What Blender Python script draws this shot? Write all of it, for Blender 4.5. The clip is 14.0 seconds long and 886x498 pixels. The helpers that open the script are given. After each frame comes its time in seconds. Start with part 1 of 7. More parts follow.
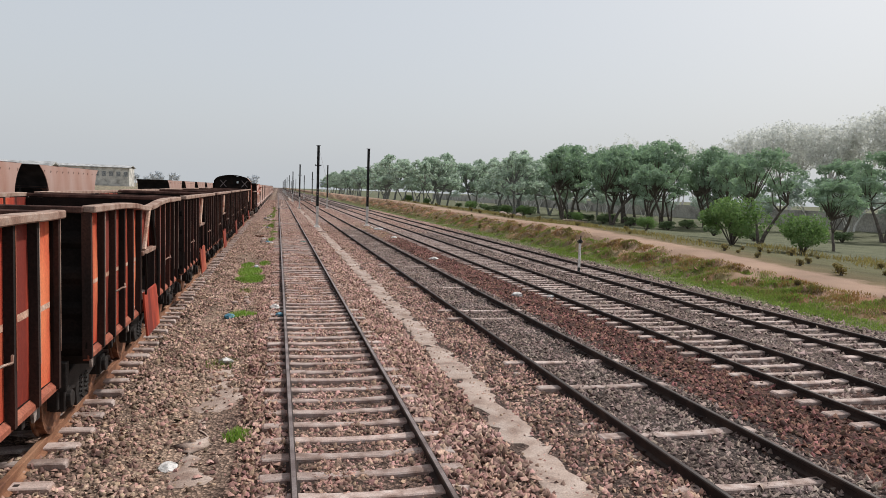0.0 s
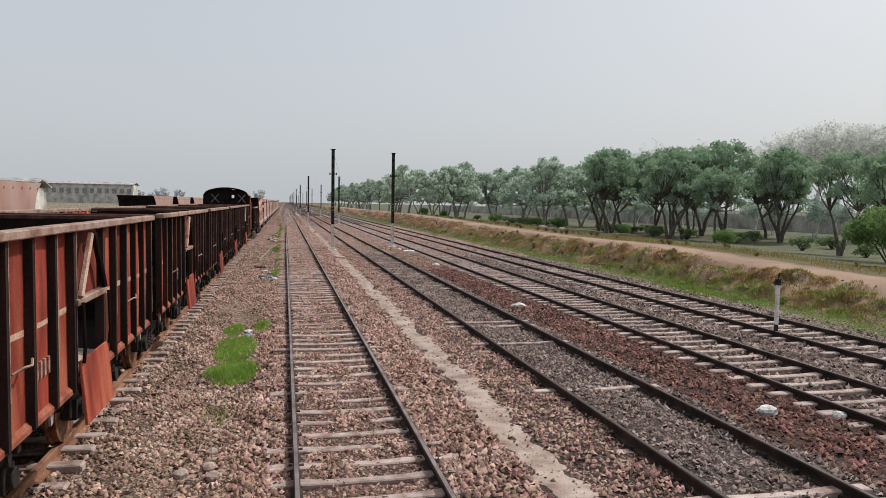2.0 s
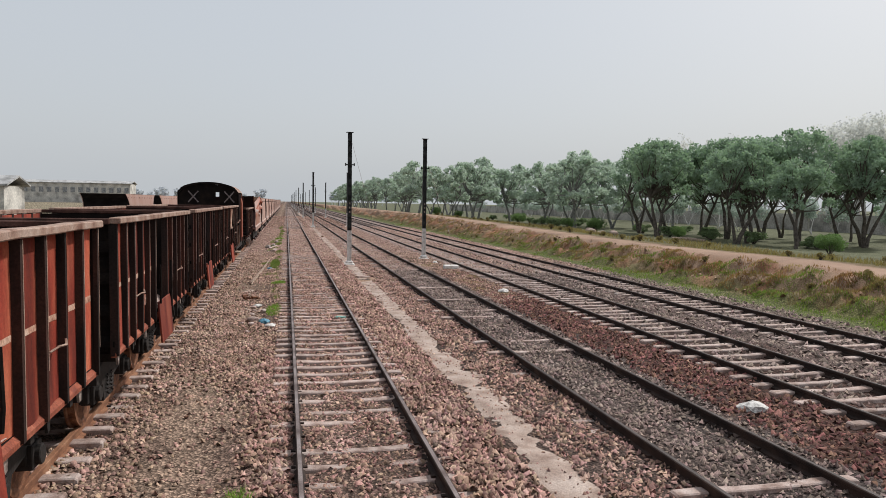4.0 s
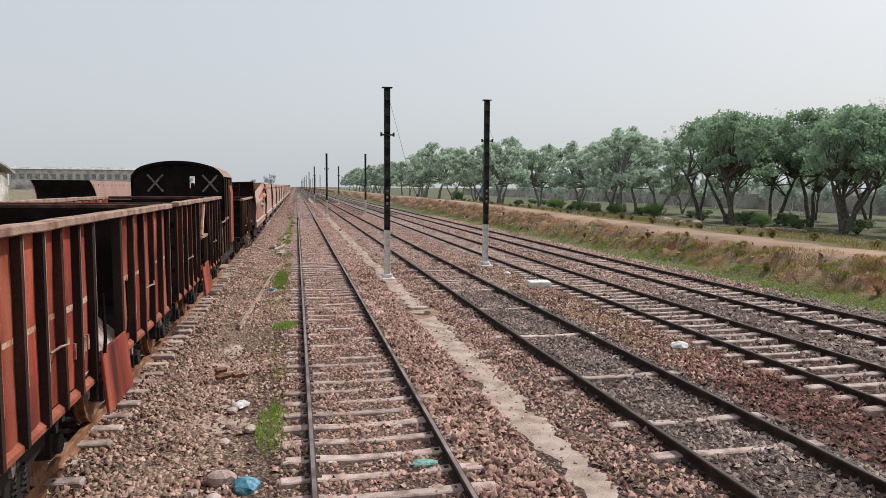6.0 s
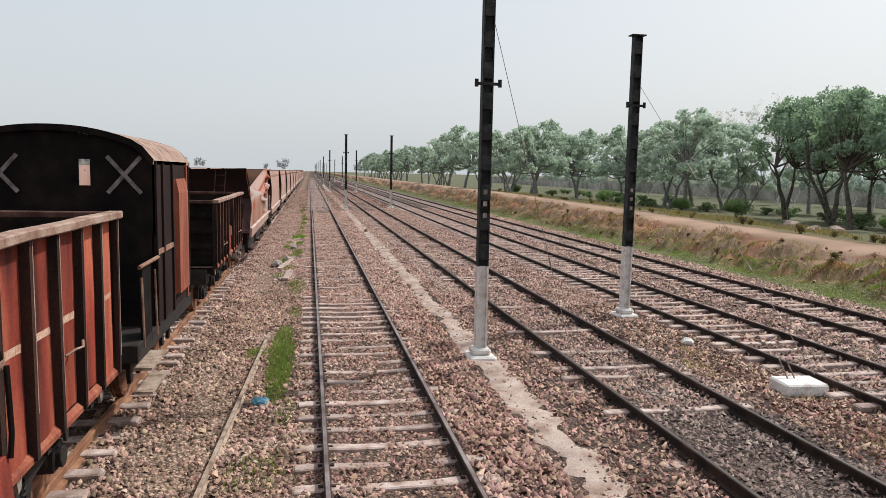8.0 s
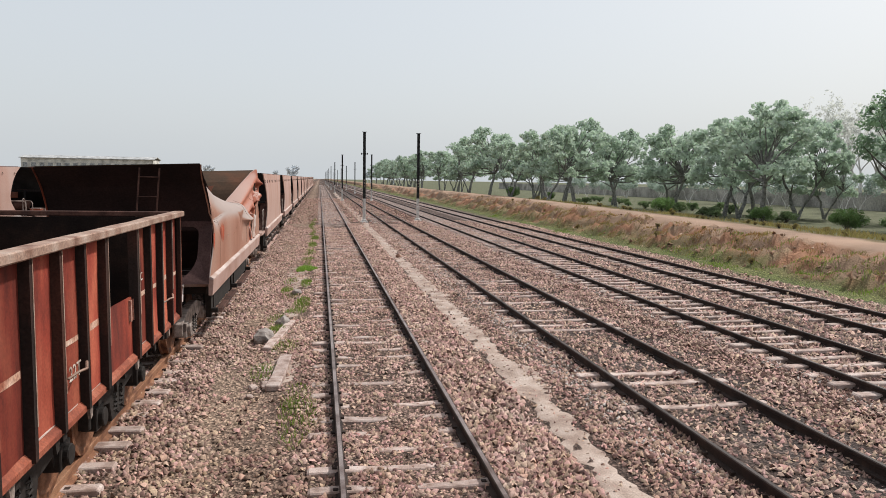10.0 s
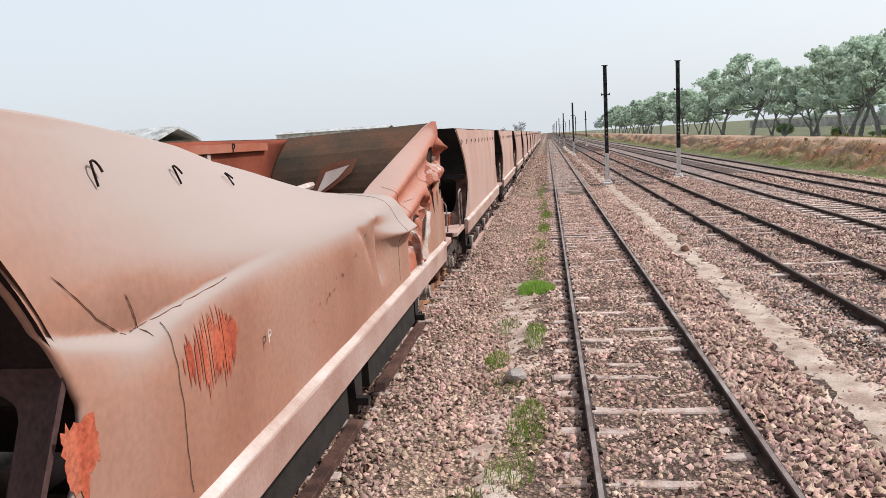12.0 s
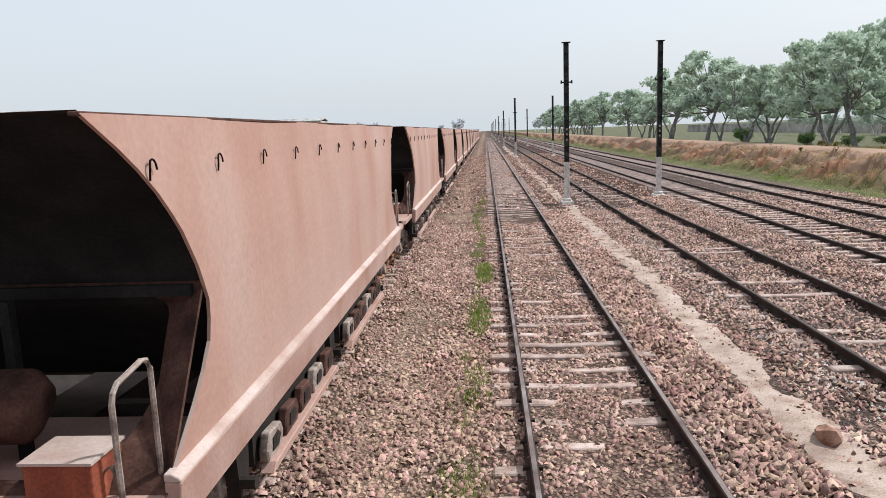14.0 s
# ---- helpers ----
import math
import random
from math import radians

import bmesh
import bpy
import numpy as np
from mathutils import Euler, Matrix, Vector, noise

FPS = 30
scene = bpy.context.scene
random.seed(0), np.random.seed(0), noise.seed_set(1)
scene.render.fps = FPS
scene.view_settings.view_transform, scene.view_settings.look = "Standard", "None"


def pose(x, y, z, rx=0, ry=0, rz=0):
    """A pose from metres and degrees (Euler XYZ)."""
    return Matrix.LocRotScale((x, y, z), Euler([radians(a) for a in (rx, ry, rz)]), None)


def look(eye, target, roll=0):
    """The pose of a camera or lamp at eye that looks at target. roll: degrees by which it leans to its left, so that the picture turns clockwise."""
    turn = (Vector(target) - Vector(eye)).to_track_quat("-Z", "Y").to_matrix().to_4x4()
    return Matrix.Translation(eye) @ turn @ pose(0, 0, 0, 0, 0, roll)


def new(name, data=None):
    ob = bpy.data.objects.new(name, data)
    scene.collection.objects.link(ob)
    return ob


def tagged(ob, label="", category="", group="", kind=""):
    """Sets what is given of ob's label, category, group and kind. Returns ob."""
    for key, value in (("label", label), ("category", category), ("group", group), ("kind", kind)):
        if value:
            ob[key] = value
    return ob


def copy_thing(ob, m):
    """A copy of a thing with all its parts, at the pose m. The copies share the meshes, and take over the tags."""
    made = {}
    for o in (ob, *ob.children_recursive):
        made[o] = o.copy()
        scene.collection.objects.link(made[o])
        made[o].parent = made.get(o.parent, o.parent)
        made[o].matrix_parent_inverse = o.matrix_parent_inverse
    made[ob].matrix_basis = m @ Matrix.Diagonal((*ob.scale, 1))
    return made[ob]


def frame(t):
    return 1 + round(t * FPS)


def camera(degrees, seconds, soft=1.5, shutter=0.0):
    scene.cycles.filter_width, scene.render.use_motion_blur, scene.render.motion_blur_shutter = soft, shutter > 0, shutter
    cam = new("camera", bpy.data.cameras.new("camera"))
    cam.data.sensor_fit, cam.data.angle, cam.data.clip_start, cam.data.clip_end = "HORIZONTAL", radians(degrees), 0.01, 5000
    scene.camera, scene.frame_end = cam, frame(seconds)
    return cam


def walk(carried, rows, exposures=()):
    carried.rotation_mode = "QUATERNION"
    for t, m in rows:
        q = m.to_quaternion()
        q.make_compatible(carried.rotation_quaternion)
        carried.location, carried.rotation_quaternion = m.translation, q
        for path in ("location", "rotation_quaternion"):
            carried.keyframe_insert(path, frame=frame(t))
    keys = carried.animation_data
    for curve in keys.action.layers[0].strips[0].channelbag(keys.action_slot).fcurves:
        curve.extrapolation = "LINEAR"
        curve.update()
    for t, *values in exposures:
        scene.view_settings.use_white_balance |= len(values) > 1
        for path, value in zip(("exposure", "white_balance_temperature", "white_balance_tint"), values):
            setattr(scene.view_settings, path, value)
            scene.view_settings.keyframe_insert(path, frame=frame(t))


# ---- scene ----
cam = camera(64.8, 14.0, soft=0.6)
PATH = [
    (0, (-0.231, 0.982, 3.536), (0.232, 2.921, 3.375), 2.0),
    (0.5, (-0.201, 4.049, 3.56), (0.255, 5.988, 3.379), 0.9),
    (1, (-0.219, 7.187, 3.54), (0.244, 9.127, 3.393), 2.6),
    (1.5, (-0.213, 10.478, 3.526), (0.234, 12.422, 3.386), 1.8),
    (2, (-0.155, 13.675, 3.524), (0.288, 15.621, 3.396), 1.0),
    (2.5, (-0.157, 16.839, 3.517), (0.297, 18.783, 3.393), 1.1),
    (3, (-0.179, 19.953, 3.5), (0.28, 21.895, 3.374), 0.6),
    (3.2, (-0.174, 21.181, 3.503), (0.278, 23.126, 3.38), 1.1),
    (5.3, (-0.171, 34.028, 3.578), (0.245, 35.977, 3.415), 0.4),
    (5.5, (-0.17, 35.277, 3.586), (0.269, 37.221, 3.417), 0.5),
    (5.8, (-0.168, 37.184, 3.596), (0.251, 39.111, 3.417), 0.4),
    (6, (-0.166, 38.456, 3.603), (0.244, 40.406, 3.426), 0.4),
    (6.2, (-0.167, 39.754, 3.611), (0.236, 41.683, 3.416), 0.6),
    (6.5, (-0.168, 41.701, 3.623), (0.212, 43.653, 3.406), 1.0),
    (6.8, (-0.179, 43.687, 3.657), (0.21, 45.616, 3.442), 1.1),
    (7, (-0.187, 45.011, 3.68), (0.199, 46.962, 3.466), 1.2),
    (7.2, (-0.167, 46.359, 3.714), (0.212, 48.29, 3.497), 1.2),
    (7.5, (-0.137, 48.38, 3.764), (0.245, 50.329, 3.532), 1.1),
    (7.8, (-0.181, 50.368, 3.785), (0.202, 52.298, 3.558), 1.2),
    (8, (-0.21, 51.694, 3.799), (0.166, 53.646, 3.583), 1.2),
    (8.2, (-0.214, 52.982, 3.8), (0.138, 54.942, 3.604), 0.8),
    (10.3, (-0.26, 66.183, 3.56), (0.086, 68.143, 3.363), 1.0),
    (10.5, (-0.269, 67.403, 3.545), (-0.051, 69.377, 3.308), 0.3),
    (10.8, (-0.316, 69.196, 3.53), (-0.221, 71.154, 3.255), -1.7),
    (11, (-0.348, 70.391, 3.52), (-0.445, 72.351, 3.135), -3.1),
    (11.2, (-0.359, 71.59, 3.526), (-0.448, 73.536, 3.174), -3.5),
    (11.5, (-0.375, 73.388, 3.534), (-0.535, 75.356, 3.214), -4.2),
    (11.8, (-0.369, 75.231, 3.525), (-0.672, 77.164, 3.225), -3.9),
    (12, (-0.365, 76.459, 3.519), (-0.672, 78.411, 3.208), -3.7),
    (12.2, (-0.364, 77.697, 3.515), (-0.641, 79.628, 3.176), -3.4),
    (12.5, (-0.362, 79.553, 3.509), (-0.603, 81.51, 3.175), -2.9),
    (12.8, (-0.375, 81.444, 3.518), (-0.602, 83.386, 3.205), -3.0),
    (13, (-0.383, 82.705, 3.524), (-0.618, 84.667, 3.214), -3.0),
    (13.2, (-0.386, 83.985, 3.539), (-0.616, 85.927, 3.228), -2.8),
    (13.5, (-0.39, 85.906, 3.561), (-0.598, 87.869, 3.238), -2.5),
    (13.8, (-0.403, 87.851, 3.569), (-0.571, 89.8, 3.266), -2.3),
    (14, (-0.412, 89.147, 3.574), (-0.542, 91.115, 3.243), -2.1),
]
walk(cam, [(t, look(eye, target, roll)) for t, eye, target, roll in PATH], exposures=((0.0, 0.02, 6400, 10), (1.0, 0.02, 6400, 10), (2.2, -0.05, 6400, 10), (3.0, -0.05, 6400, 10), (6.0, 0.09, 6390, 10), (8.5, 0.22, 6430, 9), (10.3, 0.20, 6440, 9), (11.0, 0.30, 6300, 9), (11.5, 0.53, 6290, 9), (12.2, 0.42, 6260, 9), (13.0, 0.30, 6230, 9), (13.5, 0.26, 6220, 9), (14.0, 0.39, 6210, 9)))

# ---------------------------------------------------------------- light
world = bpy.data.worlds.new("hazy_sky")
scene.world = world
world.use_nodes = True
wn, wl = world.node_tree.nodes, world.node_tree.links
wn.clear()
SUN_EL, SUN_AZ = 48.0, 62.0        # height, and degrees clockwise from straight ahead
sky = wn.new("ShaderNodeTexSky")
sky.sky_type = "NISHITA"
sky.sun_disc = False
sky.sun_elevation, sky.sun_rotation = radians(SUN_EL), radians(SUN_AZ)
sky.air_density, sky.dust_density, sky.ozone_density = 1.0, 6.0, 1.0
sky_part = wn.new("ShaderNodeBackground")
sky_part.inputs["Strength"].default_value = 0.03
haze_part = wn.new("ShaderNodeBackground")
haze_part.inputs["Color"].default_value = (0.79, 0.83, 0.865, 1)
haze_part.inputs["Strength"].default_value = 0.64
both = wn.new("ShaderNodeAddShader")
wout = wn.new("ShaderNodeOutputWorld")
wl.new(sky.outputs["Color"], sky_part.inputs["Color"])
wl.new(sky_part.outputs[0], both.inputs[0])
wl.new(haze_part.outputs[0], both.inputs[1])
wl.new(both.outputs[0], wout.inputs["Surface"])

sun_data = bpy.data.lights.new("sun", "SUN")
sun_data.energy, sun_data.angle, sun_data.color = 3.4, radians(2.5), (1.0, 0.97, 0.925)
sun = new("sun", sun_data)
_a, _e = radians(SUN_AZ), radians(SUN_EL)
sun.matrix_world = look((math.sin(_a) * math.cos(_e) * 50, math.cos(_a) * math.cos(_e) * 50, math.sin(_e) * 50), (0, 0, 0))

# ---------------------------------------------------------------- materials


def material(name, base, dark=None, light=None, scale=6.0, fine=60.0, rough=0.85, metal=0.0, bump=0.3, dist=0.01,
             streak=0.0, island=0.0, per_object=0.0, spec=0.3, patch=0.5, grain=0.75, settled=None, lie=(0.18, 0.6)):
    """Base colour worn by two scales of noise, with relief; streak stretches the coarse wear downwards."""
    m = bpy.data.materials.new(name)
    m.use_nodes = True
    n, l = m.node_tree.nodes, m.node_tree.links
    b = n["Principled BSDF"]
    b.inputs["Roughness"].default_value = rough
    b.inputs["Metallic"].default_value = metal
    b.inputs["Specular IOR Level"].default_value = spec
    dark = dark or tuple(c * 0.55 for c in base)
    light = light or tuple(min(1, c * 1.35) for c in base)
    geo = n.new("ShaderNodeNewGeometry")
    mp = n.new("ShaderNodeMapping")
    l.new(geo.outputs["Position"], mp.inputs["Vector"])
    mp.inputs["Scale"].default_value = (1, 1, 1 - streak)
    coarse = n.new("ShaderNodeTexNoise")
    coarse.inputs["Scale"].default_value = scale
    coarse.inputs["Detail"].default_value = 5
    l.new(mp.outputs[0], coarse.inputs["Vector"])
    fin = n.new("ShaderNodeTexNoise")
    fin.inputs["Scale"].default_value = fine
    fin.inputs["Detail"].default_value = 3
    l.new(geo.outputs["Position"], fin.inputs["Vector"])
    r1 = n.new("ShaderNodeValToRGB")
    cr = r1.color_ramp
    cr.elements[0].position, cr.elements[0].color = 0.5 - 0.22 * patch - 0.05, (*dark, 1)
    cr.elements[1].position, cr.elements[1].color = 0.5 + 0.22 * patch + 0.1, (*light, 1)
    e = cr.elements.new(0.5)
    e.color = (*base, 1)
    l.new(coarse.outputs["Fac"], r1.inputs["Fac"])
    mul = n.new("ShaderNodeMix")
    mul.data_type, mul.blend_type = "RGBA", "MULTIPLY"
    mul.inputs["Factor"].default_value = grain
    r2 = n.new("ShaderNodeValToRGB")
    r2.color_ramp.elements[0].position, r2.color_ramp.elements[0].color = 0.3, (0.55, 0.55, 0.55, 1)
    r2.color_ramp.elements[1].position, r2.color_ramp.elements[1].color = 0.7, (1.15, 1.13, 1.1, 1)
    l.new(fin.outputs["Fac"], r2.inputs["Fac"])
    l.new(r1.outputs["Color"], mul.inputs["A"])
    l.new(r2.outputs["Color"], mul.inputs["B"])
    col = mul.outputs["Result"]
    for amount, src in ((island, "island"), (per_object, "object")):
        if amount:
            if src == "island":
                rnd = geo.outputs["Random Per Island"]
            else:
                rnd = n.new("ShaderNodeObjectInfo").outputs["Random"]
            mr = n.new("ShaderNodeMapRange")
            mr.inputs["To Min"].default_value, mr.inputs["To Max"].default_value = 1 - amount, 1 + amount
            l.new(rnd, mr.inputs["Value"])
            hs = n.new("ShaderNodeHueSaturation")
            l.new(mr.outputs[0], hs.inputs["Value"])
            l.new(col, hs.inputs["Color"])
            col = hs.outputs["Color"]
    if island:
        hv = n.new("ShaderNodeMapRange")
        hv.inputs["To Min"].default_value, hv.inputs["To Max"].default_value = 0.475, 0.53
        wn_ = n.new("ShaderNodeTexWhiteNoise")
        wn_.noise_dimensions = "1D"
        l.new(geo.outputs["Random Per Island"], wn_.inputs["W"])
        l.new(wn_.outputs["Value"], hv.inputs["Value"])
        l.new(hv.outputs[0], hs.inputs["Hue"])
    if settled:
        nz = n.new("ShaderNodeSeparateXYZ")
        l.new(geo.outputs["Normal"], nz.inputs[0])
        up = n.new("ShaderNodeMapRange")
        up.inputs["From Min"].default_value, up.inputs["From Max"].default_value = lie
        l.new(nz.outputs["Z"], up.inputs["Value"])
        film = n.new("ShaderNodeMix")
        film.data_type = "RGBA"
        film.inputs["B"].default_value = (*settled, 1)
        l.new(up.outputs[0], film.inputs["Factor"])
        l.new(col, film.inputs["A"])
        col = film.outputs["Result"]
    l.new(col, b.inputs["Base Color"])
    if bump:
        bp = n.new("ShaderNodeBump")
        bp.inputs["Strength"].default_value, bp.inputs["Distance"].default_value = bump, dist
        l.new(fin.outputs["Fac"], bp.inputs["Height"])
        l.new(bp.outputs[0], b.inputs["Normal"])
    return m


def two_sided_leaf(name, base, spread, through_it=(1.2, 1.4, 0.8)):
    m = material(name, base, scale=0.9, fine=9, rough=0.7, bump=0, island=spread, spec=0.15)
    n, l = m.node_tree.nodes, m.node_tree.links
    tr = n.new("ShaderNodeBsdfTranslucent")
    tr.inputs["Color"].default_value = (base[0] * through_it[0], base[1] * through_it[1], base[2] * through_it[2], 1)
    mx = n.new("ShaderNodeMixShader")
    mx.inputs["Fac"].default_value = 0.32
    l.new(n["Principled BSDF"].outputs[0], mx.inputs[1])
    l.new(tr.outputs[0], mx.inputs[2])
    l.new(mx.outputs[0], n["Material Output"].inputs["Surface"])
    return m


BRIGHT_RED = material("bright_red_wagon_paint", (0.43, 0.058, 0.028), (0.17, 0.024, 0.015), (0.60, 0.17, 0.075), scale=1.7, fine=30, rough=0.6, bump=0.1, streak=0.7, per_object=0.3, patch=0.35, grain=0.4, spec=0.3)
DARK_RED = material("sooty_dark_red_wagon_paint", (0.275, 0.043, 0.025), (0.05, 0.014, 0.011), (0.50, 0.16, 0.085), scale=2.0, fine=35, rough=0.75, bump=0.12, streak=0.8, per_object=0.4, patch=0.6, grain=0.5, spec=0.2)
RED = material("red_oxide_wagon_paint", (0.26, 0.046, 0.029), (0.075, 0.019, 0.015), (0.43, 0.125, 0.072), scale=2.2, fine=35, rough=0.7, bump=0.12, streak=0.75, per_object=0.36, patch=0.5, grain=0.5, spec=0.2)
# Near-black base puts the shade of end walls and interiors into the colour.
SHADED_GRIME = material("shade_black_grimy_steel", (0.012, 0.009, 0.008), (0.006, 0.005, 0.005), (0.028, 0.018, 0.014), scale=3, fine=40, rough=0.92, spec=0.1, patch=0.9)
# Darkened rib base stands in for shade on the faces turned from the sun.
SHADED_RIB = material("shade_dark_rib_steel", (0.026, 0.017, 0.015), (0.01, 0.008, 0.007), (0.085, 0.036, 0.025), scale=3, fine=40, rough=0.85, spec=0.15, streak=0.8, patch=0.8)
RIM = material("worn_rusty_rim_steel", (0.33, 0.215, 0.165), (0.15, 0.066, 0.043), (0.47, 0.37, 0.31), scale=4, fine=50, rough=0.75, patch=0.8)
LINING = material("brown_scorched_hopper_lining", (0.135, 0.08, 0.055), (0.085, 0.072, 0.056), (0.22, 0.11, 0.07), scale=1.1, fine=20, rough=0.85, patch=1.0, grain=0.3)
DUST = material("dust_washed_hopper_paint", (0.40, 0.25, 0.205), (0.335, 0.175, 0.13), (0.45, 0.325, 0.285), scale=0.75, fine=22, rough=0.65, bump=0.06, streak=0.55, per_object=0.07, patch=0.9, grain=0.25, settled=(0.445, 0.345, 0.305))
CRUSHED = material("scraped_orange_hopper_paint", (0.335, 0.098, 0.053), (0.17, 0.046, 0.026), (0.42, 0.205, 0.15), scale=0.8, fine=20, rough=0.65, bump=0.06, streak=0.3, patch=0.9, grain=0.35, settled=(0.36, 0.26, 0.225), lie=(0.55, 0.95))
DARKRUST = material("dark_brown_rusty_bar", (0.09, 0.045, 0.035), (0.045, 0.024, 0.02), (0.14, 0.075, 0.06), scale=4, fine=40, rough=0.85, spec=0.15)
SHELF = material("dust_covered_orange_sheet", (0.325, 0.158, 0.107), (0.235, 0.092, 0.056), (0.365, 0.225, 0.175), scale=0.7, fine=20, rough=0.72, bump=0.06, streak=0.4, patch=0.9, grain=0.3, settled=(0.305, 0.238, 0.213), lie=(0.10, 0.42))
SCORCHED = material("scorched_olive_brown_sheet", (0.088, 0.049, 0.031), (0.042, 0.037, 0.027), (0.19, 0.07, 0.038), scale=1.1, fine=16, rough=0.85, bump=0.06, patch=0.9, grain=0.35, spec=0.15)
INNERRED = material("red_rusted_inner_sheet", (0.20, 0.048, 0.026), (0.035, 0.016, 0.012), (0.30, 0.085, 0.048), scale=0.6, fine=18, rough=0.85, bump=0.06, patch=0.8, grain=0.35, spec=0.15)
# Dark base carries the shade of the end recess; the maroon is its own.
MAROON = material("shaded_maroon_sheet", (0.024, 0.0138, 0.013), (0.013, 0.009, 0.009), (0.04, 0.0205, 0.018), scale=1.2, fine=30, rough=0.9, spec=0.12, streak=0.5, patch=0.9)
ENDPLATE = material("grimy_maroon_plate", (0.085, 0.046, 0.043), (0.04, 0.023, 0.022), (0.13, 0.075, 0.07), scale=1.8, fine=30, rough=0.85, spec=0.15, streak=0.4, patch=0.8)
SCRAPE = material("fresh_orange_rust", (0.43, 0.10, 0.055), (0.30, 0.06, 0.035), (0.5, 0.19, 0.12), scale=6, fine=45, rough=0.85, streak=0.85, patch=0.9, spec=0.1)
BAREDUST = material("red_brown_bare_sheet", (0.115, 0.035, 0.018), (0.04, 0.02, 0.015), (0.19, 0.07, 0.04), scale=0.9, fine=18, rough=0.8, bump=0.06, patch=0.8, grain=0.35)
RUSTRED = material("bare_red_rust", (0.28, 0.075, 0.04), (0.16, 0.04, 0.025), (0.42, 0.16, 0.1), scale=5, fine=40, rough=0.8, streak=0.8, patch=1.0)
SILLFACE = material("dusty_sill_face", (0.40, 0.255, 0.215), (0.31, 0.17, 0.13), (0.46, 0.33, 0.29), scale=1.2, fine=30, rough=0.7, grain=0.3, patch=0.8)
# Near-black base stands in for the shadow under the hopper's end hood.
HOODSHADE = material("shade_dark_hood_steel", (0.013, 0.0125, 0.013), (0.008, 0.008, 0.0085), (0.024, 0.023, 0.023), scale=2, fine=40, rough=0.9, spec=0.15)
SILL = material("pale_sill_paint", (0.46, 0.365, 0.33), (0.36, 0.255, 0.215), (0.54, 0.46, 0.43), scale=1.5, fine=30, rough=0.7, grain=0.25)
UNDER = material("black_oily_underframe", (0.022, 0.017, 0.015), scale=5, fine=50, rough=0.8)
WHEEL = material("rusty_wheel_steel", (0.20, 0.085, 0.045), (0.09, 0.04, 0.025), (0.33, 0.17, 0.1), scale=9, fine=60, rough=0.6, metal=0.3)
GREY_CAST = material("dusty_cast_steel", (0.30, 0.24, 0.21), (0.12, 0.09, 0.08), (0.42, 0.36, 0.33), scale=7, fine=60, rough=0.75)
PAINT = material("faded_white_paint", (0.60, 0.52, 0.46), (0.36, 0.25, 0.2), (0.72, 0.67, 0.62), scale=9, fine=70, rough=0.8)
SOOTPAINT = material("sooty_white_paint", (0.20, 0.165, 0.16), (0.05, 0.035, 0.035), (0.36, 0.32, 0.31), scale=7, fine=60, rough=0.85, patch=0.9)
STRIPE = material("faded_stripe_paint", (0.54, 0.33, 0.24), (0.30, 0.10, 0.06), (0.66, 0.49, 0.40), scale=5, fine=40, rough=0.8, patch=0.6)
CREAM = material("dusty_reddish_paint", (0.30, 0.165, 0.115), (0.16, 0.07, 0.045), (0.42, 0.27, 0.2), scale=3, fine=40, rough=0.75)
RAILSIDE = material("rusty_rail_side", (0.034, 0.021, 0.017), (0.02, 0.013, 0.011), (0.065, 0.04, 0.03), scale=3, fine=60, rough=0.85)
RAILTOP = material("worn_rail_head", (0.24, 0.19, 0.18), (0.13, 0.09, 0.08), (0.36, 0.31, 0.30), scale=2, fine=50, rough=0.5, metal=0.5)
RAILDULL = material("dull_rail_head", (0.055, 0.04, 0.036), (0.035, 0.024, 0.02), (0.085, 0.066, 0.06), scale=2, fine=50, rough=0.6, metal=0.2)
NUMBER = material("nearly_worn_off_paint", (0.38, 0.19, 0.14), (0.26, 0.06, 0.035), (0.52, 0.40, 0.34), scale=14, fine=80, rough=0.8, patch=0.8)
RAILRUST = material("brown_rusty_rail", (0.26, 0.12, 0.065), (0.15, 0.065, 0.037), (0.36, 0.20, 0.12), scale=3, fine=60, rough=0.85)
CONCRETE = material("dusty_sleeper_concrete", (0.42, 0.32, 0.285), (0.26, 0.18, 0.15), (0.54, 0.45, 0.415), scale=5, fine=60, rough=0.9, per_object=0.18)
WHITEWASH = material("whitewashed_concrete", (0.80, 0.77, 0.74), (0.60, 0.55, 0.51), (0.86, 0.84, 0.82), scale=5, fine=50, rough=0.9)
MAST = material("black_painted_mast", (0.020, 0.022, 0.022), (0.012, 0.012, 0.012), (0.05, 0.05, 0.045), scale=6, fine=60, rough=0.7)
STONE = material("pinkish_ballast_stone", (0.365, 0.222, 0.178), (0.225, 0.128, 0.10), (0.48, 0.325, 0.28), scale=1.2, fine=60, rough=0.92, island=0.55, bump=0.2, patch=0.8)
STONE_WARM = material("warm_brown_ballast_stone", (0.35, 0.224, 0.173), (0.215, 0.128, 0.096), (0.475, 0.335, 0.275), scale=1.2, fine=60, rough=0.92, island=0.62, bump=0.2, patch=0.8)
STONE_GREY = material("grey_ballast_stone", (0.25, 0.18, 0.157), (0.155, 0.11, 0.095), (0.34, 0.27, 0.245), scale=1.2, fine=60, rough=0.92, island=0.5, bump=0.2, patch=0.8)
STONE_PALE = material("pale_ballast_stone", (0.40, 0.258, 0.212), (0.26, 0.155, 0.125), (0.51, 0.365, 0.315), scale=1.2, fine=60, rough=0.92, island=0.45, bump=0.2, patch=0.8)
STONE_RED = material("dark_red_ballast_stone", (0.175, 0.08, 0.064), (0.095, 0.042, 0.034), (0.27, 0.14, 0.113), scale=1.0, fine=60, rough=0.92, island=0.75, bump=0.2, patch=0.8)
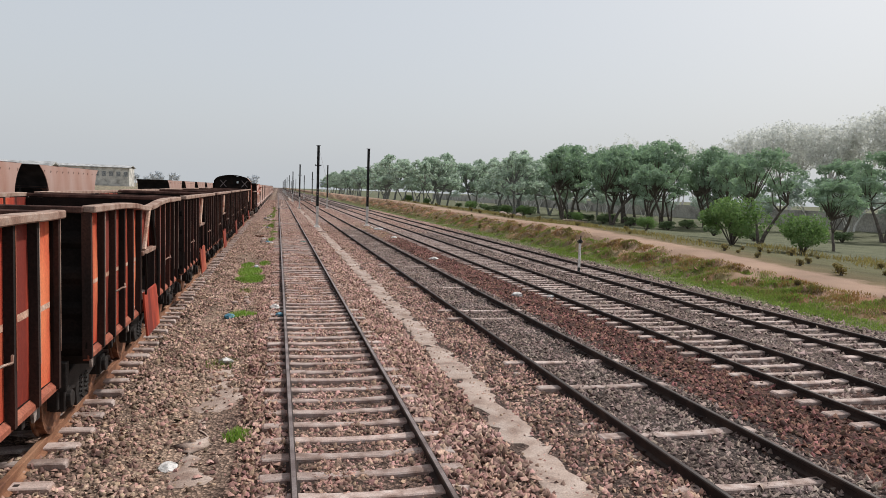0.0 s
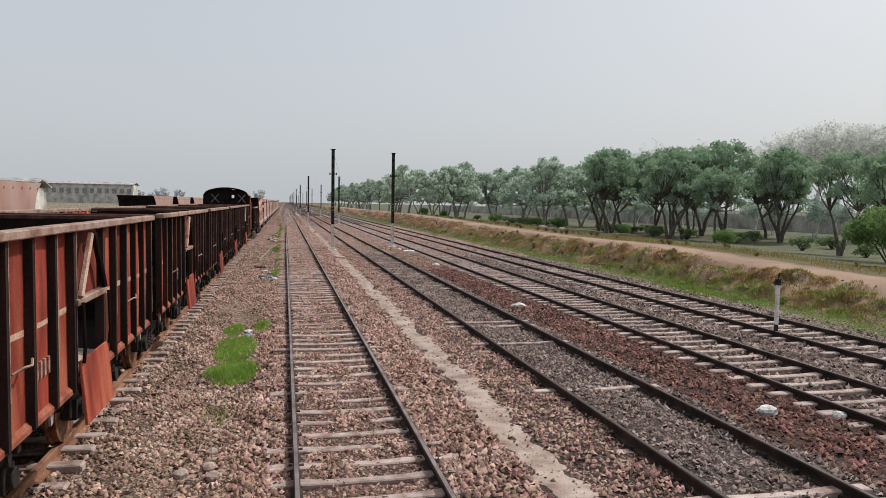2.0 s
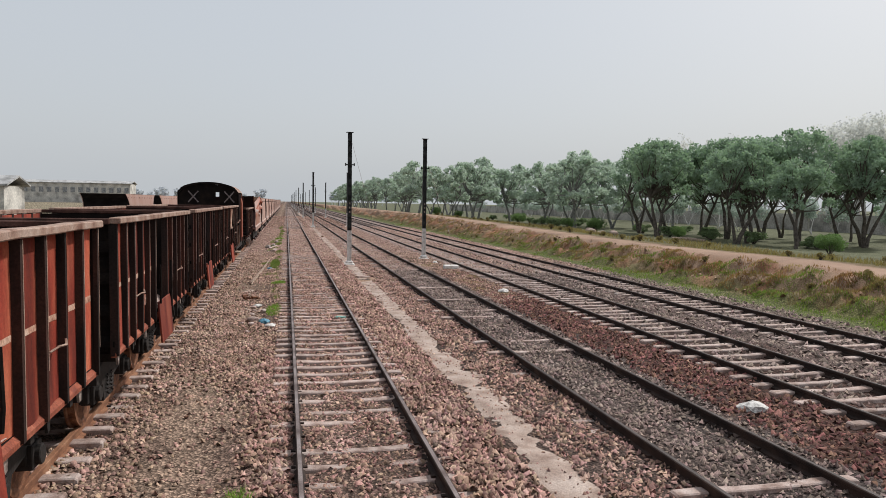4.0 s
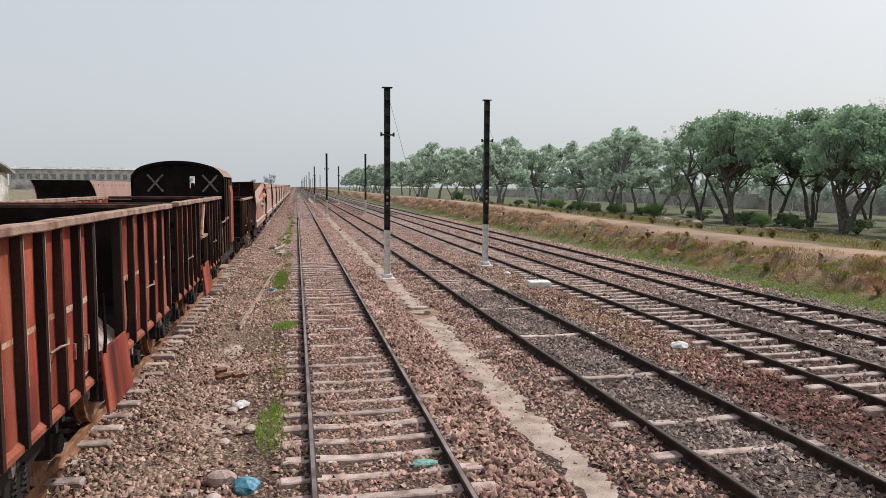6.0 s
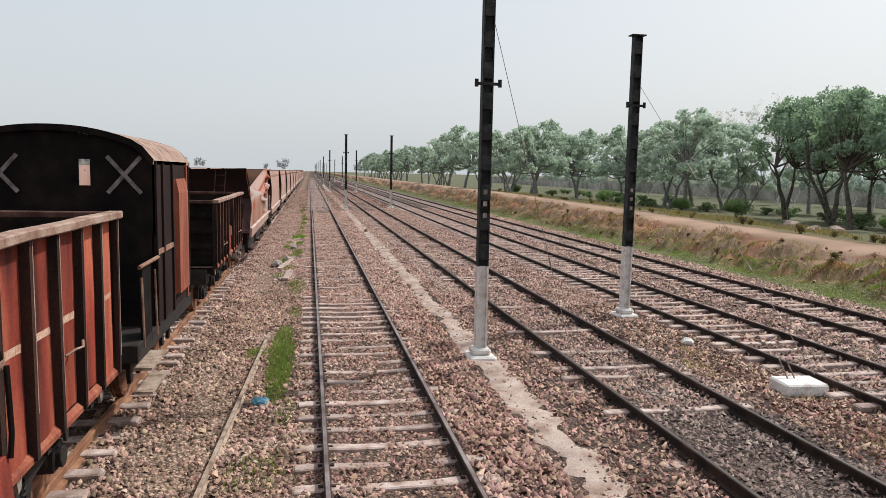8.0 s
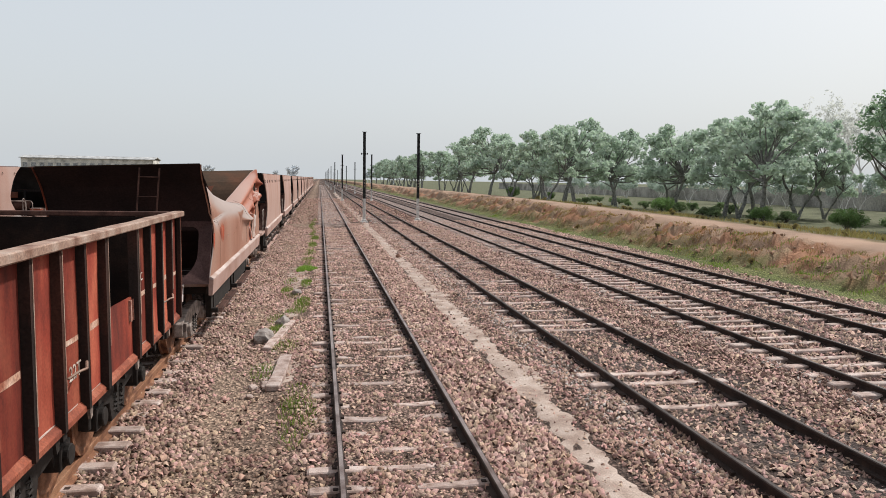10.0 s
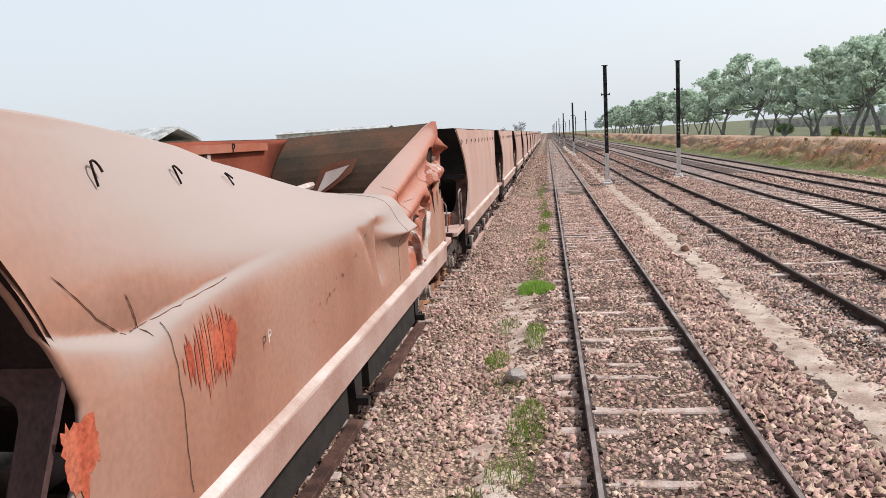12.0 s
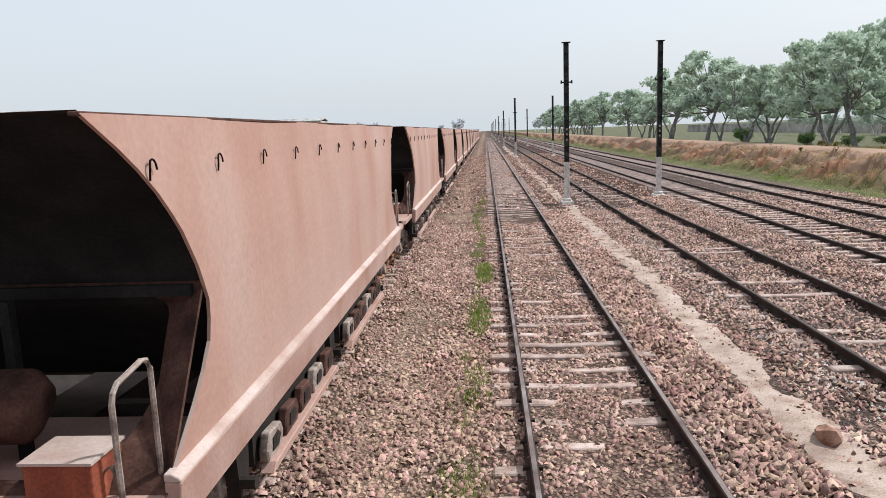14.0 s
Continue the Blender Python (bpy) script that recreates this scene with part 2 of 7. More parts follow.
SAND = material("pale_trodden_sand", (0.40, 0.31, 0.262), (0.27, 0.19, 0.155), (0.50, 0.41, 0.36), scale=2.5, fine=45, rough=0.95, bump=0.5)
LIMEDUST = material("white_lime_dust", (0.47, 0.415, 0.385), (0.35, 0.28, 0.245), (0.57, 0.52, 0.495), scale=3, fine=40, rough=0.95)
EARTH = material("dry_bank_earth", (0.33, 0.215, 0.145), (0.2, 0.12, 0.075), (0.44, 0.31, 0.22), scale=0.8, fine=14, rough=0.95, bump=0.6, dist=0.05)
CLODEARTH = material("reddish_bank_clod", (0.25, 0.145, 0.09), (0.16, 0.085, 0.05), (0.33, 0.21, 0.14), scale=3, fine=30, rough=0.95, bump=0.5)
GRASS = two_sided_leaf("fresh_grass_blade", (0.25, 0.37, 0.085), 0.35)
DRYGRASS = two_sided_leaf("straw_dry_grass", (0.37, 0.265, 0.15), 0.3)
# Acacia leaves are lightened and greyed in their base colour to suggest haze.
LEAF = two_sided_leaf("haze_tinted_acacia_leaf", (0.315, 0.40, 0.315), 0.22, (1.05, 1.25, 0.85))
LEAF_BRIGHT = two_sided_leaf("bright_shrub_leaf", (0.18, 0.26, 0.105), 0.3, (1.1, 1.3, 0.9))
# Far leaf colours are paled to stand in for haze over distance.
LEAF_FAR = two_sided_leaf("haze_paled_far_leaf", (0.84, 0.85, 0.82), 0.05, (1, 1, 0.97))
LEAF_HAZE = material("haze_coloured_far_leaf", (0.66, 0.69, 0.72), (0.64, 0.67, 0.70), (0.68, 0.71, 0.74), scale=0.2, fine=2, rough=1.0, bump=0, spec=0.0, grain=0.0)
LEAF_PALE = two_sided_leaf("haze_paled_acacia_leaf", (0.56, 0.64, 0.545), 0.12, (1, 1.08, 0.97))
VERGE = two_sided_leaf("mixed_verge_blade", (0.20, 0.255, 0.07), 0.45)
LEAF_DULL = two_sided_leaf("dull_olive_leaf", (0.20, 0.255, 0.14), 0.3, (1.05, 1.2, 0.9))
# Field trees behind the acacias carry haze in their leaf colour.
LEAF_BACK = two_sided_leaf("haze_paled_field_leaf", (0.42, 0.49, 0.43), 0.12, (1, 1.05, 1))
RUSSET = two_sided_leaf("russet_dead_grass", (0.31, 0.165, 0.085), 0.3)
SCRUB = two_sided_leaf("olive_brown_scrub_leaf", (0.26, 0.195, 0.10), 0.35)
GREYSTONE = material("grey_broken_stone", (0.30, 0.26, 0.24), (0.17, 0.14, 0.125), (0.40, 0.36, 0.34), scale=6, fine=50, rough=0.9)
BARK = material("dark_rough_bark", (0.125, 0.105, 0.09), scale=4, fine=25, rough=0.95)
# Trunks far along the line are greyed for haze in the colour.
BARK_HAZY = material("haze_greyed_bark", (0.25, 0.245, 0.235), scale=4, fine=25, rough=0.95)
# Soil colour darkened to stand for shade inside the hollow.
PITSHADE = material("pit_shade_soil", (0.055, 0.04, 0.032), scale=5, fine=40, rough=0.95)
# Branches of the farthest trees are paled for haze in the colour.
BARK_PALE = material("haze_paled_branch", (0.64, 0.62, 0.60), (0.57, 0.55, 0.53), (0.70, 0.69, 0.67), scale=4, fine=25, rough=0.95)
PLASTIC = material("blue_plastic_bag", (0.08, 0.26, 0.37), (0.04, 0.14, 0.22), (0.25, 0.45, 0.52), scale=14, fine=60, rough=0.4)
TEAL = material("faded_teal_cloth", (0.16, 0.34, 0.30), (0.08, 0.18, 0.16), (0.32, 0.46, 0.41), scale=14, fine=60, rough=0.85)
LITTER = material("white_litter_scrap", (0.62, 0.60, 0.58), scale=12, fine=60, rough=0.7)
# Plaster of far buildings and boundary wall is paled for haze in its colour.
WALL = material("haze_paled_plaster", (0.56, 0.54, 0.50), scale=0.3, fine=3, rough=0.9)
WALLGREY = material("haze_grey_boundary_plaster", (0.40, 0.38, 0.35), scale=0.3, fine=3, rough=0.9)
ROOF = material("grey_sheet_roof", (0.42, 0.42, 0.42), scale=0.4, fine=4, rough=0.8)
WINDOWDARK = material("pale_window_pane", (0.28, 0.29, 0.30), scale=1, fine=8, rough=0.25)
TIMBER = material("weathered_timber", (0.36, 0.27, 0.21), (0.2, 0.14, 0.1), (0.46, 0.37, 0.3), scale=6, fine=60, rough=0.9)

# ---------------------------------------------------------------- mesh helpers


def box(bm, x0, x1, y0, y1, z0, z1, m=None):
    vs = [bm.verts.new((x, y, z)) for x in (x0, x1) for y in (y0, y1) for z in (z0, z1)]
    if m is not None:
        for v in vs:
            v.co = m @ v.co
    for f in ((0, 1, 3, 2), (4, 6, 7, 5), (0, 4, 5, 1), (2, 3, 7, 6), (0, 2, 6, 4), (1, 5, 7, 3)):
        bm.faces.new([vs[i] for i in f])
    return vs


def tube(bm, pts, r, seg=8, taper=None):
    """A round bar along points; taper: the radius at each of them."""
    pts = [Vector(p) for p in pts]
    rings = []
    for i, p in enumerate(pts):
        d = (pts[min(i + 1, len(pts) - 1)] - pts[max(i - 1, 0)]).normalized()
        a = d.orthogonal().normalized() if abs(d.z) > 0.9 else d.cross(Vector((0, 0, 1))).normalized()
        b = d.cross(a)
        rr = taper[i] if taper else r
        rings.append([bm.verts.new(p + rr * (math.cos(2 * math.pi * k / seg) * a + math.sin(2 * math.pi * k / seg) * b)) for k in range(seg)])
    for u, w in zip(rings, rings[1:]):
        for k in range(seg):
            bm.faces.new((u[k], u[(k + 1) % seg], w[(k + 1) % seg], w[k]))
    bm.faces.new(rings[0][::-1])
    bm.faces.new(rings[-1])


def loft(bm, rows, closed=False):
    """Skin between rows of points of equal length."""
    vs = [[bm.verts.new(p) for p in row] for row in rows]
    for a, b in zip(vs, vs[1:]):
        n = len(a)
        for k in range(n if closed else n - 1):
            bm.faces.new((a[k], a[(k + 1) % n], b[(k + 1) % n], b[k]))
    return vs


def prism(bm, outline, axis, lo, hi):
    """A flat outline (pairs) pushed from lo to hi along the axis x, y or z."""
    def at(p, t):
        return {"x": (t, p[0], p[1]), "y": (p[0], t, p[1]), "z": (p[0], p[1], t)}[axis]
    a = [bm.verts.new(at(p, lo)) for p in outline]
    b = [bm.verts.new(at(p, hi)) for p in outline]
    n = len(a)
    for k in range(n):
        bm.faces.new((a[k], a[(k + 1) % n], b[(k + 1) % n], b[k]))
    bm.faces.new(a[::-1])
    bm.faces.new(b)


def thing(name, label, category, group="", at=(0, 0, 0)):
    ob = new(name)
    ob.empty_display_size = 0.3
    ob.matrix_world = Matrix.Translation(at)
    return tagged(ob, label, category, group)


def finish(bm, name, mat, bevel=0.0, smooth=False, thick=0.0):
    bmesh.ops.recalc_face_normals(bm, faces=bm.faces)
    if bevel:
        bmesh.ops.bevel(bm, geom=bm.edges[:], offset=bevel, segments=1, affect="EDGES", clamp_overlap=True)
    me = bpy.data.meshes.new(name)
    bm.to_mesh(me)
    bm.free()
    me.materials.append(mat)
    if smooth:
        me.shade_smooth()
    return me


def part(name, bm, mat, parent, label="", bevel=0.0, smooth=False):
    ob = new(name, finish(bm, name, mat, bevel, smooth))
    ob.parent = parent
    if label:
        ob["label"] = label
    return ob


def solo(name, bm, mat, label, category, group="", kind="", bevel=0.0, smooth=False):
    return tagged(new(name, finish(bm, name, mat, bevel, smooth)), label, category, group, kind)


def share(name, mesh, parent, loc=(0, 0, 0), rot=(0, 0, 0), scale=(1, 1, 1)):
    ob = new(name, mesh)
    ob.parent = parent
    ob.location, ob.rotation_euler, ob.scale = loc, rot, scale
    return ob


def soup(name, verts, tris, mat, label, category, kind="stuff", parent=None):
    """One mesh from arrays: (n, 3) corners and (m, 3) triangles."""
    me = bpy.data.meshes.new(name)
    me.vertices.add(len(verts))
    me.vertices.foreach_set("co", np.asarray(verts, np.float32).ravel())
    me.loops.add(tris.size)
    me.loops.foreach_set("vertex_index", np.asarray(tris, np.int32).ravel())
    me.polygons.add(len(tris))
    me.polygons.foreach_set("loop_start", np.arange(0, tris.size, 3, dtype=np.int32))
    me.update(calc_edges=True)
    me.materials.append(mat)
    ob = new(name, me)
    if parent is not None:
        ob.parent = parent
        if label:
            ob["label"] = label
        if kind:
            ob["kind"] = kind
        return ob
    return tagged(ob, label, category, kind=kind)


def lettering(text, size, parent, m, mat, name="lettering"):
    cu = bpy.data.curves.new("lettering", "FONT")
    cu.body, cu.size, cu.extrude = text, size, 0.002
    tmp = bpy.data.objects.new("lettering_tmp", cu)
    scene.collection.objects.link(tmp)
    me = bpy.data.meshes.new_from_object(tmp.evaluated_get(bpy.context.evaluated_depsgraph_get()))
    bpy.data.objects.remove(tmp)
    me.materials.clear()
    me.materials.append(mat)
    ob = new(name, me)
    ob.parent = parent
    ob.matrix_basis = m
    return ob


rng = np.random.default_rng(7)
# ---------------------------------------------------------------- ground


def crest(y):
    return np.interp(y, (0, 21, 35, 50, 65, 80, 100, 130, 400), (0.3, 0.5, 1.0, 1.35, 1.2, 1.3, 1.5, 1.72, 1.7))


def ground_z(x, y):
    x, y = np.asarray(x, float), np.asarray(y, float)
    c = crest(y)
    wob = 0.25 * np.sin(y * 0.55 + 1.3 * np.sin(y * 0.17)) + 0.12 * np.sin(y * 1.7)
    xs = x + wob * np.clip((x - 16) / 3, 0, 1)
    z = np.interp(xs, (16.4, 17.4, 18.4, 19.8, 20.6, 22.2, 24.0, 29, 40), (0, 0.1, 0.42, 0.86, 0.99, 1.0, 0.9, 0.55, 0.0)) * c
    z = z + np.interp(xs, (26, 40, 50), (0.0, 0.1, -0.4))
    z = z + 0.5 * np.clip((-9.3 - x) / 1.8, 0, 1)
    near = np.clip((17 - x) / 2, 0, 1) * np.clip((x + 9) / 2, 0, 1)
    z = z + near * 0.02 * (np.sin(x * 5.1 + y * 1.9) + np.sin(y * 3.7 - x * 2.3))
    z = z - 0.08 * np.exp(-((x + 1.55) / 0.75) ** 2) - 0.05 * np.exp(-((x - 3.3) / 0.7) ** 2)
    rough = np.clip((x - 17) / 1, 0, 1) * np.clip((20.2 - x) / 0.5, 0, 1)
    z = z + rough * c * 0.19 * (np.sin(x * 4.3 + y * 2.1) * np.sin(y * 1.3 + 0.7) + 0.6 * np.sin(y * 4.7 + x * 3.0))
    return z


def build_ground():
    xs = np.unique(np.concatenate((np.linspace(-1500, -60, 8), np.linspace(-60, -8, 14), np.arange(-8, 32, 0.3), np.linspace(32, 90, 20), np.linspace(90, 1500, 8))))
    ys = np.unique(np.concatenate((np.linspace(-600, -20, 6), np.arange(-20, 170, 0.5), np.linspace(170, 400, 60), np.linspace(400, 3000, 12))))
    gx, gy = np.meshgrid(xs, ys, indexing="ij")
    gz = ground_z(gx, gy)
    n, m = len(xs), len(ys)
    idx = np.arange(n * m).reshape(n, m)
    a, b, c, d = idx[:-1, :-1].ravel(), idx[1:, :-1].ravel(), idx[1:, 1:].ravel(), idx[:-1, 1:].ravel()
    tris = np.concatenate((np.stack((a, b, c), 1), np.stack((a, c, d), 1)))
    mat = bpy.data.materials.new("railway_ground")
    mat.use_nodes = True
    nn, ll = mat.node_tree.nodes, mat.node_tree.links
    bs = nn["Principled BSDF"]
    bs.inputs["Roughness"].default_value = 0.95
    bs.inputs["Specular IOR Level"].default_value = 0.15
    geo = nn.new("ShaderNodeNewGeometry")
    warp = nn.new("ShaderNodeTexNoise")
    warp.inputs["Scale"].default_value, warp.inputs["Detail"].default_value = 0.8, 5
    ll.new(geo.outputs["Position"], warp.inputs["Vector"])
    sep = nn.new("ShaderNodeSeparateXYZ")
    ll.new(geo.outputs["Position"], sep.inputs[0])
    add = nn.new("ShaderNodeMath")
    add.operation = "MULTIPLY_ADD"
    add.inputs[1].default_value = 2.4
    ll.new(warp.outputs["Fac"], add.inputs[0])
    ll.new(sep.outputs["X"], add.inputs[2])
    mr = nn.new("ShaderNodeMapRange")
    mr.inputs["From Min"].default_value, mr.inputs["From Max"].default_value = -28.8, 41.2
    ll.new(add.outputs[0], mr.inputs["Value"])
    ramp = nn.new("ShaderNodeValToRGB")
    cr = ramp.color_ramp
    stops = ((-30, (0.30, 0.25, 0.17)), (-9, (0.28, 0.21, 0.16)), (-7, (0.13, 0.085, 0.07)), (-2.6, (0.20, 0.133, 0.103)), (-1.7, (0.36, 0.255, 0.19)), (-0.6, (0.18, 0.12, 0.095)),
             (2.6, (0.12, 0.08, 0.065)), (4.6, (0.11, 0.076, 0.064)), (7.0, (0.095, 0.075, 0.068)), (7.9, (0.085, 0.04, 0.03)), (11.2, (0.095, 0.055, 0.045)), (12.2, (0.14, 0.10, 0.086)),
             (16.0, (0.20, 0.15, 0.125)), (16.7, (0.15, 0.175, 0.055)), (17.8, (0.19, 0.165, 0.075)), (18.6, (0.31, 0.205, 0.135)), (19.8, (0.37, 0.245, 0.17)), (20.4, (0.41, 0.275, 0.20)), (21.8, (0.40, 0.27, 0.195)),
             (22.5, (0.17, 0.125, 0.065)), (26, (0.125, 0.115, 0.055)), (40, (0.14, 0.145, 0.085)))
    for k, (x, c) in enumerate(stops):
        p = (x + 30) / 70
        el = cr.elements[k] if k < 2 else cr.elements.new(p)
        el.position, el.color = p, (*c, 1)
    ll.new(mr.outputs[0], ramp.inputs["Fac"])
    vor = nn.new("ShaderNodeTexVoronoi")
    vor.inputs["Scale"].default_value = 19
    ll.new(geo.outputs["Position"], vor.inputs["Vector"])
    vr = nn.new("ShaderNodeMapRange")
    vr.inputs["To Min"].default_value, vr.inputs["To Max"].default_value = 0.45, 1.5
    vs = nn.new("ShaderNodeSeparateColor")
    ll.new(vor.outputs["Color"], vs.inputs[0])
    ll.new(vs.outputs[0], vr.inputs["Value"])
    big = nn.new("ShaderNodeTexNoise")
    big.inputs["Scale"].default_value, big.inputs["Detail"].default_value = 0.35, 6
    ll.new(geo.outputs["Position"], big.inputs["Vector"])
    br = nn.new("ShaderNodeMapRange")
    br.inputs["From Min"].default_value, br.inputs["From Max"].default_value = 0.3, 0.7
    br.inputs["To Min"].default_value, br.inputs["To Max"].default_value = 0.75, 1.2
    ll.new(big.outputs["Fac"], br.inputs["Value"])
    edge = nn.new("ShaderNodeTexVoronoi")
    edge.feature = "DISTANCE_TO_EDGE"
    edge.inputs["Scale"].default_value = 19
    ll.new(geo.outputs["Position"], edge.inputs["Vector"])
    er = nn.new("ShaderNodeMapRange")
    er.inputs["From Max"].default_value = 0.16
    er.inputs["To Min"].default_value = 0.22
    ll.new(edge.outputs["Distance"], er.inputs["Value"])
    gaps = nn.new("ShaderNodeMath")
    gaps.operation = "MULTIPLY"
    ll.new(vr.outputs[0], gaps.inputs[0])
    ll.new(er.outputs[0], gaps.inputs[1])
    pr = nn.new("ShaderNodeMath")
    pr.operation = "MULTIPLY"
    ll.new(br.outputs[0], pr.inputs[1])
    hs = nn.new("ShaderNodeHueSaturation")
    on_bank = nn.new("ShaderNodeMapRange")
    on_bank.inputs["From Min"].default_value, on_bank.inputs["From Max"].default_value = 17.2, 18.0
    ll.new(sep.outputs["X"], on_bank.inputs["Value"])
    off_path = nn.new("ShaderNodeMapRange")
    off_path.inputs["From Min"].default_value, off_path.inputs["From Max"].default_value = 20.4, 19.7
    ll.new(sep.outputs["X"], off_path.inputs["Value"])
    blot = nn.new("ShaderNodeTexNoise")
    blot.inputs["Scale"].default_value, blot.inputs["Detail"].default_value = 0.55, 6
    ll.new(geo.outputs["Position"], blot.inputs["Vector"])
    bare_red = nn.new("ShaderNodeMapRange")
    bare_red.inputs["From Min"].default_value, bare_red.inputs["From Max"].default_value = 0.5, 0.6
    ll.new(blot.outputs["Fac"], bare_red.inputs["Value"])
    m1 = nn.new("ShaderNodeMath")
    m1.operation = "MULTIPLY"
    ll.new(on_bank.outputs[0], m1.inputs[0])
    ll.new(off_path.outputs[0], m1.inputs[1])
    m2 = nn.new("ShaderNodeMath")
    m2.operation = "MULTIPLY"
    ll.new(m1.outputs[0], m2.inputs[0])
    ll.new(bare_red.outputs[0], m2.inputs[1])
    earth = nn.new("ShaderNodeMix")
    earth.data_type = "RGBA"
    earth.inputs["B"].default_value = (0.34, 0.175, 0.105, 1)
    ll.new(m2.outputs[0], earth.inputs["Factor"])
    # no ballast pattern on the bank and the path
    soil = nn.new("ShaderNodeMix")
    ll.new(on_bank.outputs[0], soil.inputs["Factor"])
    ll.new(gaps.outputs[0], soil.inputs["A"])
    soil.inputs["B"].default_value = 0.8
    ll.new(soil.outputs["Result"], pr.inputs[0])
    ll.new(ramp.outputs["Color"], earth.inputs["A"])
    ll.new(earth.outputs["Result"], hs.inputs["Color"])
    ll.new(pr.outputs[0], hs.inputs["Value"])
    ll.new(hs.outputs["Color"], bs.inputs["Base Color"])
    bump = nn.new("ShaderNodeBump")
    bump.inputs["Strength"].default_value, bump.inputs["Distance"].default_value = 0.7, 0.04
    ll.new(vor.outputs["Distance"], bump.inputs["Height"])
    ll.new(bump.outputs[0], bs.inputs["Normal"])
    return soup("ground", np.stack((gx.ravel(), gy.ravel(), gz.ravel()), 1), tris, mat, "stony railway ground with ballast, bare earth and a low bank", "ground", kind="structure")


build_ground()

CHIP_V = np.array(((1, 0, -0.35), (0, 1, -0.35), (-1, 0, -0.35), (0, -1, -0.35), (0, 0, 0.8)), float)
WEDGE_V = np.array(((1, 0.1, -0.4), (0.1, 1, -0.4), (-1, 0, -0.4), (0, -1, -0.4), (0.38, 0.3, 0.62), (-0.38, -0.25, 0.55)), float)
WEDGE_T = np.array(((0, 1, 4), (1, 5, 4), (1, 2, 5), (2, 3, 5), (3, 4, 5), (3, 0, 4)))
CHIP_T = np.array(((0, 1, 4), (1, 2, 4), (2, 3, 4), (3, 0, 4)))


def stones(name, x0, x1, y0, y1, per_m2, lo, hi, mat, label, keep=None, lift=0.0, wedge=False):
    """Angular broken stones, half sunk in the ground."""
    n = int((x1 - x0) * (y1 - y0) * per_m2)
    x, y = rng.uniform(x0, x1, n), rng.uniform(y0, y1, n)
    if keep is not None:
        ok = keep(x, y)
        x, y = x[ok], y[ok]
        n = len(x)
    s = rng.uniform(lo, hi, (n, 1)) * rng.uniform(0.65, 1.3, (n, 3))
    base, tri = (WEDGE_V, WEDGE_T) if wedge else (CHIP_V, CHIP_T)
    m = len(base)
    v = base[None] * s[:, None, :] * rng.uniform(0.75, 1.25, (n, m, 1)) + rng.normal(size=(n, m, 3)) * (0.16 * s[:, None, :])
    if not wedge:
        v[:, 4, :2] += rng.normal(size=(n, 2)) * 0.45 * s[:, :2]
    a, tilt = rng.uniform(0, 2 * np.pi, n), rng.normal(0, 0.6, n)
    ca, sa, ct, st = np.cos(a), np.sin(a), np.cos(tilt), np.sin(tilt)
    R = np.stack((ca, -sa * ct, sa * st, sa, ca * ct, -ca * st, np.zeros(n), st, ct), 1).reshape(n, 3, 3)
    v = np.einsum("nij,nkj->nki", R, v)
    z = ground_z(x, y) + rng.uniform(-0.15, 0.7, n) * s.mean(1) + lift
    v += np.stack((x, y, z), 1)[:, None, :]
    t = tri[None] + m * np.arange(n)[:, None, None]
    return soup(name, v.reshape(-1, 3), t.reshape(-1, 3), mat, label, "ballast")


def bare(x, y):
    """Thins the stones out over trodden earth."""
    patch = np.sin(y * 0.7 + 1.1 * np.sin(y * 0.23)) + np.sin(x * 2.1 + y * 0.31)
    worn = np.exp(-((x + 0.95) / 0.42) ** 4) * (y > 76) * (y < 93) * (0.55 + 0.45 * np.sin(y * 1.3))
    return rng.uniform(0, 1, len(x)) < np.clip(0.62 - 0.42 * patch * (np.abs(x + 1.3) < 0.8) - 0.6 * worn, 0.1, 1)


stones("ballast_siding", -3.4, -0.2, 5, 76, 420, 0.024, 0.047, STONE_WARM, "warm brown broken stone ballast beside the siding", bare, 0.0, True)
stones("ballast_siding", -3.4, -0.2, 73, 118, 420, 0.024, 0.047, STONE_PALE, "pale brown broken stone ballast beside the siding", bare, 0.0, True)
stones("ballast_track", -0.2, 2.95, 5, 74, 330, 0.023, 0.045, STONE, "pinkish broken stone ballast in the near track", None, -0.012, True)
stones("ballast_track", -0.2, 2.95, 71, 116, 330, 0.023, 0.045, STONE_PALE, "pale pinkish broken stone ballast in the near track", None, -0.012, True)
stones("ballast_shoulder", 1.84, 3.0, 5, 74, 260, 0.03, 0.056, STONE, "pinkish broken stone ballast heaped on sleeper ends", None, 0.035)
stones("ballast_shoulder", 1.84, 3.0, 71, 120, 260, 0.03, 0.056, STONE_PALE, "pale pinkish broken stone ballast heaped on sleeper ends", None, 0.035)
stones("ballast_shoulder", -0.72, -0.1, 5, 42, 230, 0.026, 0.05, STONE, "pinkish broken stone ballast heaped on sleeper ends", None, 0.03)
stones("ballast_verge", 3.6, 4.9, 5, 74, 230, 0.026, 0.048, STONE, "brown broken stone ballast beside a sandy strip")
stones("ballast_verge", 3.6, 4.9, 71, 120, 230, 0.026, 0.048, STONE_PALE, "pale brown broken stone ballast beside a sandy strip")
stones("ballast_grey", 4.9, 7.2, 5, 66, 200, 0.026, 0.048, STONE_GREY, "grey broken stone ballast in the second track")
stones("ballast_grey", 4.9, 7.2, 62, 120, 190, 0.026, 0.048, STONE_PALE, "pinkish grey broken stone ballast in the second track")
stones("ballast_red", 7.2, 9.3, 6, 52, 165, 0.03, 0.056, STONE_RED, "dark red broken stone ballast between tracks")
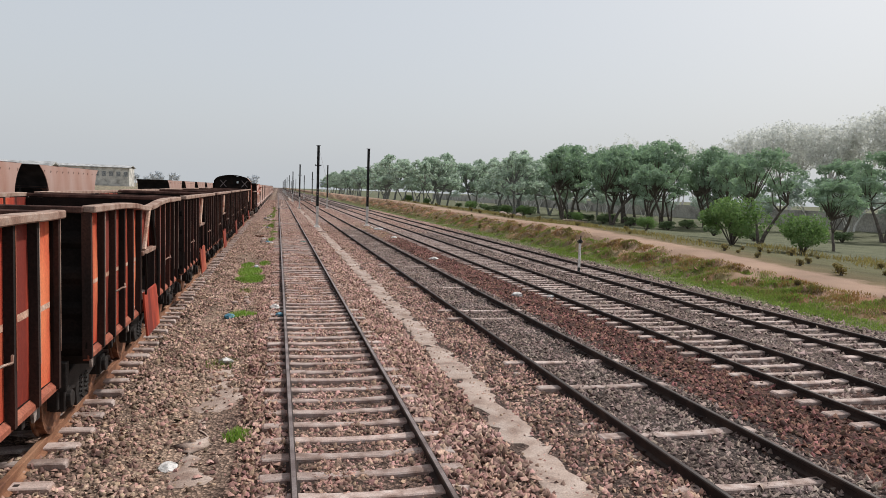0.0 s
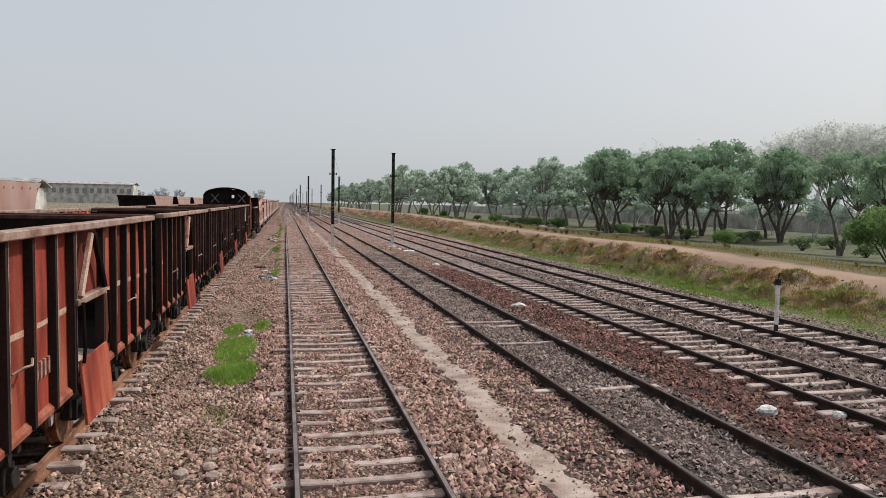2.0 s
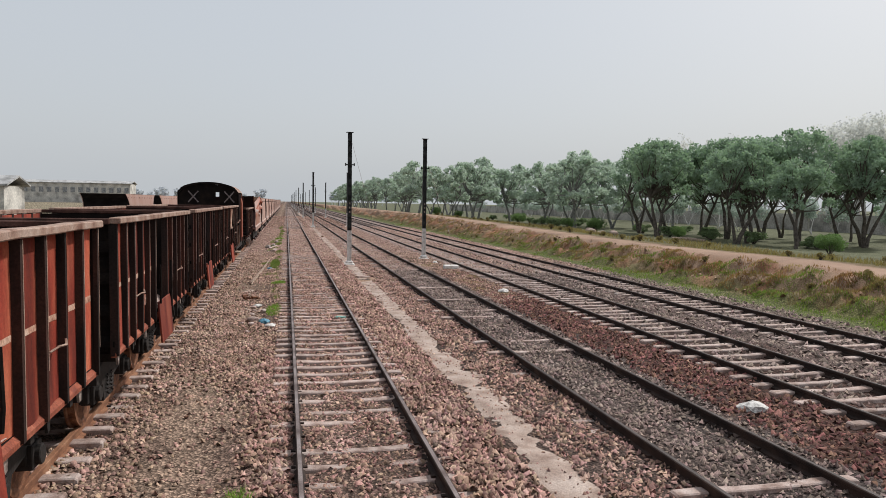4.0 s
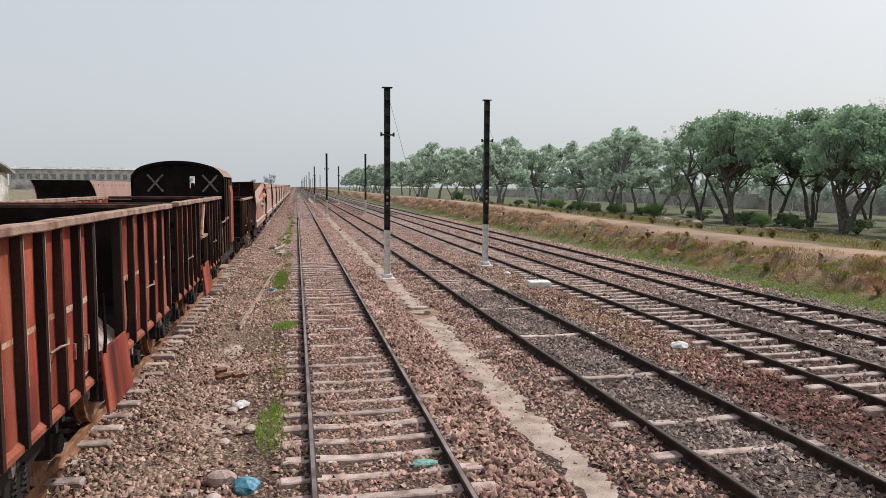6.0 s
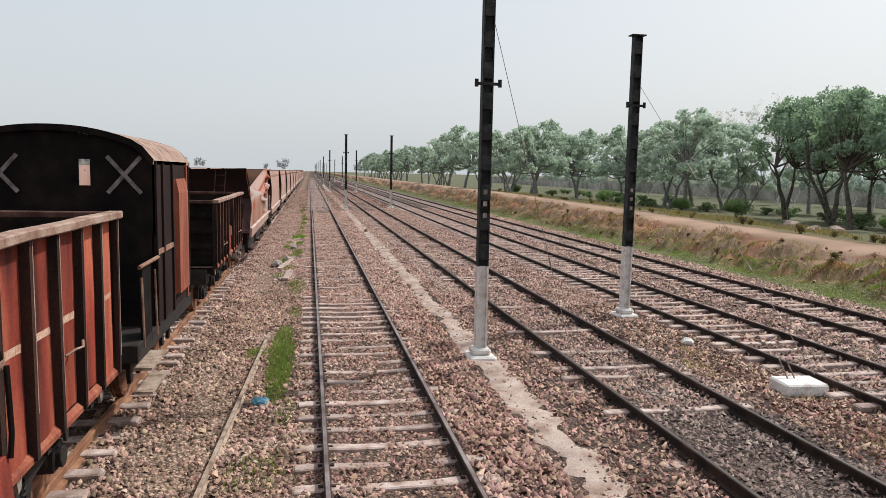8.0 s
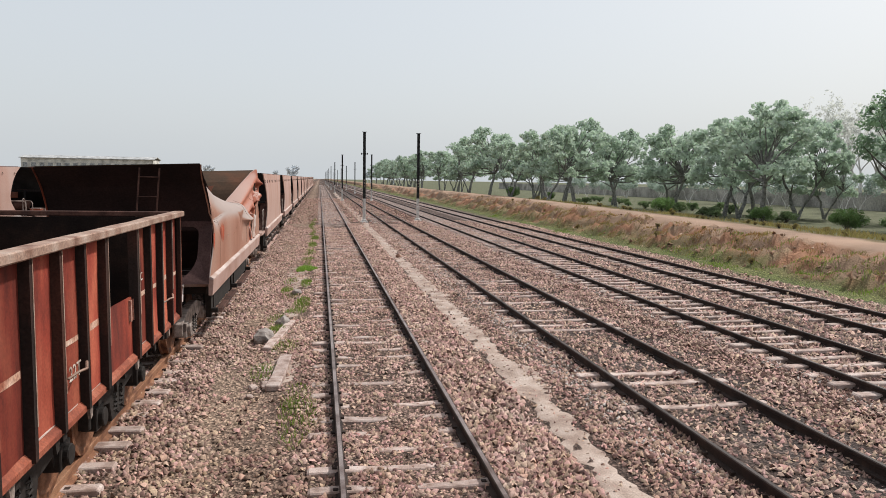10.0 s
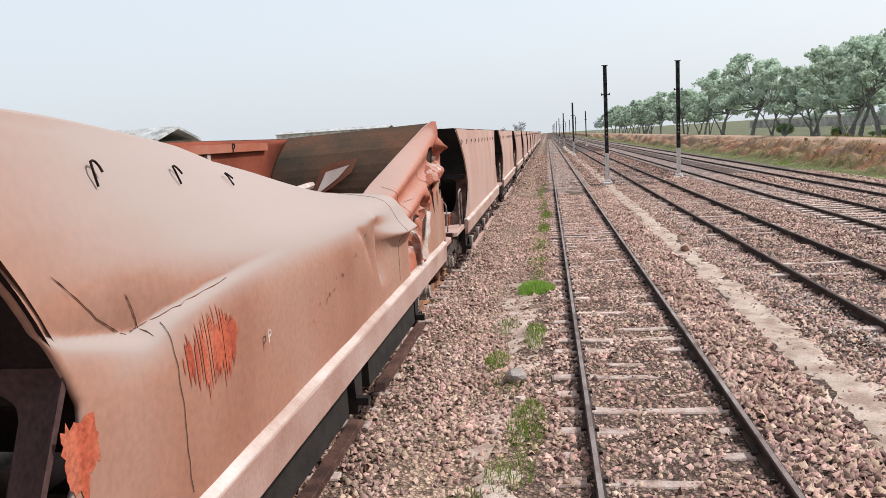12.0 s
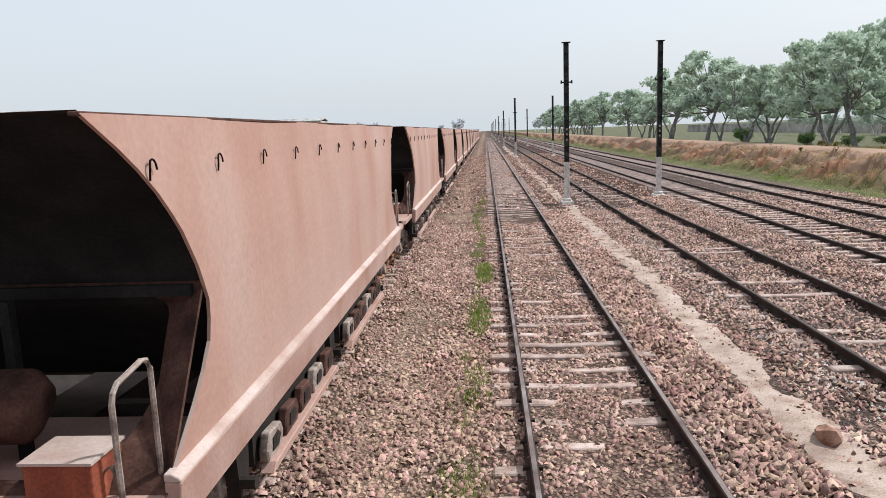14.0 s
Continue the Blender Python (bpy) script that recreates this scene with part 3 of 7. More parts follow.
stones("ballast_mixed", 7.2, 9.3, 48, 62, 60, 0.03, 0.056, STONE_RED, "dark red stones thinning out between tracks")
stones("ballast_mixed", 7.2, 9.3, 50, 74, 190, 0.026, 0.05, STONE_WARM, "warm brown broken stone ballast between tracks")
stones("ballast_mixed", 7.2, 9.3, 71, 125, 190, 0.026, 0.05, STONE_PALE, "pale brown broken stone ballast between tracks")
stones("ballast_outer", 9.3, 16.6, 8, 66, 55, 0.04, 0.072, STONE_GREY, "brown broken stone ballast in the outer tracks", None, -0.005)
stones("ballast_outer", 9.3, 16.6, 60, 125, 100, 0.035, 0.066, STONE_PALE, "pinkish broken stone ballast in the outer tracks", None, -0.005)
stones("bank_clods", 17.3, 20.0, 10, 110, 1.3, 0.05, 0.15, CLODEARTH, "lumpy reddish clods breaking out of the bank", None, -0.03)
stones("bank_clods", 17.3, 20.2, 10, 150, 3.0, 0.03, 0.09, EARTH, "dry earth clods scattered on the bank", None, -0.01)
stones("ballast_strip", 2.8, 3.85, 5, 120, 62, 0.016, 0.036, STONE, "few small stones scattered on a sandy strip")
stones("ballast_far", -3.9, 8.5, 120, 190, 16, 0.045, 0.085, STONE, "brown broken stone ballast further along")


def strip(name, x_mid, half, y0, y1, mat, label, lift, step=0.12, ragged=0.12):
    ys = np.arange(y0, y1, step)
    bm = bmesh.new()
    rows = []
    for y in ys:
        l = x_mid - half + ragged * noise.noise((y * 0.6, 1.7, x_mid)) + ragged * noise.noise((y * 2.7, 4.7, x_mid)) + 0.5 * ragged * noise.noise((y * 7.1, 2.7, x_mid))
        r = x_mid + half + ragged * noise.noise((y * 0.6, 9.7, x_mid)) + ragged * noise.noise((y * 2.7, 7.7, x_mid)) + 0.5 * ragged * noise.noise((y * 7.1, 5.7, x_mid))
        rows.append([(x, y, float(ground_z(x, y)) + h) for x, h in ((l, -0.02), (l + 0.08, lift), ((l + r) / 2, lift + 0.004), (r - 0.08, lift), (r, -0.02))])
    loft(bm, rows)
    return solo(name, bm, mat, label, "path", kind="structure", smooth=True)


strip("sandy_strip", 3.35, 0.36, 4, 240, SAND, "narrow pale sandy strip between two tracks", 0.009, ragged=0.2)
stones("spilt_powder", 4.05, 4.7, 72, 135, 120, 0.012, 0.032, LIMEDUST, "stones whitened by spilt white powder beside a rail", None, 0.01)
stones("spilt_powder", 8.5, 9.05, 74, 130, 100, 0.012, 0.032, LIMEDUST, "stones whitened by spilt white powder beside a rail", None, 0.01)
strip("bare_earth", -0.98, 0.26, 76.5, 92, SAND, "trodden dusty earth among weeds beside the siding", 0.003, ragged=0.45)
strip("bare_earth", -1.5, 0.3, 48.5, 55, SAND, "bare trodden sandy earth beside the siding", 0.004, ragged=0.4)
strip("bare_earth", -1.3, 0.22, 22.5, 27, SAND, "bare trodden sandy earth beside the siding", 0.004, ragged=0.4)
strip("bare_earth", -1.2, 0.25, 77.5, 93, SAND, "bare trodden sandy earth beside the siding", 0.004, ragged=0.4)
strip("bare_earth", -1.25, 0.2, 9.5, 15, SAND, "bare trodden sandy earth beside the siding", 0.004, ragged=0.4)

# ---------------------------------------------------------------- tracks
HEAD = ((-0.039, 0.135), (-0.04, 0.172), (-0.03, 0.18), (0.03, 0.18), (0.04, 0.172), (0.039, 0.135), (0.014, 0.12), (0.014, 0.04), (0.075, 0.018), (0.075, -0.02), (-0.075, -0.02), (-0.075, 0.018), (-0.014, 0.04), (-0.014, 0.12))


def sleeper_mesh(length):
    h = length / 2
    bm = bmesh.new()
    rows = []
    for x, w, z in ((-h, 0.10, -0.01), (-h + 0.03, 0.108, 0.012), (-0.87, 0.108, 0.018), (-0.45, 0.092, -0.002), (0, 0.085, -0.006), (0.45, 0.092, -0.002), (0.87, 0.108, 0.018), (h - 0.03, 0.108, 0.012), (h, 0.10, -0.01)):
        rows.append([(x, -w, z - 0.16), (x, -w, z - 0.015), (x, -w + 0.02, z), (x, w - 0.02, z), (x, w, z - 0.015), (x, w, z - 0.16)])
    vs = loft(bm, rows)
    bm.faces.new(vs[0])
    bm.faces.new(vs[-1][::-1])
    return finish(bm, "sleeper", CONCRETE)


def rail(name, x, y0, y1, parent, mat):
    bm = bmesh.new()
    rows = [[(x + a, y, b) for a, b in HEAD] for y in (y0, y1)]
    vs = loft(bm, rows, closed=True)
    bm.faces.new(vs[0][::-1])
    bm.faces.new(vs[1])
    ob = part(name, bm, mat, parent)
    bm = bmesh.new()
    box(bm, x - 0.026, x + 0.026, y0, y1, 0.1805, 0.1825)
    part("running_surface", bm, RAILTOP if parent.name == "track_beside" else (RAILRUST if mat is RAILRUST else RAILDULL), ob, "worn top of the rail")
    return ob


SLEEPER = sleeper_mesh(2.62)


def build_track(name, xa, xb, kind_mat, label, spacing, buried, wide=1.0):
    t = thing(name, label, "railway track")
    t["kind"] = "structure"
    for x in (min(xa, xb), max(xa, xb)):
        rail("rail", x, -30, 900, t, kind_mat)
    mid = (xa + xb) / 2
    r = random.Random(name)
    y = 2.0
    while y < 128:
        share("sleeper", SLEEPER, t, (mid + r.uniform(-0.02, 0.02), y + r.uniform(-0.02, 0.02), buried(y) + r.uniform(-0.012, 0.008)), (0, 0, r.uniform(-0.014, 0.014)), (wide, r.uniform(0.85, 1.05), 1))
        y += spacing
    bm = bmesh.new()
    while y < 420:
        box(bm, mid - 1.31, mid + 1.31, y - 0.12, y + 0.12, -0.1, buried(y) + 0.012)
        y += spacing
    far = part("far_sleepers", bm, CONCRETE, t)
    far["kind"] = "stuff"
    bm = bmesh.new()
    for k in range(210):
        yy = 2.0 + k * spacing
        for x in (xa, xb):
            for s in (-1, 1):
                box(bm, x + s * 0.075 - 0.03, x + s * 0.075 + 0.03, yy - 0.03, yy + 0.03, 0.0, 0.05)
    clips = part("rail_clips", bm, RAILSIDE, t)
    clips["kind"] = "stuff"
    return t


def cover_near(y):
    """How far the stones have swallowed the sleepers of the near track."""
    return 0.052 - 0.06 * max(0.0, min(1.0, 0.22 + 1.7 * noise.noise((y * 0.13, 3.3, 0.0)))) - 0.05 * math.exp(-((y - 84.0) / 6.8) ** 4)


build_track("track_beside", 0.0, 1.743, RAILSIDE, "dark steel rails on half-buried concrete sleepers", 0.615, cover_near, 0.98)
build_track("track_siding", -3.15, -4.89, RAILRUST, "rusty brown rails of the siding under parked wagons", 0.63, lambda y: (0.042 if y < 76 else 0.012) + 0.05 * noise.noise((y * 2.3, 1.1, 0)))
build_track("track_second", 4.865, 6.61, RAILSIDE, "dark steel rails on sleepers sunk in grey ballast", 0.63, lambda y: 0.045 if noise.noise((y * 1.3, 8.8, 0)) > 0.16 else -0.03)
build_track("track_third", 9.22, 10.96, RAILSIDE, "dark steel rails on pale concrete sleepers", 0.62, lambda y: 0.06)
build_track("track_fourth", 13.1, 14.84, RAILSIDE, "dark steel rails on pale concrete sleepers beside a bank", 0.62, lambda y: 0.05)
build_track("track_outer_siding", -12.75, -14.49, RAILRUST, "rusty rails of a second siding under parked hoppers", 0.7, lambda y: 0.02).location.z = 0.5

# ---------------------------------------------------------------- wagons
CX = -4.02


def wheel_mesh():
    bm = bmesh.new()
    prof = ((0.46, -0.065), (0.455, 0.03), (0.49, 0.045), (0.49, 0.07), (0.40, 0.07), (0.36, 0.02), (0.15, 0.0), (0.12, 0.05), (0.0, 0.05))
    back = ((0.0, -0.08), (0.12, -0.08), (0.36, -0.05), (0.40, -0.065))
    ring = prof + back
    rows = []
    for k in range(18):
        a = 2 * math.pi * k / 18
        rows.append([(p[1], math.cos(a) * p[0], math.sin(a) * p[0]) for p in ring])
    rows.append(rows[0])
    loft(bm, rows, closed=True)
    bmesh.ops.remove_doubles(bm, verts=bm.verts, dist=0.0005)
    return finish(bm, "wheel", WHEEL, smooth=False)


def side_frame_mesh(CAST):
    """Cast side frame of a bogie with two axle boxes."""
    bm = bmesh.new()
    out = [(-1.25, 0.42), (-1.25, 0.66), (-0.85, 0.76), (-0.35, 0.86), (0.35, 0.86), (0.85, 0.76), (1.25, 0.66), (1.25, 0.42), (0.85, 0.40), (0.80, 0.56), (0.40, 0.50), (0.30, 0.22), (-0.30, 0.22), (-0.40, 0.50), (-0.80, 0.56), (-0.85, 0.40)]
    prism(bm, out, "x", -0.08, 0.08)
    for y in (-1.0, 1.0):
        box(bm, -0.12, 0.14, y - 0.16, y + 0.16, 0.38, 0.66)
        tube(bm, [(0.1, y, 0.52), (0.2, y, 0.52)], 0.12, 10)
    return finish(bm, "side_frame", CAST, bevel=0.012)


def spring_mesh():
    bm = bmesh.new()
    tube(bm, [(math.cos(k * 1.3) * 0.075, math.sin(k * 1.3) * 0.075, 0.30 + 0.0123 * k) for k in range(29)], 0.016, 4)
    return finish(bm, "spring", UNDER)


# Open wagons get dark side frames, their shade put into the colour; hoppers pale.
WHEEL_MESH, FRAME_SHADED, FRAME_PALE, SPRING_MESH = wheel_mesh(), side_frame_mesh(UNDER), side_frame_mesh(GREY_CAST), spring_mesh()


def add_bogie(parent, y, base=1.0, frame_mesh=None, out=1.12):
    """Two wheelsets, side frames, springs and a bolster, standing on the rails."""
    bm = bmesh.new()
    box(bm, -1.0, 1.0, y - 0.22, y + 0.22, 0.55, 0.98)
    for s in (-base, base):
        tube(bm, [(-0.8, y + s, 0.645), (0.8, y + s, 0.645)], 0.075, 8)
    bogie = part("bogie", bm, UNDER, parent, "oily black bogie with rusty wheels")
    for s in (-base, base):
        for side in (-1, 1):
            share("wheel", WHEEL_MESH, bogie, (side * 0.87, y + s, 0.642), (0, 0, math.pi if side > 0 else 0))
    for side in (-1, 1):
        share("side_frame", frame_mesh or FRAME_SHADED, bogie, (side * out, y, 0.12), (0, 0, 0 if side > 0 else math.pi), (1, base, 1))
        for o in (-0.13, 0.13):
            share("spring", SPRING_MESH, bogie, (side * (out + 0.04), y + o, 0.12))
    return bogie


def add_coupler(parent, y, out):
    bm = bmesh.new()
    box(bm, -0.09, 0.09, min(y, y + out * 0.35), max(y, y + out * 0.35), 0.98, 1.16)
    box(bm, -0.17, 0.17, min(y + out * 0.3, y + out * 0.52), max(y + out * 0.3, y + out * 0.52), 0.93, 1.22)
    part("coupler", bm, UNDER, parent, bevel=0.02)
    bm = bmesh.new()
    tube(bm, [(0.45, y, 1.1), (0.47, y + out * 0.15, 0.95), (0.42, y + out * 0.32, 0.72), (0.36, y + out * 0.45, 0.75)], 0.025, 6)
    part("air_hose", bm, UNDER, parent)


def gondola(y_end, length=7.75, top=3.2, door="half", bend=0.0, seed=0, marks=(), n=5, mid_at=0.5, paint=None, group="open wagons of the parked train", label="", detail=True):
    """Open steel wagon with ribbed sides, a side door and drop flaps."""
    r = random.Random(seed)
    w = thing("open_wagon", label or "rusty red open goods wagon with dark upright ribs", "wagon", group, (CX, y_end, 0))
    hw, bot, y0, y1 = 1.6, 1.41, -length, 0.0
    mid = -length * mid_at
    dw = 0.64
    ribs = [y0 + 0.06 + (mid - dw - y0 - 0.06) * k / n for k in range(n + 1)] + [mid + dw + (-0.06 - mid - dw) * k / n for k in range(n + 1)]

    def plate_x(y, z, f):
        """Half width of the dented sheet; f runs from rib to rib."""
        return hw - 0.08 + 0.055 * noise.noise((y * 0.9 + seed * 7.3, z * 1.1, 3.0)) * math.sin(math.pi * f)
    for side in (1, -1):
        # plates between the ribs, dented a little
        for k, (a, b) in enumerate(zip(ribs, ribs[1:])):
            is_door = k == n
            z0 = bot
            if is_door and side == 1:
                if door == "open":
                    continue
                if door == "half":
                    z0 = bot + 0.95
            z1 = top - 0.1
            if is_door and side == 1 and door == "upper":
                z1 = bot + 0.72
            bm = bmesh.new()
            m = 5
            rows = [[(side * plate_x(a + (b - a) * i / m, z0 + (z1 - z0) * j / 6, i / m), a + (b - a) * i / m, z0 + (z1 - z0) * j / 6) for j in range(7)] for i in range(m + 1)]
            loft(bm, rows)
            loft(bm, [[(p[0] - side * 0.02, p[1], p[2]) for p in row] for row in rows])
            part("side_plate" if not is_door else "door_plate", bm, paint or RED, w, smooth=False)
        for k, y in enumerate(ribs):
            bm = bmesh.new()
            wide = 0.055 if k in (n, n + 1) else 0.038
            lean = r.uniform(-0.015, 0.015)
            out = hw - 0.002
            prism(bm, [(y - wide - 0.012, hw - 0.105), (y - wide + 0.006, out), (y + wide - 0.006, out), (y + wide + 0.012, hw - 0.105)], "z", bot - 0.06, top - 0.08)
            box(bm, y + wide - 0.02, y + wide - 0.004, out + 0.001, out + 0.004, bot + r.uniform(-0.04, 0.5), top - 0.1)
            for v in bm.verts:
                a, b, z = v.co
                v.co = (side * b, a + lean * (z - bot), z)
            rib = part("rib", bm, SHADED_RIB, w, "upright rib darkened by painted shade, with a worn edge")
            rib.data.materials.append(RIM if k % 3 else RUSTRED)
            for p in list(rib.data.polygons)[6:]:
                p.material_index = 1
        bm = bmesh.new()
        prism(bm, [(side * (hw - 0.1), bot - 0.08), (side * (hw - 0.03), bot - 0.08), (side * (hw - 0.03), bot - 0.03), (side * (hw - 0.075), bot + 0.02), (side * (hw - 0.1), bot + 0.02)], "y", y0 + 0.02, y1 - 0.02)
        part("side_sill", bm, RUSTRED, w, "worn rusty sill along the side")
        if side > 0:
            for k in range(7):
                y = y0 + 0.5 + (length - 1.0) * k / 6
                bm = bmesh.new()
                prism(bm, [(y - 0.07, bot - 0.08), (y + 0.07, bot - 0.08), (y + 0.04, bot - 0.26), (y - 0.02, bot - 0.28)], "x", hw - 0.14, hw - 0.11)
                part("bracket", bm, UNDER if k % 2 else GREY_CAST, w)
        # top rim
        bm = bmesh.new()
        rows = []
        for i in range(15):
            y = y0 + length * i / 14
            zz = top - bend * math.exp(-((y - mid) / 1.1) ** 2) * (side > 0) + 0.012 * noise.noise((y * 1.3, seed, 0))
            x = hw - 0.02 + 0.02 * noise.noise((y * 0.8, seed, 5))
            rows.append([(side * (x + a), y, zz + b) for a, b in ((-0.08, -0.09), (-0.08, 0), (0.075, 0), (0.075, -0.085))])
        vs = loft(bm, rows, closed=True)
        bm.faces.new(vs[0]), bm.faces.new(vs[-1])
        part("top_rim", bm, RIM, w, "worn pale top rim", bevel=0.012)
        # painted stripe, broken at each rib
        for k, (a, b) in enumerate(zip(ribs, ribs[1:])):
            if side < 0 or (k == n and door != "shut") or r.random() < 0.15:
                continue
            bm = bmesh.new()
            z, tall = top - 0.99 + r.uniform(-0.012, 0.012), r.uniform(0.05, 0.075)
            loft(bm, [[(plate_x(a + (b - a) * f, z + u, f) + 0.004, a + (b - a) * f, z + u) for u in (0.0, tall)] for f in (0.1, 0.3, 0.5, 0.7, 0.9)])
            part("painted_stripe", bm, STRIPE, w, "faded pale stripe")
    # ends, corrugated, with their shade put into the near-black colour
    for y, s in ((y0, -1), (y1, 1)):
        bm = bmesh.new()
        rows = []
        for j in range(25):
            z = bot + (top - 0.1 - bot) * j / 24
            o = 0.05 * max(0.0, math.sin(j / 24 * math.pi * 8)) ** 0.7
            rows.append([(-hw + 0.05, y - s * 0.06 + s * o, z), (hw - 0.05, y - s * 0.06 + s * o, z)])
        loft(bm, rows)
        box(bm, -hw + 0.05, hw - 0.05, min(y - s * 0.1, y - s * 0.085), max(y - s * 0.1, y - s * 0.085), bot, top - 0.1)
        part("end_wall", bm, SHADED_GRIME, w, "corrugated end blackened by painted shade")
        bm = bmesh.new()
        box(bm, -hw + 0.08, hw - 0.08, y - 0.05, y + 0.05, top - 0.09, top - 0.012)
        part("end_rim", bm, DARKRUST, w, bevel=0.012)
        bm = bmesh.new()
        box(bm, -1.35, 1.35, min(y, y + s * 0.12), max(y, y + s * 0.12), 0.98, 1.34)
        part("headstock", bm, UNDER, w, bevel=0.01)
        add_coupler(w, y, s)
    bm = bmesh.new()
    box(bm, -hw + 0.08, hw - 0.08, y0 + 0.1, y1 - 0.1, bot - 0.04, bot + 0.03)
    part("floor_plate", bm, CONCRETE if door == "upper" else SHADED_GRIME, w)
    for x in (-0.55, 0.3):
        bm = bmesh.new()
        box(bm, x, x + 0.25, y0 + 0.1, y1 - 0.1, 0.98, bot - 0.04)
        part("centre_sill", bm, UNDER, w)
    for y in np.linspace(y0 + 0.7, y1 - 0.7, 6):
        bm = bmesh.new()
        box(bm, -1.45, 1.45, y - 0.05, y + 0.05, 1.14, bot - 0.042)
        part("cross_bar", bm, UNDER, w)
    if door in ("half", "open"):
        # drop flap hanging outwards
        bm = bmesh.new()
        box(bm, 0, 0.035, mid - dw + 0.02, mid + dw - 0.05, -0.02, 0.72)
        flap = part("drop_flap", bm, paint or RED, w, "rusty drop flap hanging open", bevel=0.006)
        flap.location = (hw + 0.07, 0, 0.97)
        flap.rotation_euler = (0, radians(-5), 0)
        # spilt ash on the sill
        bm = bmesh.new()
        rows = []
        for i in range(7):
            y = mid - dw * 1.7 + 3.4 * dw * i / 6
            h = 0.42 * math.sin(math.pi * (i + 0.5) / 7) * (0.8 + 0.4 * noise.noise((y, seed, 1)))
            rows.append([(hw - 1.3, y, bot + 0.03), (hw - 0.9, y, bot + 0.03 + h * (2.4 if door == "open" else 1)), (hw - 0.35, y, bot + 0.03 + h * (1.6 if door == "open" else 0.7)), (hw - 0.08, y, bot + 0.04 + h * 0.15)])
        loft(bm, rows)
        part("spilt_ash", bm, CONCRETE, w, "pale ash spilling behind the open door", smooth=True)
        for s in (-1, 1):
            bm = bmesh.new()
            tube(bm, [(hw + 0.06, mid + s * (dw - 0.06), 1.66), (hw + 0.075, mid + s * (dw - 0.06), 1.85), (hw + 0.06, mid + s * (dw - 0.06), 2.35)], 0.022, 6)
            part("door_hinge", bm, SHADED_GRIME, w)
    if door == "half":
        for s in (-1, 1):
            bm = bmesh.new()
            tube(bm, [(hw + 0.02, mid + s * (dw - 0.1), bot + 1.0), (hw + 0.02, mid + s * 0.08, top - 0.14)], 0.04, 6)
            part("door_brace", bm, STRIPE if s < 0 else SHADED_GRIME, w)
        bm = bmesh.new()
        box(bm, hw - 0.07, hw + 0.03, mid - dw, mid + dw, bot + 0.9, bot + 0.98)
        part("door_ledge", bm, RIM, w, bevel=0.01)
    # lever bars and rope hooks
    for y in (ribs[2] + 0.3, ribs[n + 3] + 0.3):
        bm = bmesh.new()
        tube(bm, [(hw - 0.02, y - 0.18, top - 1.25), (hw + 0.04, y - 0.08, top - 1.21), (hw + 0.05, y + 0.1, top - 1.23), (hw + 0.02, y + 0.2, top - 1.19)], 0.013, 5)
        part("lashing_hook", bm, RIM, w)
    if detail:
        add_bogie(w, y0 + 1.75, 0.95, None, 0.98)
        add_bogie(w, y1 - 1.75, 0.95, None, 0.98)
    face = Matrix(((0, 0, 1, 0), (1, 0, 0, 0), (0, 1, 0, 0), (0, 0, 0, 1)))
    for text, y, z, size in marks:
        if text == "#":
            for k in range(5):
                bm = bmesh.new()
                box(bm, hw - 0.1, hw - 0.055, y + k * 0.115, y + k * 0.115 + 0.052, z, z + size)
                part("number_bar", bm, NUMBER, w, "faded painted number bar")
        else:
            lettering(text, size, w, Matrix.Translation((hw - 0.052, y, z)) @ face, PAINT)
    return w


ENDS = (8.95, 17.85, 26.72, 35.35, 43.35, 51.88, 60.47)
DOORS = ("half", "half", "half", "half", "open", "open", "half")
for k, (ye, dk) in enumerate(zip(ENDS, DOORS)):
    length = 7.75 if k == 0 else ye - ENDS[k - 1] - (1.2 if k == 1 else 0.72 if k == 6 else 0.93)
    mk = [("#", -length + 2.1, 1.75, 0.17)]
    if k in (1, 6):
        mk = [("22T", -length * 0.5 - 1.22, 2.08, 0.2), ("P", -length + 1.42, 2.0, 0.28)]
    gondola(ye, length, 3.22 + 0.01 * k, dk, 0.10 if k == 1 else 0.0, k, mk, mid_at=0.56 if k == 5 else 0.5, paint=(BRIGHT_RED if k < 2 else DARK_RED if k < 4 else RED), label=("rusty red open wagon with its side door hanging down" if dk != "shut" else ""))
gondola(75.95, 6.6, 3.04, "upper", 0.0, 11, [("#", -2.86, 1.84, 0.26), ("KC", -2.5, 2.27, 0.15), ("R", -1.2, 1.9, 0.22), ("22T", -5.0, 1.72, 0.2)], n=4, paint=RED, label="red open wagon with faded white marks and an open door")


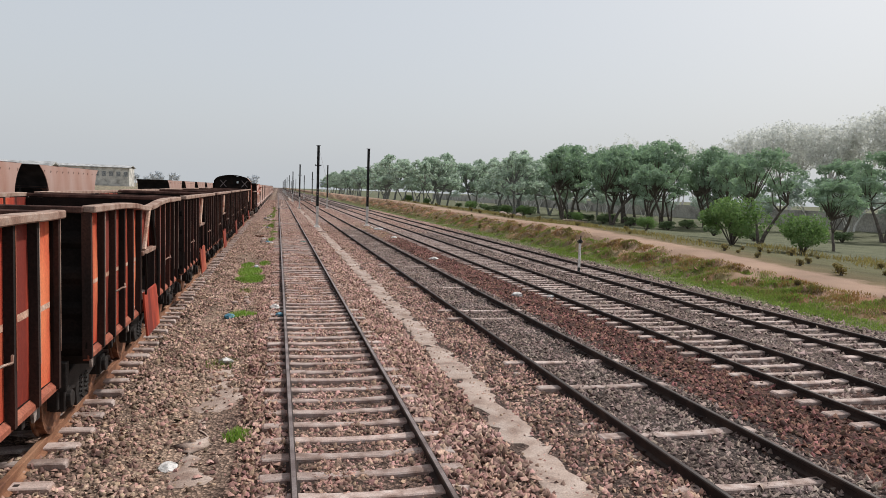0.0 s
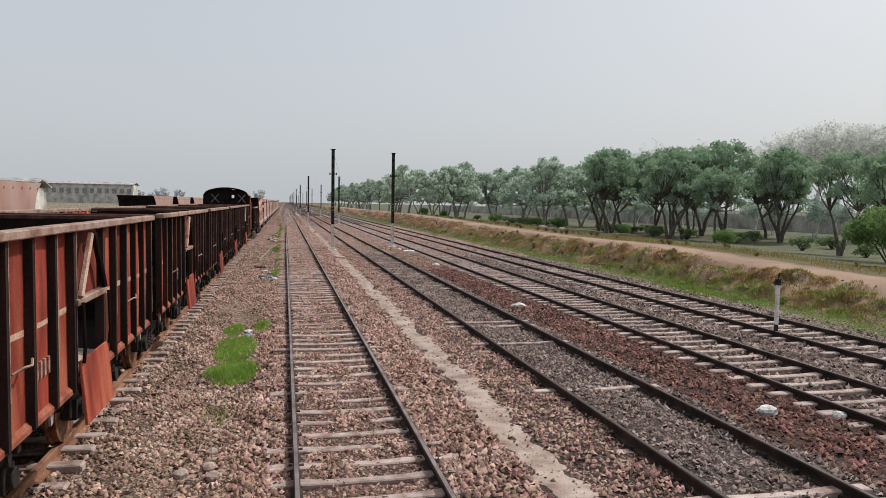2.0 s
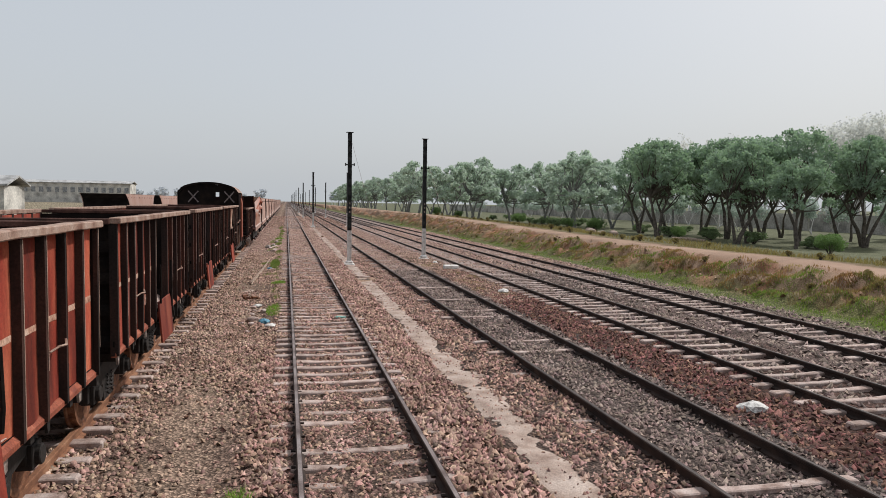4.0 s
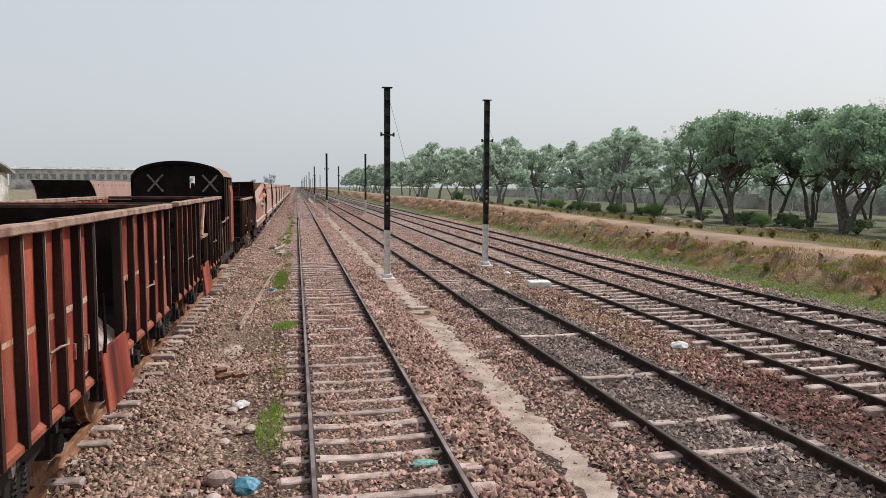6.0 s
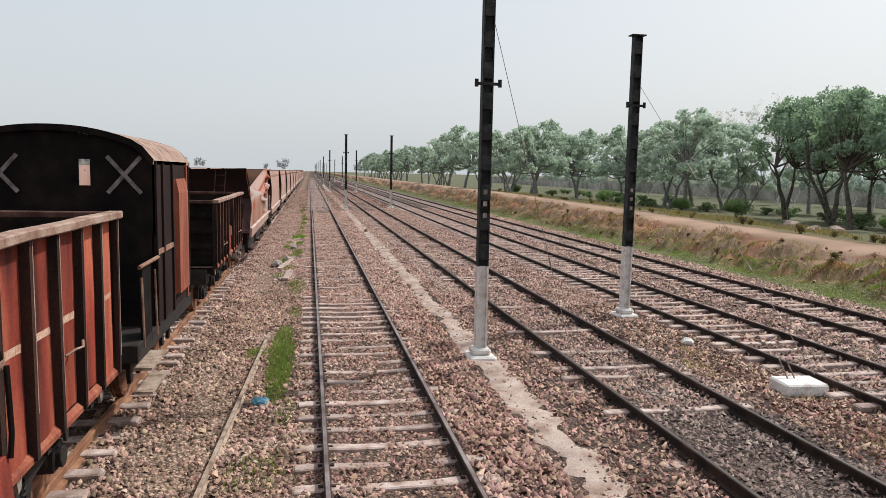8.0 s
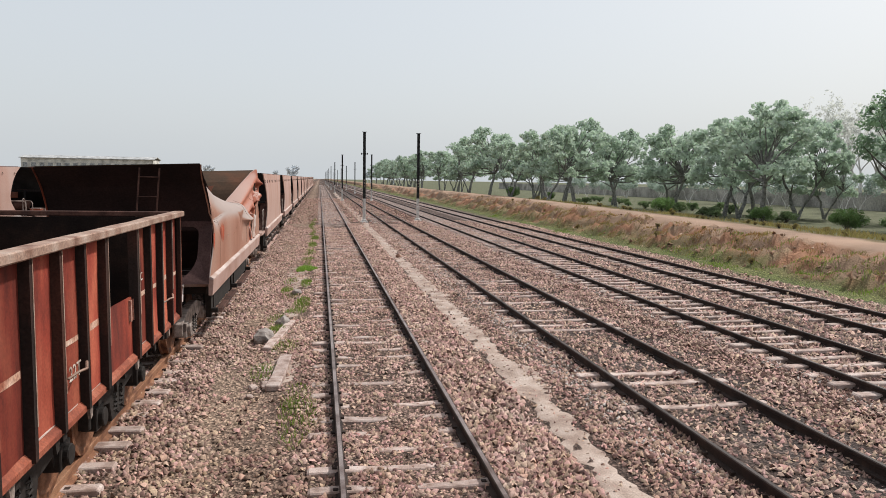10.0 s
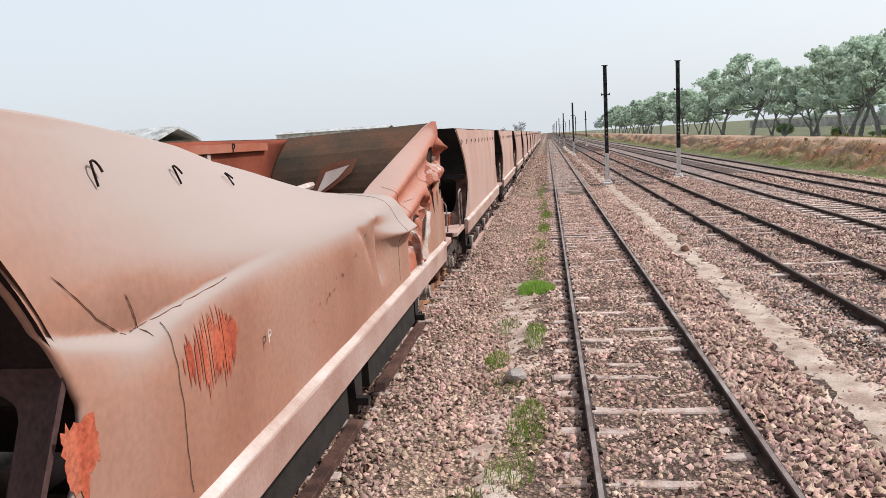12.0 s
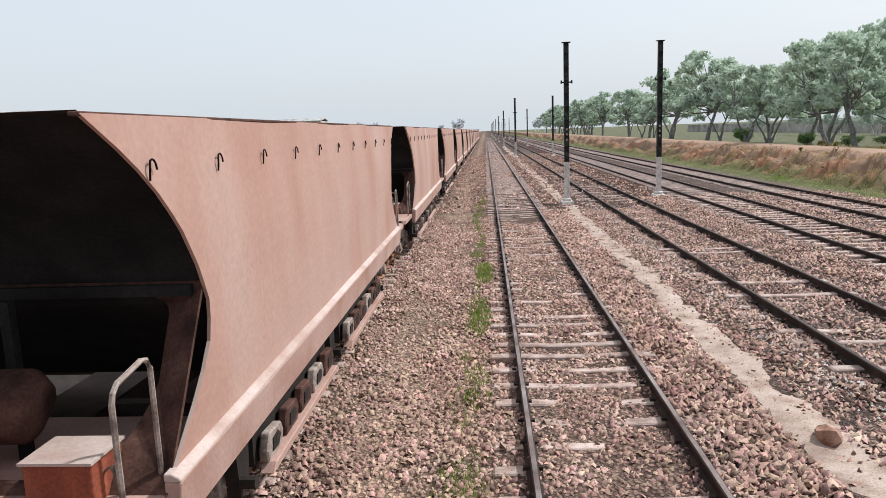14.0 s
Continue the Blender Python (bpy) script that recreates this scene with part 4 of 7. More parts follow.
def brake_van(y0, length=5.0):
    """Guard's van with a curved roof, open veranda and crossed boards on the end."""
    w = thing("brake_van", "black brake van with a curved roof and white crosses", "wagon", "", (CX, y0, 0))
    hw, bot = 1.45, 1.3
    roof = [(hw * k, 4.40 - 0.34 * abs(k) ** 2.2 - 0.16 * max(0.0, abs(k) - 0.86) / 0.14) for k in np.linspace(-1.0, 1.0, 19)]
    bm = bmesh.new()
    rows = [[(x, y, z) for x, z in roof] + [(x, y, z - 0.06) for x, z in reversed(roof)] for y in np.linspace(-0.06, length + 0.1, 5)]
    vs = loft(bm, rows, closed=True)
    bm.faces.new(vs[0]), bm.faces.new(vs[-1])
    part("roof", bm, RIM, w, "rust-stained pale curved roof", smooth=False)
    bm = bmesh.new()
    prism(bm, [(x * 1.01, z + 0.012) for x, z in roof] + [(x * 0.985, z - 0.085) for x, z in reversed(roof)], "y", -0.075, -0.055)
    part("roof_edge", bm, SHADED_GRIME, w, "black roof edge")
    # front wall with a window
    arch = [(x * 0.97, z - 0.065) for x, z in roof]
    bm = bmesh.new()
    win = (0.36, 0.53, 3.5, 3.9)
    prism(bm, [(-hw, 2.75), (-hw, 3.86)] + [p for p in arch if -hw < p[0] < win[0]] + [(win[0], 4.30), (win[0], 2.75)], "y", 0.0, 0.05)
    prism(bm, [(win[1], 2.75), (win[1], 4.26)] + [p for p in arch if win[1] < p[0] < hw] + [(hw, 3.86), (hw, 2.75)], "y", 0.0, 0.05)
    box(bm, win[0], win[1], 0.0, 0.05, 2.75, win[2])
    box(bm, win[0], win[1], 0.0, 0.05, win[3], 4.27)
    part("end_wall", bm, SHADED_GRIME, w, "near-black end wall")
    for cx_ in (-0.72, 1.02):
        for s in (-1, 1):
            bm = bmesh.new()
            m = Matrix.Translation((cx_, -0.012, 3.67)) @ Matrix.Rotation(s * radians(49), 4, "Y")
            box(bm, -0.37, 0.37, -0.006 - 0.003 * s, 0.006 - 0.003 * s, -0.03, 0.03, m)
            part("cross_stroke", bm, SOOTPAINT, w, "sooty faded white cross stroke")
    # veranda half walls, posts and rails
    for s in (-1, 1):
        bm = bmesh.new()
        box(bm, s * hw - 0.03, s * hw + 0.03, 0.0, 0.07, bot, 3.9)
        part("corner_post", bm, SHADED_GRIME, w)
        bm = bmesh.new()
        box(bm, s * (hw - 0.02) - 0.02, s * (hw - 0.02) + 0.02, 0.06, length - 0.3, bot, 3.9)
        part("side_wall", bm, MAROON, w, "dark maroon side wall")
        bm = bmesh.new()
        loft(bm, [[(s * (hw + 0.0), y, z) for z in (bot + 0.25, 2.6, 3.35, 3.6)] for y in (1.5, 1.52)] + [[(s * (hw + 0.09 - 0.05 * (z > 3.4)), 1.56, z) for z in (bot + 0.25, 2.6, 3.35, 3.6)], [(s * (hw + 0.09 - 0.05 * (z > 3.4)), 2.5, z) for z in (bot + 0.25, 2.6, 3.35, 3.6)], [(s * hw, 2.55, z) for z in (bot + 0.25, 2.6, 3.35, 3.6)]])
        part("lookout_ducket", bm, RUSTRED, w, "rusty red lookout bulge")
        for yy, z_lo, z_hi, wd in ((0.55, bot, 3.86, 0.05), (1.35, bot, 3.86, 0.04), (2.72, bot, 3.86, 0.05)):
            bm = bmesh.new()
            box(bm, s * hw - 0.025, s * hw + 0.035, yy - wd, yy + wd, z_lo, z_hi)
            part("side_pillar", bm, MAROON if yy < 2 else RUSTRED, w, "grimy upright pillar")
        bm = bmesh.new()
        box(bm, s * hw - 0.02, s * hw + 0.03, 0.08, 1.3, 2.42, 2.5)
        part("waist_rail", bm, CREAM, w, "worn pale waist rail")
        bm = bmesh.new()
        tube(bm, [(s * (hw + 0.03), -1.25, 2.4), (s * (hw + 0.03), 0.0, 2.4)], 0.03, 6)
        tube(bm, [(s * (hw + 0.05), -1.2, 2.25), (s * (hw + 0.07), -1.2, 1.25)], 0.018, 6)
        tube(bm, [(s * (hw + 0.05), -0.35, 2.25), (s * (hw + 0.07), -0.35, 1.25)], 0.018, 6)
        part("hand_rail", bm, CREAM, w)
        bm = bmesh.new()
        box(bm, s * (hw - 0.02) - 0.02, s * (hw - 0.02) + 0.02, -0.95, -0.4, 1.3, 2.35)
        part("veranda_panel", bm, SHADED_GRIME, w)
        for z in (0.55, 0.9):
            bm = bmesh.new()
            box(bm, s * (hw + 0.02) - 0.13, s * (hw + 0.02) + 0.13, -1.15, -0.1, z, z + 0.04)
            part("step_board", bm, TIMBER, w)
    bm = bmesh.new()
    box(bm, -hw + 0.05, hw - 0.05, -0.02, 0.03, bot, 2.76)
    box(bm, -hw + 0.05, 0.4, -1.28, -1.24, bot, 2.3)
    part("veranda_front", bm, SHADED_GRIME, w)
    bm = bmesh.new()
    box(bm, -hw, -1.15, length - 0.05, length, bot, 3.9)
    box(bm, 0.35, hw, length - 0.05, length, bot, 3.9)
    box(bm, -1.15, 0.35, length - 0.05, length, bot, 3.25)
    part("rear_wall", bm, SHADED_GRIME, w)
    bm = bmesh.new()
    box(bm, -hw, hw, -1.3, length + 0.05, 1.05, bot)
    part("underframe", bm, UNDER, w, bevel=0.01)
    for y in (0.1, length - 0.7):
        bm = bmesh.new()
        tube(bm, [(-0.8, y, 0.645), (0.8, y, 0.645)], 0.075, 8)
        box(bm, 1.0, 1.12, y - 0.5, y + 0.5, 0.72, 0.86)
        box(bm, -1.12, -1.0, y - 0.5, y + 0.5, 0.72, 0.86)
        for s in (-1, 1):
            for o in (-0.28, 0.28):
                prism(bm, [(y + o - 0.07, 0.45), (y + o + 0.07, 0.45), (y + o * 1.5 + 0.07, 1.06), (y + o * 1.5 - 0.07, 1.06)], "x", s * 1.06 - 0.03, s * 1.06 + 0.03)
        axle = part("wheelset", bm, UNDER, w, "black axle with leaf springs")
        for s in (-1, 1):
            share("wheel", WHEEL_MESH, axle, (s * 0.87, y, 0.642), (0, 0, math.pi if s > 0 else 0))
    add_coupler(w, -1.3, -1)
    add_coupler(w, length + 0.05, 1)
    return w


brake_van(63.2, 3.2)

# hopper wagons ------------------------------------------------------
PROFILE = ((1.66, 1.62), (1.665, 1.95), (1.67, 2.35), (1.67, 2.65), (1.66, 2.95), (1.645, 3.25), (1.62, 3.58), (1.60, 3.80))
INSET_Z = (1.5, 1.6, 1.8, 2.0, 2.25, 2.5, 2.8, 3.1, 3.4, 3.6, 3.8)
INSET_Y = (0.4, 0.48, 0.72, 0.98, 1.2, 1.28, 1.15, 0.95, 0.65, 0.35, 0.0)


def inset(z):
    """How far the end edge of the side sheet is cut back at a height."""
    return float(np.interp(z, INSET_Z, INSET_Y))


def profile_at(s):
    k = min(int(s * 7), 6)
    f = s * 7 - k
    a, b = PROFILE[k], PROFILE[k + 1]
    return a[0] + (b[0] - a[0]) * f, a[1] + (b[1] - a[1]) * f


def smooth01(a, b, x):
    t = max(0.0, min(1.0, (x - a) / (b - a)))
    return t * t * (3 - 2 * t)


CRUSH = {}


def crush_curve(fold):
    """The cross-section of the wrecked side: its upper part curls inwards as fold goes from 0 to 1."""
    key = round(fold, 3)
    if key not in CRUSH:
        pts, n = [PROFILE[0]], 60
        x, z = PROFILE[0]
        for i in range(n):
            s0, s1 = i / n, (i + 1) / n
            a, b = profile_at(s0), profile_at(s1)
            dx, dz = b[0] - a[0], b[1] - a[1]
            turn = key * radians(76) * smooth01(0.28, 0.62, s0)
            x, z = x + dx * math.cos(turn) - dz * math.sin(turn), z + dx * math.sin(turn) + dz * math.cos(turn)
            pts.append((x, z))
        CRUSH[key] = pts
    return CRUSH[key]


FOLD_Y = (0, 0.7, 1.5, 2.2, 3.2, 4.1, 5.2, 6.1, 7.0, 8.3, 9.3, 9.75, 10.2, 10.76, 11.2, 11.45, 11.6)
FOLD = (0, 0.12, 0.22, 0.32, 0.46, 0.61, 0.75, 0.87, 1.0, 1.12, 1.18, 1.13, 1.02, 0.85, 0.58, 0.3, 0.0)


def dice(i, j, k):
    v = math.sin(i * 127.1 + j * 311.7 + k * 74.7) * 43758.5453
    return v - math.floor(v)


def facet(u, v, k):
    """Sharp-creased relief from flat triangles, 0 to 1."""
    i, j = math.floor(u), math.floor(v)
    a, b = u - i, v - j
    if a + b < 1:
        return dice(i, j, k) * (1 - a - b) + dice(i + 1, j, k) * a + dice(i, j + 1, k) * b
    return dice(i + 1, j + 1, k) * (a + b - 1) + dice(i, j + 1, k) * (1 - a) + dice(i + 1, j, k) * (1 - b)


TEARS = ((10.68, 3.26, 0.16, 0.15), (11.0, 2.62, 0.07, 0.12), (10.4, 2.72, 0.20, 0.08), (8.28, 1.98, 0.12, 0.20), (10.85, 2.90, 0.10, 0.09), (9.35, 2.3, 0.12, 0.05))


def crushed(x, y, z, s):
    """The near side of a wrecked hopper: curled inwards along the middle, torn and crumpled towards the far end."""
    fold = float(np.interp(y, FOLD_Y, FOLD))
    pts = crush_curve(fold)
    k = min(int(s * 60), 59)
    f = s * 60 - k
    x, z = pts[k][0] + (pts[k + 1][0] - pts[k][0]) * f, pts[k][1] + (pts[k + 1][1] - pts[k][1]) * f
    x -= 0.05 * math.exp(-((y - 1.5) / 0.4) ** 2 - ((s - 0.45) / 0.1) ** 2)
    # a sharp crease that dips from the end edge and runs out along the side
    line = s - float(np.interp(y, (0.4, 1.0, 1.55, 1.8, 2.3, 3.4), (0.60, 0.49, 0.425, 0.45, 0.47, 0.485)))
    deep = float(np.interp(y, (0.3, 0.9, 1.5, 1.9, 2.6, 3.6), (0.0, 0.03, 0.085, 0.05, 0.02, 0.0)))
    x -= deep * (math.exp(-abs(line) / 0.07) if line > 0 else math.exp(-abs(line) / 0.014))
    # past the tear the sheet rises in a straight torn edge to the far corner
    past = smooth01(7.9, 8.15, y)
    if past > 0:
        e = max(0.0, min(1.0, (y - 8.0) / 3.25))
        ex, ez = 0.80 + 0.80 * e, 2.52 + 1.32 * e
        cx_, cz_ = 1.76, 1.62 + 0.74 * (ez - 1.62)
        bx = (1 - s) ** 2 * 1.66 + 2 * s * (1 - s) * cx_ + s * s * ex
        bz = (1 - s) ** 2 * 1.62 + 2 * s * (1 - s) * cz_ + s * s * ez
        x, z = x + (bx - x) * past, z + (bz - z) * past
        x -= past * (1 - smooth01(9.4, 10.8, y)) * 0.13 * math.exp(-((s - 0.3) / 0.2) ** 2)
    # the fold grows into a lip that ends in the tear
    lip = smooth01(5.9, 7.5, y) * (1 - smooth01(7.9, 8.05, y))
    x += lip * 0.15 * math.exp(-((s - 0.33) / 0.06) ** 2)
    z -= lip * 0.12 * math.exp(-((s - 0.36) / 0.08) ** 2)
    # a pinched dent under the fold
    knob = math.hypot((y - 5.95) / 0.22, (s - 0.425) / 0.06)
    x += 0.11 * math.exp(-knob)
    z += 0.06 * math.exp(-knob * knob)
    cleft = y - 6.1 - 0.75 * (0.42 - s)
    fall = smooth01(0.06, 0.30, s) * (1 - smooth01(0.39, 0.45, s))
    x -= 0.17 * fall * (math.exp(-cleft / 0.34) if cleft > 0 else math.exp(cleft / 0.05))
    second = y - 5.55 - 1.6 * (0.42 - s)
    x -= 0.045 * smooth01(0.15, 0.33, s) * (1 - smooth01(0.38, 0.44, s)) * math.exp(-abs(second) / 0.07)
    # a deep fold that climbs from the tear into the crumpled column
    if 7.95 < y < 10.1:
        low = s - float(np.interp(y, (8.1, 8.6, 9.25, 9.8), (0.165, 0.215, 0.29, 0.345)))
        x -= 0.26 * smooth01(7.95, 8.3, y) * (1 - smooth01(9.6, 10.1, y)) * (math.exp(-low / 0.02) if low > 0 else math.exp(low / 0.09))
    # long waves along the rising sheet
    late = smooth01(8.2, 9.0, y) * smooth01(0.4, 0.55, s) * (1 - smooth01(10.9, 11.4, y))
    x += late * 0.07 * math.sin(s * 17.0)
    # creased column near the far end
    seam = 8.9 + 2.3 * smooth01(0.05, 0.8, s)
    band = math.exp(-((y - seam) / 0.36) ** 2) * smooth01(0.08, 0.2, s) * (1 - smooth01(0.70, 0.80, s))
    x += band * (0.46 * facet(y / 0.26, s * 2.2 / 0.36 + y, 1) - 0.32 + 0.2 * facet(y / 0.13, s * 2.2 / 0.17, 2))
    y += band * 0.14 * (facet(y / 0.36, s * 2.2 / 0.28, 3) - 0.5)
    z += band * 0.14 * (facet(y / 0.33, s * 2.2 / 0.27, 4) - 0.5)
    x += 0.012 * noise.noise((y * 1.1, s * 4, 0.5))
    return x, y, z


def sag(z):
    """How far the outer side of the wreck has sunk at a height."""
    return 0.11 * max(0.0, (z - 1.62) / 2.18)


def dress_wreck(w):
    """Scraped rust, weld seams, a torn flap and inner stiffeners of the crushed hopper."""
    for y0, y1, s0, s1, m in ((0.80, 1.02, 0.2, 0.33, SCRAPE), (11.1, 11.26, 0.17, 0.27, RUSTRED), (10.66, 10.76, 0.27, 0.38, RUSTRED)):
        bm = bmesh.new()
        rows = []
        for i in range(13):
            u = i / 12
            row = []
            for j in range(11):
                s = s0 + (s1 - s0) * j / 10 + (0.09 * abs(u - 0.5) + 0.05 * noise.noise((u * 5, y0, 1))) * (1 - j / 10) + 0.02 * noise.noise((u * 9, j * 0.4, 1))
                x, yy, z = crushed(0, y0 + (y1 - y0) * u + 0.03 * noise.noise((j * 0.9, u * 5, 3)), 0, s)
                row.append((x + 0.004, yy, z + 0.002))
            rows.append(row)
        loft(bm, rows)
        part("rust_scrape", bm, m, w, "scraped bare red rust")
    # brushed rust under the crease: thin upright strokes in a rounded patch
    stroke = random.Random(12)
    for i in range(46):
        u = i / 45 * 2 - 1
        if stroke.random() < 0.25 * (1 - u):
            continue
        half = math.sqrt(max(0.02, 1 - u * u))
        a, b = 0.315 - 0.125 * half * stroke.uniform(0.55, 1.05), 0.315 + 0.105 * half * stroke.uniform(0.3, 1.1)
        yy0, wide = 2.1 + 0.34 * u, stroke.uniform(0.006, 0.014)
        rows = []
        for j in range(9):
            s = a + (b - a) * j / 8
            thin = wide * (1 - abs(j / 4 - 1) ** 3) + 0.0006
            rows.append([tuple(Vector(crushed(0, yy0 + e * thin, 0, s)) + Vector((0.004, 0, 0.002))) for e in (-1, 1)])
        bm = bmesh.new()
        loft(bm, rows)
        part("rust_stroke", bm, SCRAPE, w)
    # flecks where the paint has chipped below the dusty shelf
    chip = random.Random(31)
    for k in range(24):
        f = chip.random()
        yy0, s0 = 3.9 + 1.75 * f + chip.uniform(-0.1, 0.1), 0.19 + 0.15 * f + chip.uniform(-0.035, 0.03)
        long, wide = chip.uniform(0.004, 0.018), chip.uniform(0.004, 0.016)
        bm = bmesh.new()
        rows = []
        for j in range(5):
            thin = wide * (1 - abs(j / 2 - 1) ** 2) + 0.001
            rows.append([tuple(Vector(crushed(0, yy0 + e * thin + 0.4 * long * j, 0, s0 + long * j / 4)) + Vector((0.004, 0, 0.002))) for e in (-1, 0.3)])
        loft(bm, rows)
        part("paint_chip", bm, BAREDUST if k % 3 else SCRAPE, w)
    for y, reach in ((1.72, 0.40), (7.3, 0.9), (8.9, 0.9)):
        bm = bmesh.new()
        pts = []
        for j in range(30):
            x, yy, z = crushed(0, y + 0.02 * noise.noise((j * 0.3, y, 0)), 0, 0.03 + reach * j / 29)
            pts.append((x + 0.004, yy, z + 0.003))
        tube(bm, pts, 0.0022, 4)
        part("weld_seam", bm, LINING, w)
    # No hole is cut: a pale plate in a dark frame stands for its sunlit opening.
    bm = bmesh.new()
    e = 11.6 - 1.02
    prism(bm, [(-0.50, 2.58), (-0.36, 3.12), (-0.2, 3.2), (0.3, 3.28), (0.2, 3.02), (-0.1, 2.8)], "y", e - 0.33, e - 0.32)
    for v in bm.verts:
        v.co.y += 0.68 * (v.co.z - 2.72)
    part("torn_frame", bm, BAREDUST, w, "dark ragged frame round the pale plate")
    bm = bmesh.new()
    prism(bm, [(-0.40, 2.68), (-0.26, 3.06), (0.16, 3.16), (-0.02, 2.95), (-0.33, 2.72)], "y", e - 0.345, e - 0.335)
    for v in bm.verts:
        v.co.y += 0.68 * (v.co.z - 2.72)
    part("pale_piece", bm, SILL, w, "pale plate standing for a sunlit hole in the end sheet")
    # red band along the top of the end sheet and a pale weld under it
    for z_lo, z_hi, m_, nm in ((3.5, 3.76, SCORCHED, "top_band"), (3.475, 3.497, SILL, "pale_weld")):
        bm = bmesh.new()
        rows = [[(x, 11.6 - inset(z) * 0.95 - 0.075, z - sag(z) * (1.5 - x) / 2.85) for x in np.linspace(-1.3, 1.45, 12)] for z in np.linspace(z_lo, z_hi, 4)]
        loft(bm, rows)
        part(nm, bm, m_, w)
    bm = bmesh.new()
    rows = [[(1.5 + 0.2 * facet(i * 0.9, j * 0.8, 9), 10.72 + 0.32 * i / 5 + 0.05 * j / 5, 2.93 + 0.3 * j / 5 - 0.06 * i / 5) for j in range(6)] for i in range(6)]
    loft(bm, rows)
    loft(bm, [[(p[0] - 0.012, p[1], p[2]) for p in row] for row in rows])
    part("pale_piece", bm, SILL, w, "pale crumpled scrap in the tear")
    bm = bmesh.new()
    top_row = [(-1.5, 0.3, 1.47), (-0.4, -0.2, 1.47), (0.0, -0.22, 1.47), (0.64, 0.1, 1.47), (1.13, 0.59, 1.47)]
    low_row = [(-1.5, -0.7, 1.2), (-0.4, -0.95, 1.12), (0.3, -0.95, 1.1), (0.85, -0.6, 1.14), (1.2, 0.1, 1.22)]
    mid_row = [tuple((a + b) / 2 + (0.05 if k == 2 else 0) for k, (a, b) in enumerate(zip(p, q))) for p, q in zip(top_row, low_row)]
    loft(bm, [top_row, mid_row, low_row])
    loft(bm, [[(p[0], p[1], p[2] - 0.02) for p in row] for row in (top_row, mid_row, low_row)])
    part("buckled_plate", bm, SILL, w, "dusty buckled end plate")
    bm = bmesh.new()
    box(bm, -1.36, -1.27, 1.3, 10.4, 3.51, 3.64)
    part("inner_band", bm, CRUSHED, w)
    for y in (3.0, 5.6, 8.2):
        bm = bmesh.new()
        box(bm, -1.40, -1.29, y - 0.05, y + 0.05, 1.8, 3.51)
        part("inner_stiffener", bm, SILL, w)
    bm = bmesh.new()
    tube(bm, [(0.75, 5.6, 3.0), (0.0, 8.9, 2.93)], 0.055, 6)
    part("inner_brace", bm, SILL, w)
    face = Matrix(((0, 0, 1, 0), (1, 0, 0, 0), (0, 1, 0, 0), (0, 0, 0, 1)))
    lettering("P", 0.13, w, Matrix.Translation((1.70, 2.83, 2.2)) @ face, PAINT)
    # pale crumpled triangular flap bent out below the deep fold
    bm = bmesh.new()
    spine = ((0.0, 9.5, 2.36, 0.05), (0.3, 9.34, 2.14, 0.15), (0.65, 9.14, 1.93, 0.16), (1.0, 8.78, 1.70, 0.07))
    for d in (0.0, -0.012):
        rows = []
        for i in range(11):
            f = i / 10
            yy0, z0, half = (float(np.interp(f, [p[0] for p in spine], [p[k] for p in spine])) for k in (1, 2, 3))
            half *= 1 + 0.25 * noise.noise((f * 5, 2.0, 0))
            rows.append([(1.70 + d + 0.05 * (1 - abs(u)) + 0.07 * (facet(f * 4.5, u * 1.6 + 3, 7) - 0.5), yy0 + u * half * 0.75, z0 - u * half * 0.6) for u in (-1, -0.5, 0, 0.5, 1)])
        loft(bm, rows)
    part("pale_piece", bm, SILL, w, "pale flap bent out below the fold")
    # thin dark lines along the creases put their shade into the colour
    for run in (((1.0, 0.62), (1.25, 0.50), (1.5, 0.43), (1.62, 0.435), (2.0, 0.455), (2.6, 0.47)), ((1.5, 0.53), (1.58, 0.46), (1.63, 0.40)), ((8.15, 0.17), (8.7, 0.215), (9.3, 0.285), (9.8, 0.34)), ((9.9, 0.72), (10.0, 0.6), (10.2, 0.52)), ((9.0, 0.62), (9.4, 0.55))):
        bm = bmesh.new()
        pts = []
        for (ya, sa), (yb, sb) in zip(run, run[1:]):
            for k in range(6):
                x, yy, z = crushed(0, ya + (yb - ya) * k / 6, 0, sa + (sb - sa) * k / 6 + 0.004 * noise.noise((k * 1.3, ya * 5, 1)))
                pts.append((x + 0.004, yy, z + 0.002))
        tube(bm, pts, 0.0025, 4, [0.0025 * (0.3 + abs(math.sin(k * 1.7))) for k in range(len(pts))])
        part("crease", bm, BAREDUST, w)
    lettering("P", 0.22, w, Matrix.Translation((-1.262, 8.95, 3.50)) @ Matrix(((0, 0, 1, 0), (1, 0, 0, 0), (0, 1, 0, 0), (0, 0, 0, 1))), SHADED_GRIME)


